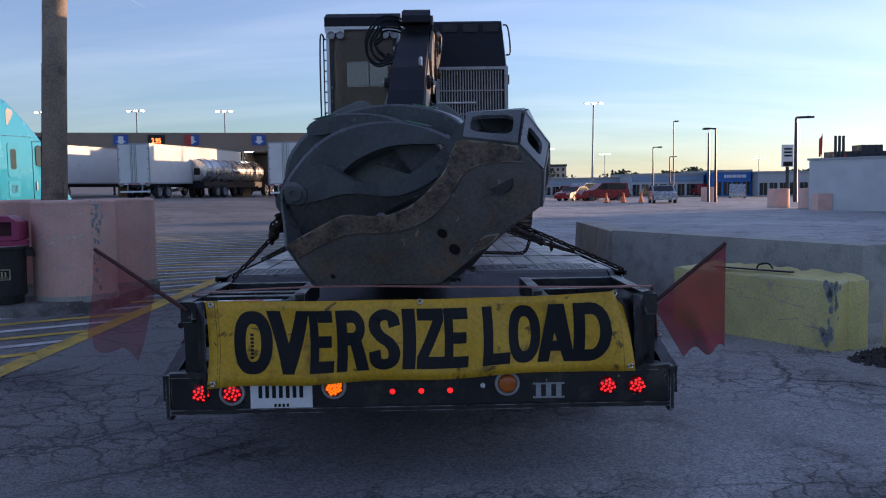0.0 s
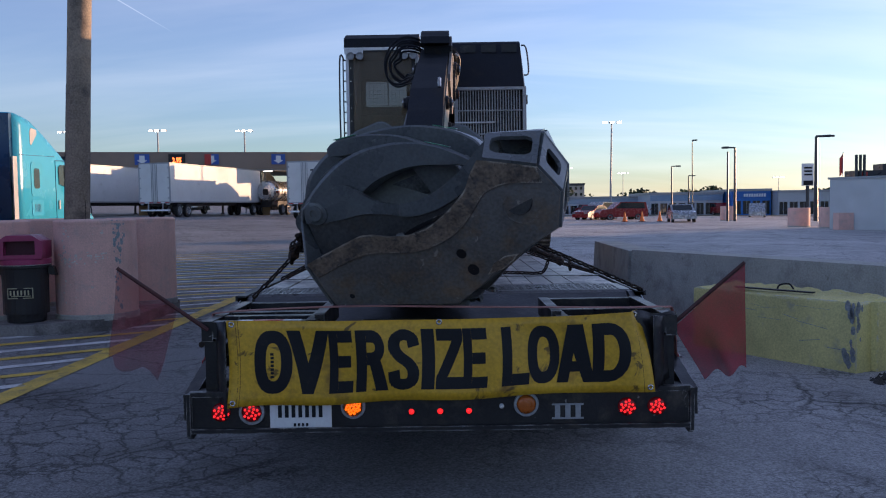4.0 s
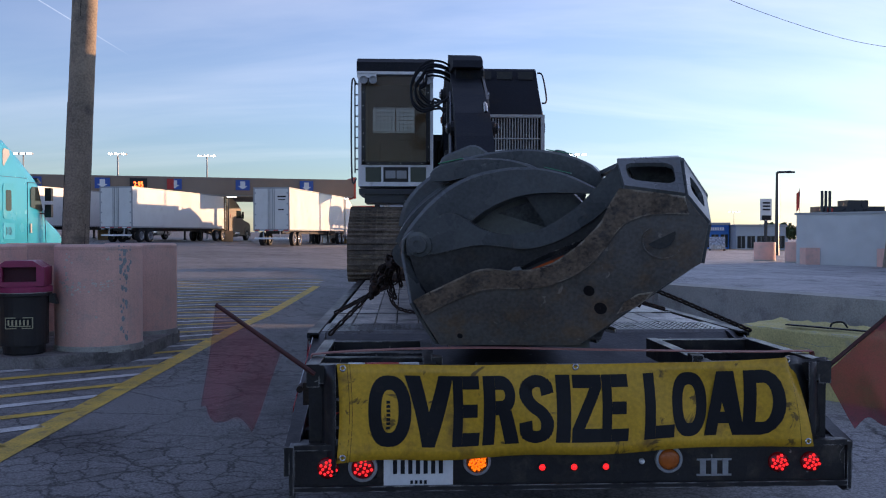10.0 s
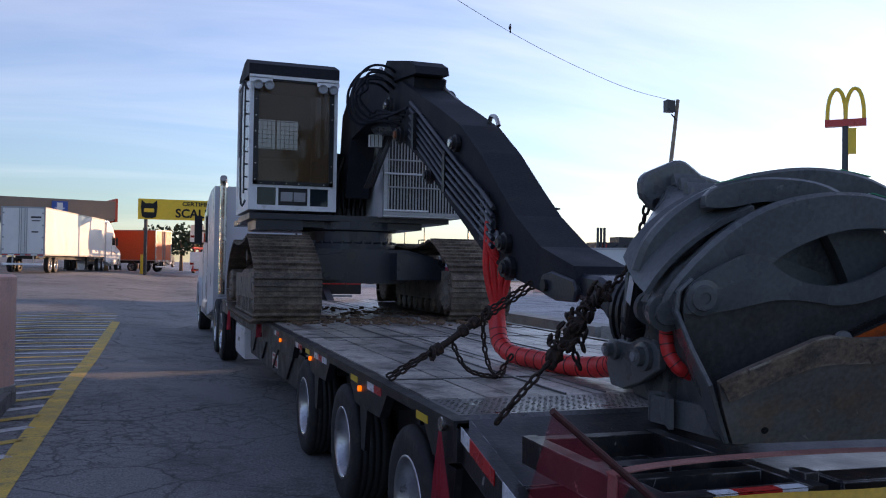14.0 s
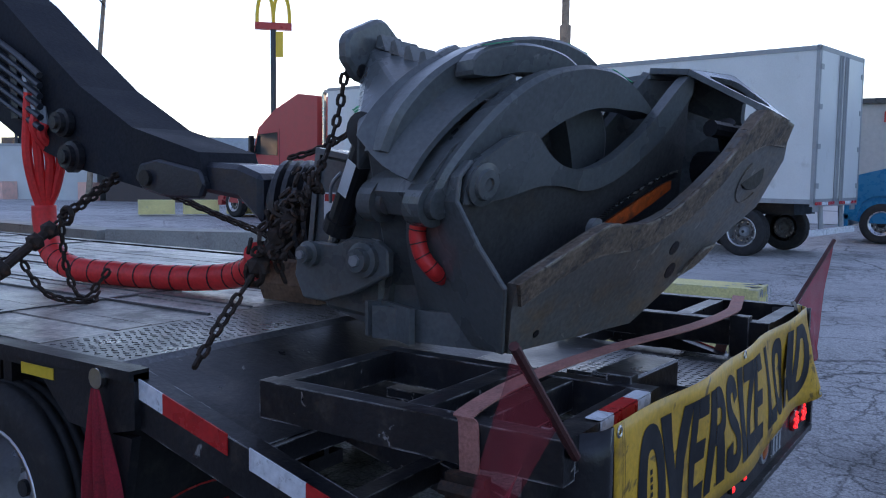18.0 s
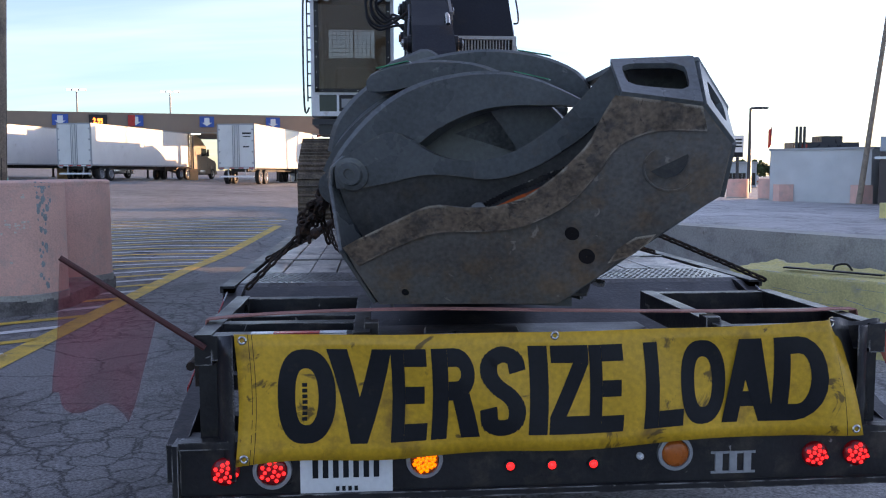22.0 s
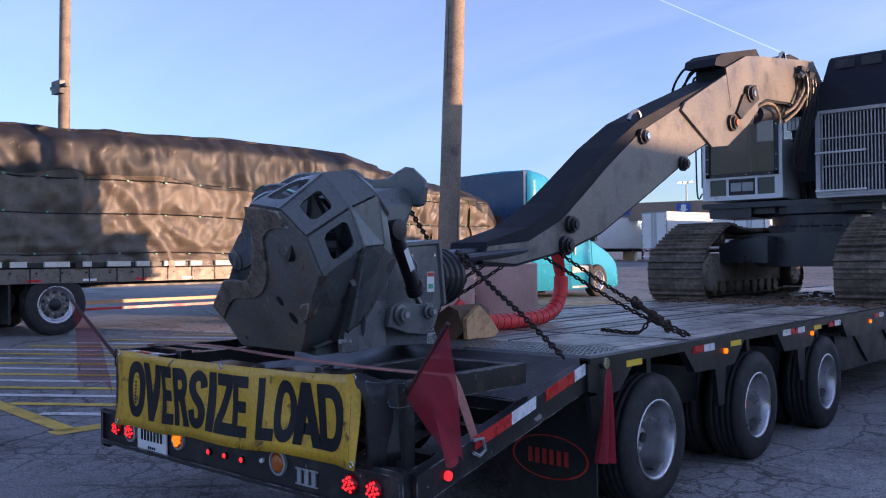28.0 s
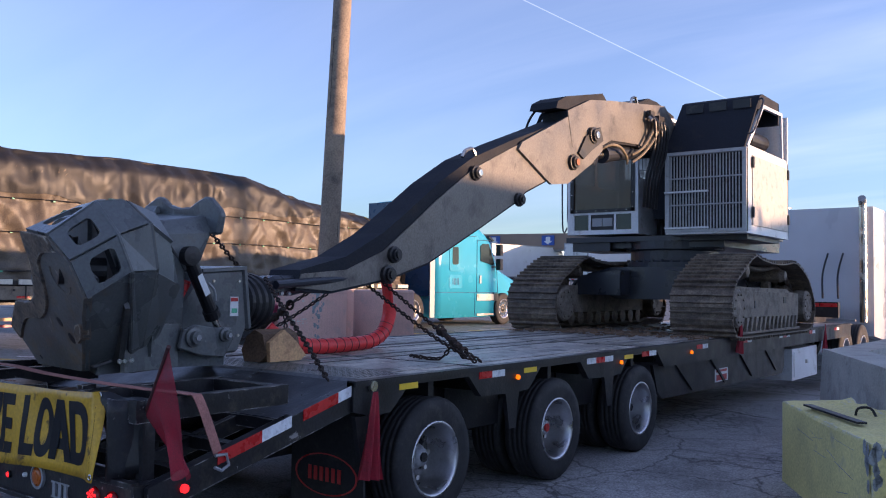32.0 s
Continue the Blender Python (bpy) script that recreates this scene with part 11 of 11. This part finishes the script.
road_tractor("blue_tractor", (21.9, -2.2, 0.0), 0, mat("deep_blue_paint", (0.012, 0.15, 0.3), 0.3, grain=0.05), "deep blue sleeper tractor", top=3.4, hood=1.9)
gr = placed("garage", (36, 0, 0), "long pale garage with white roller doors", "building")
bm = BM()
box(bm, 33.5, -30, -0.4, 45, 22, 4.4)
gw = part("wall", bm, mat("beige_render", (0.42, 0.41, 0.38), 0.8, grain=0.08), gr)
bm = BM()
box(bm, 33.3, -30.2, 4.4, 45, 22.2, 4.6)
part("roof_edge", bm, M_DARK, gr)
for k in range(9):
    bm = BM()
    y = -28 + k * 5.4
    box(bm, 33.42, y, -0.2, 33.5, y + 3.9, 3.6)
    dr = part("roller_door", bm, M_PLATEW, gw, "white roller door")
    bm = BM()
    for j in range(7):
        box(bm, 33.4, y, 0.3 + j * 0.46, 33.42, y + 3.9, 0.325 + j * 0.46)
    part("door_rib", bm, M_GALV, dr)
    bm = BM()
    box(bm, 33.44, y + 4.2, 3.7, 33.5, y + 4.6, 4.1)
    part("bay_plate", bm, M_REDP, gw)
for y in (2.2, -9):
    bm = BM()
    rod(bm, (35, y, 4.6), (35, y, 5.1), 0.14, 10)
    lathe(bm, [(0.14, 0), (0.24, 0.04), (0.24, 0.16), (0.05, 0.24)], (35, y, 5.1), "z", 12)
    part("roof_vent", bm, M_GALV, gr)


# ---- what moves ----
def motions():
    """The tanker draws off between the lanes in the first seconds, and the flags stir."""
    rows = []
    for t, x, y in ((0.0, -18.6, 66.0), (2.0, -17.9, 68.5), (5.5, -14.8, 81.0), (7.0, -13.0, 88.5), (9.0, -10.5, 99.0), (14.0, -4.0, 126.0), (32.0, 18.0, 220.0)):
        rows.append((t, pose(x, y, gz(x, y), 0, 0, -13)))
    walk(tanker, rows)
    d = pose(0, 13.2, 0)
    walk(road_cab, [(t, m @ d) for t, m in rows])
    for ob, ph in ((flag_l, 0.0), (flag_r, 1.3)):
        x, y, z = ob.location
        walk(ob, [(0.8 * i, pose(x, y, z, 1.6 * math.sin(1.9 * i + ph), 1.2 * math.sin(1.3 * i + ph), 2.0 * math.sin(1.6 * i + ph))) for i in range(41)])


motions()
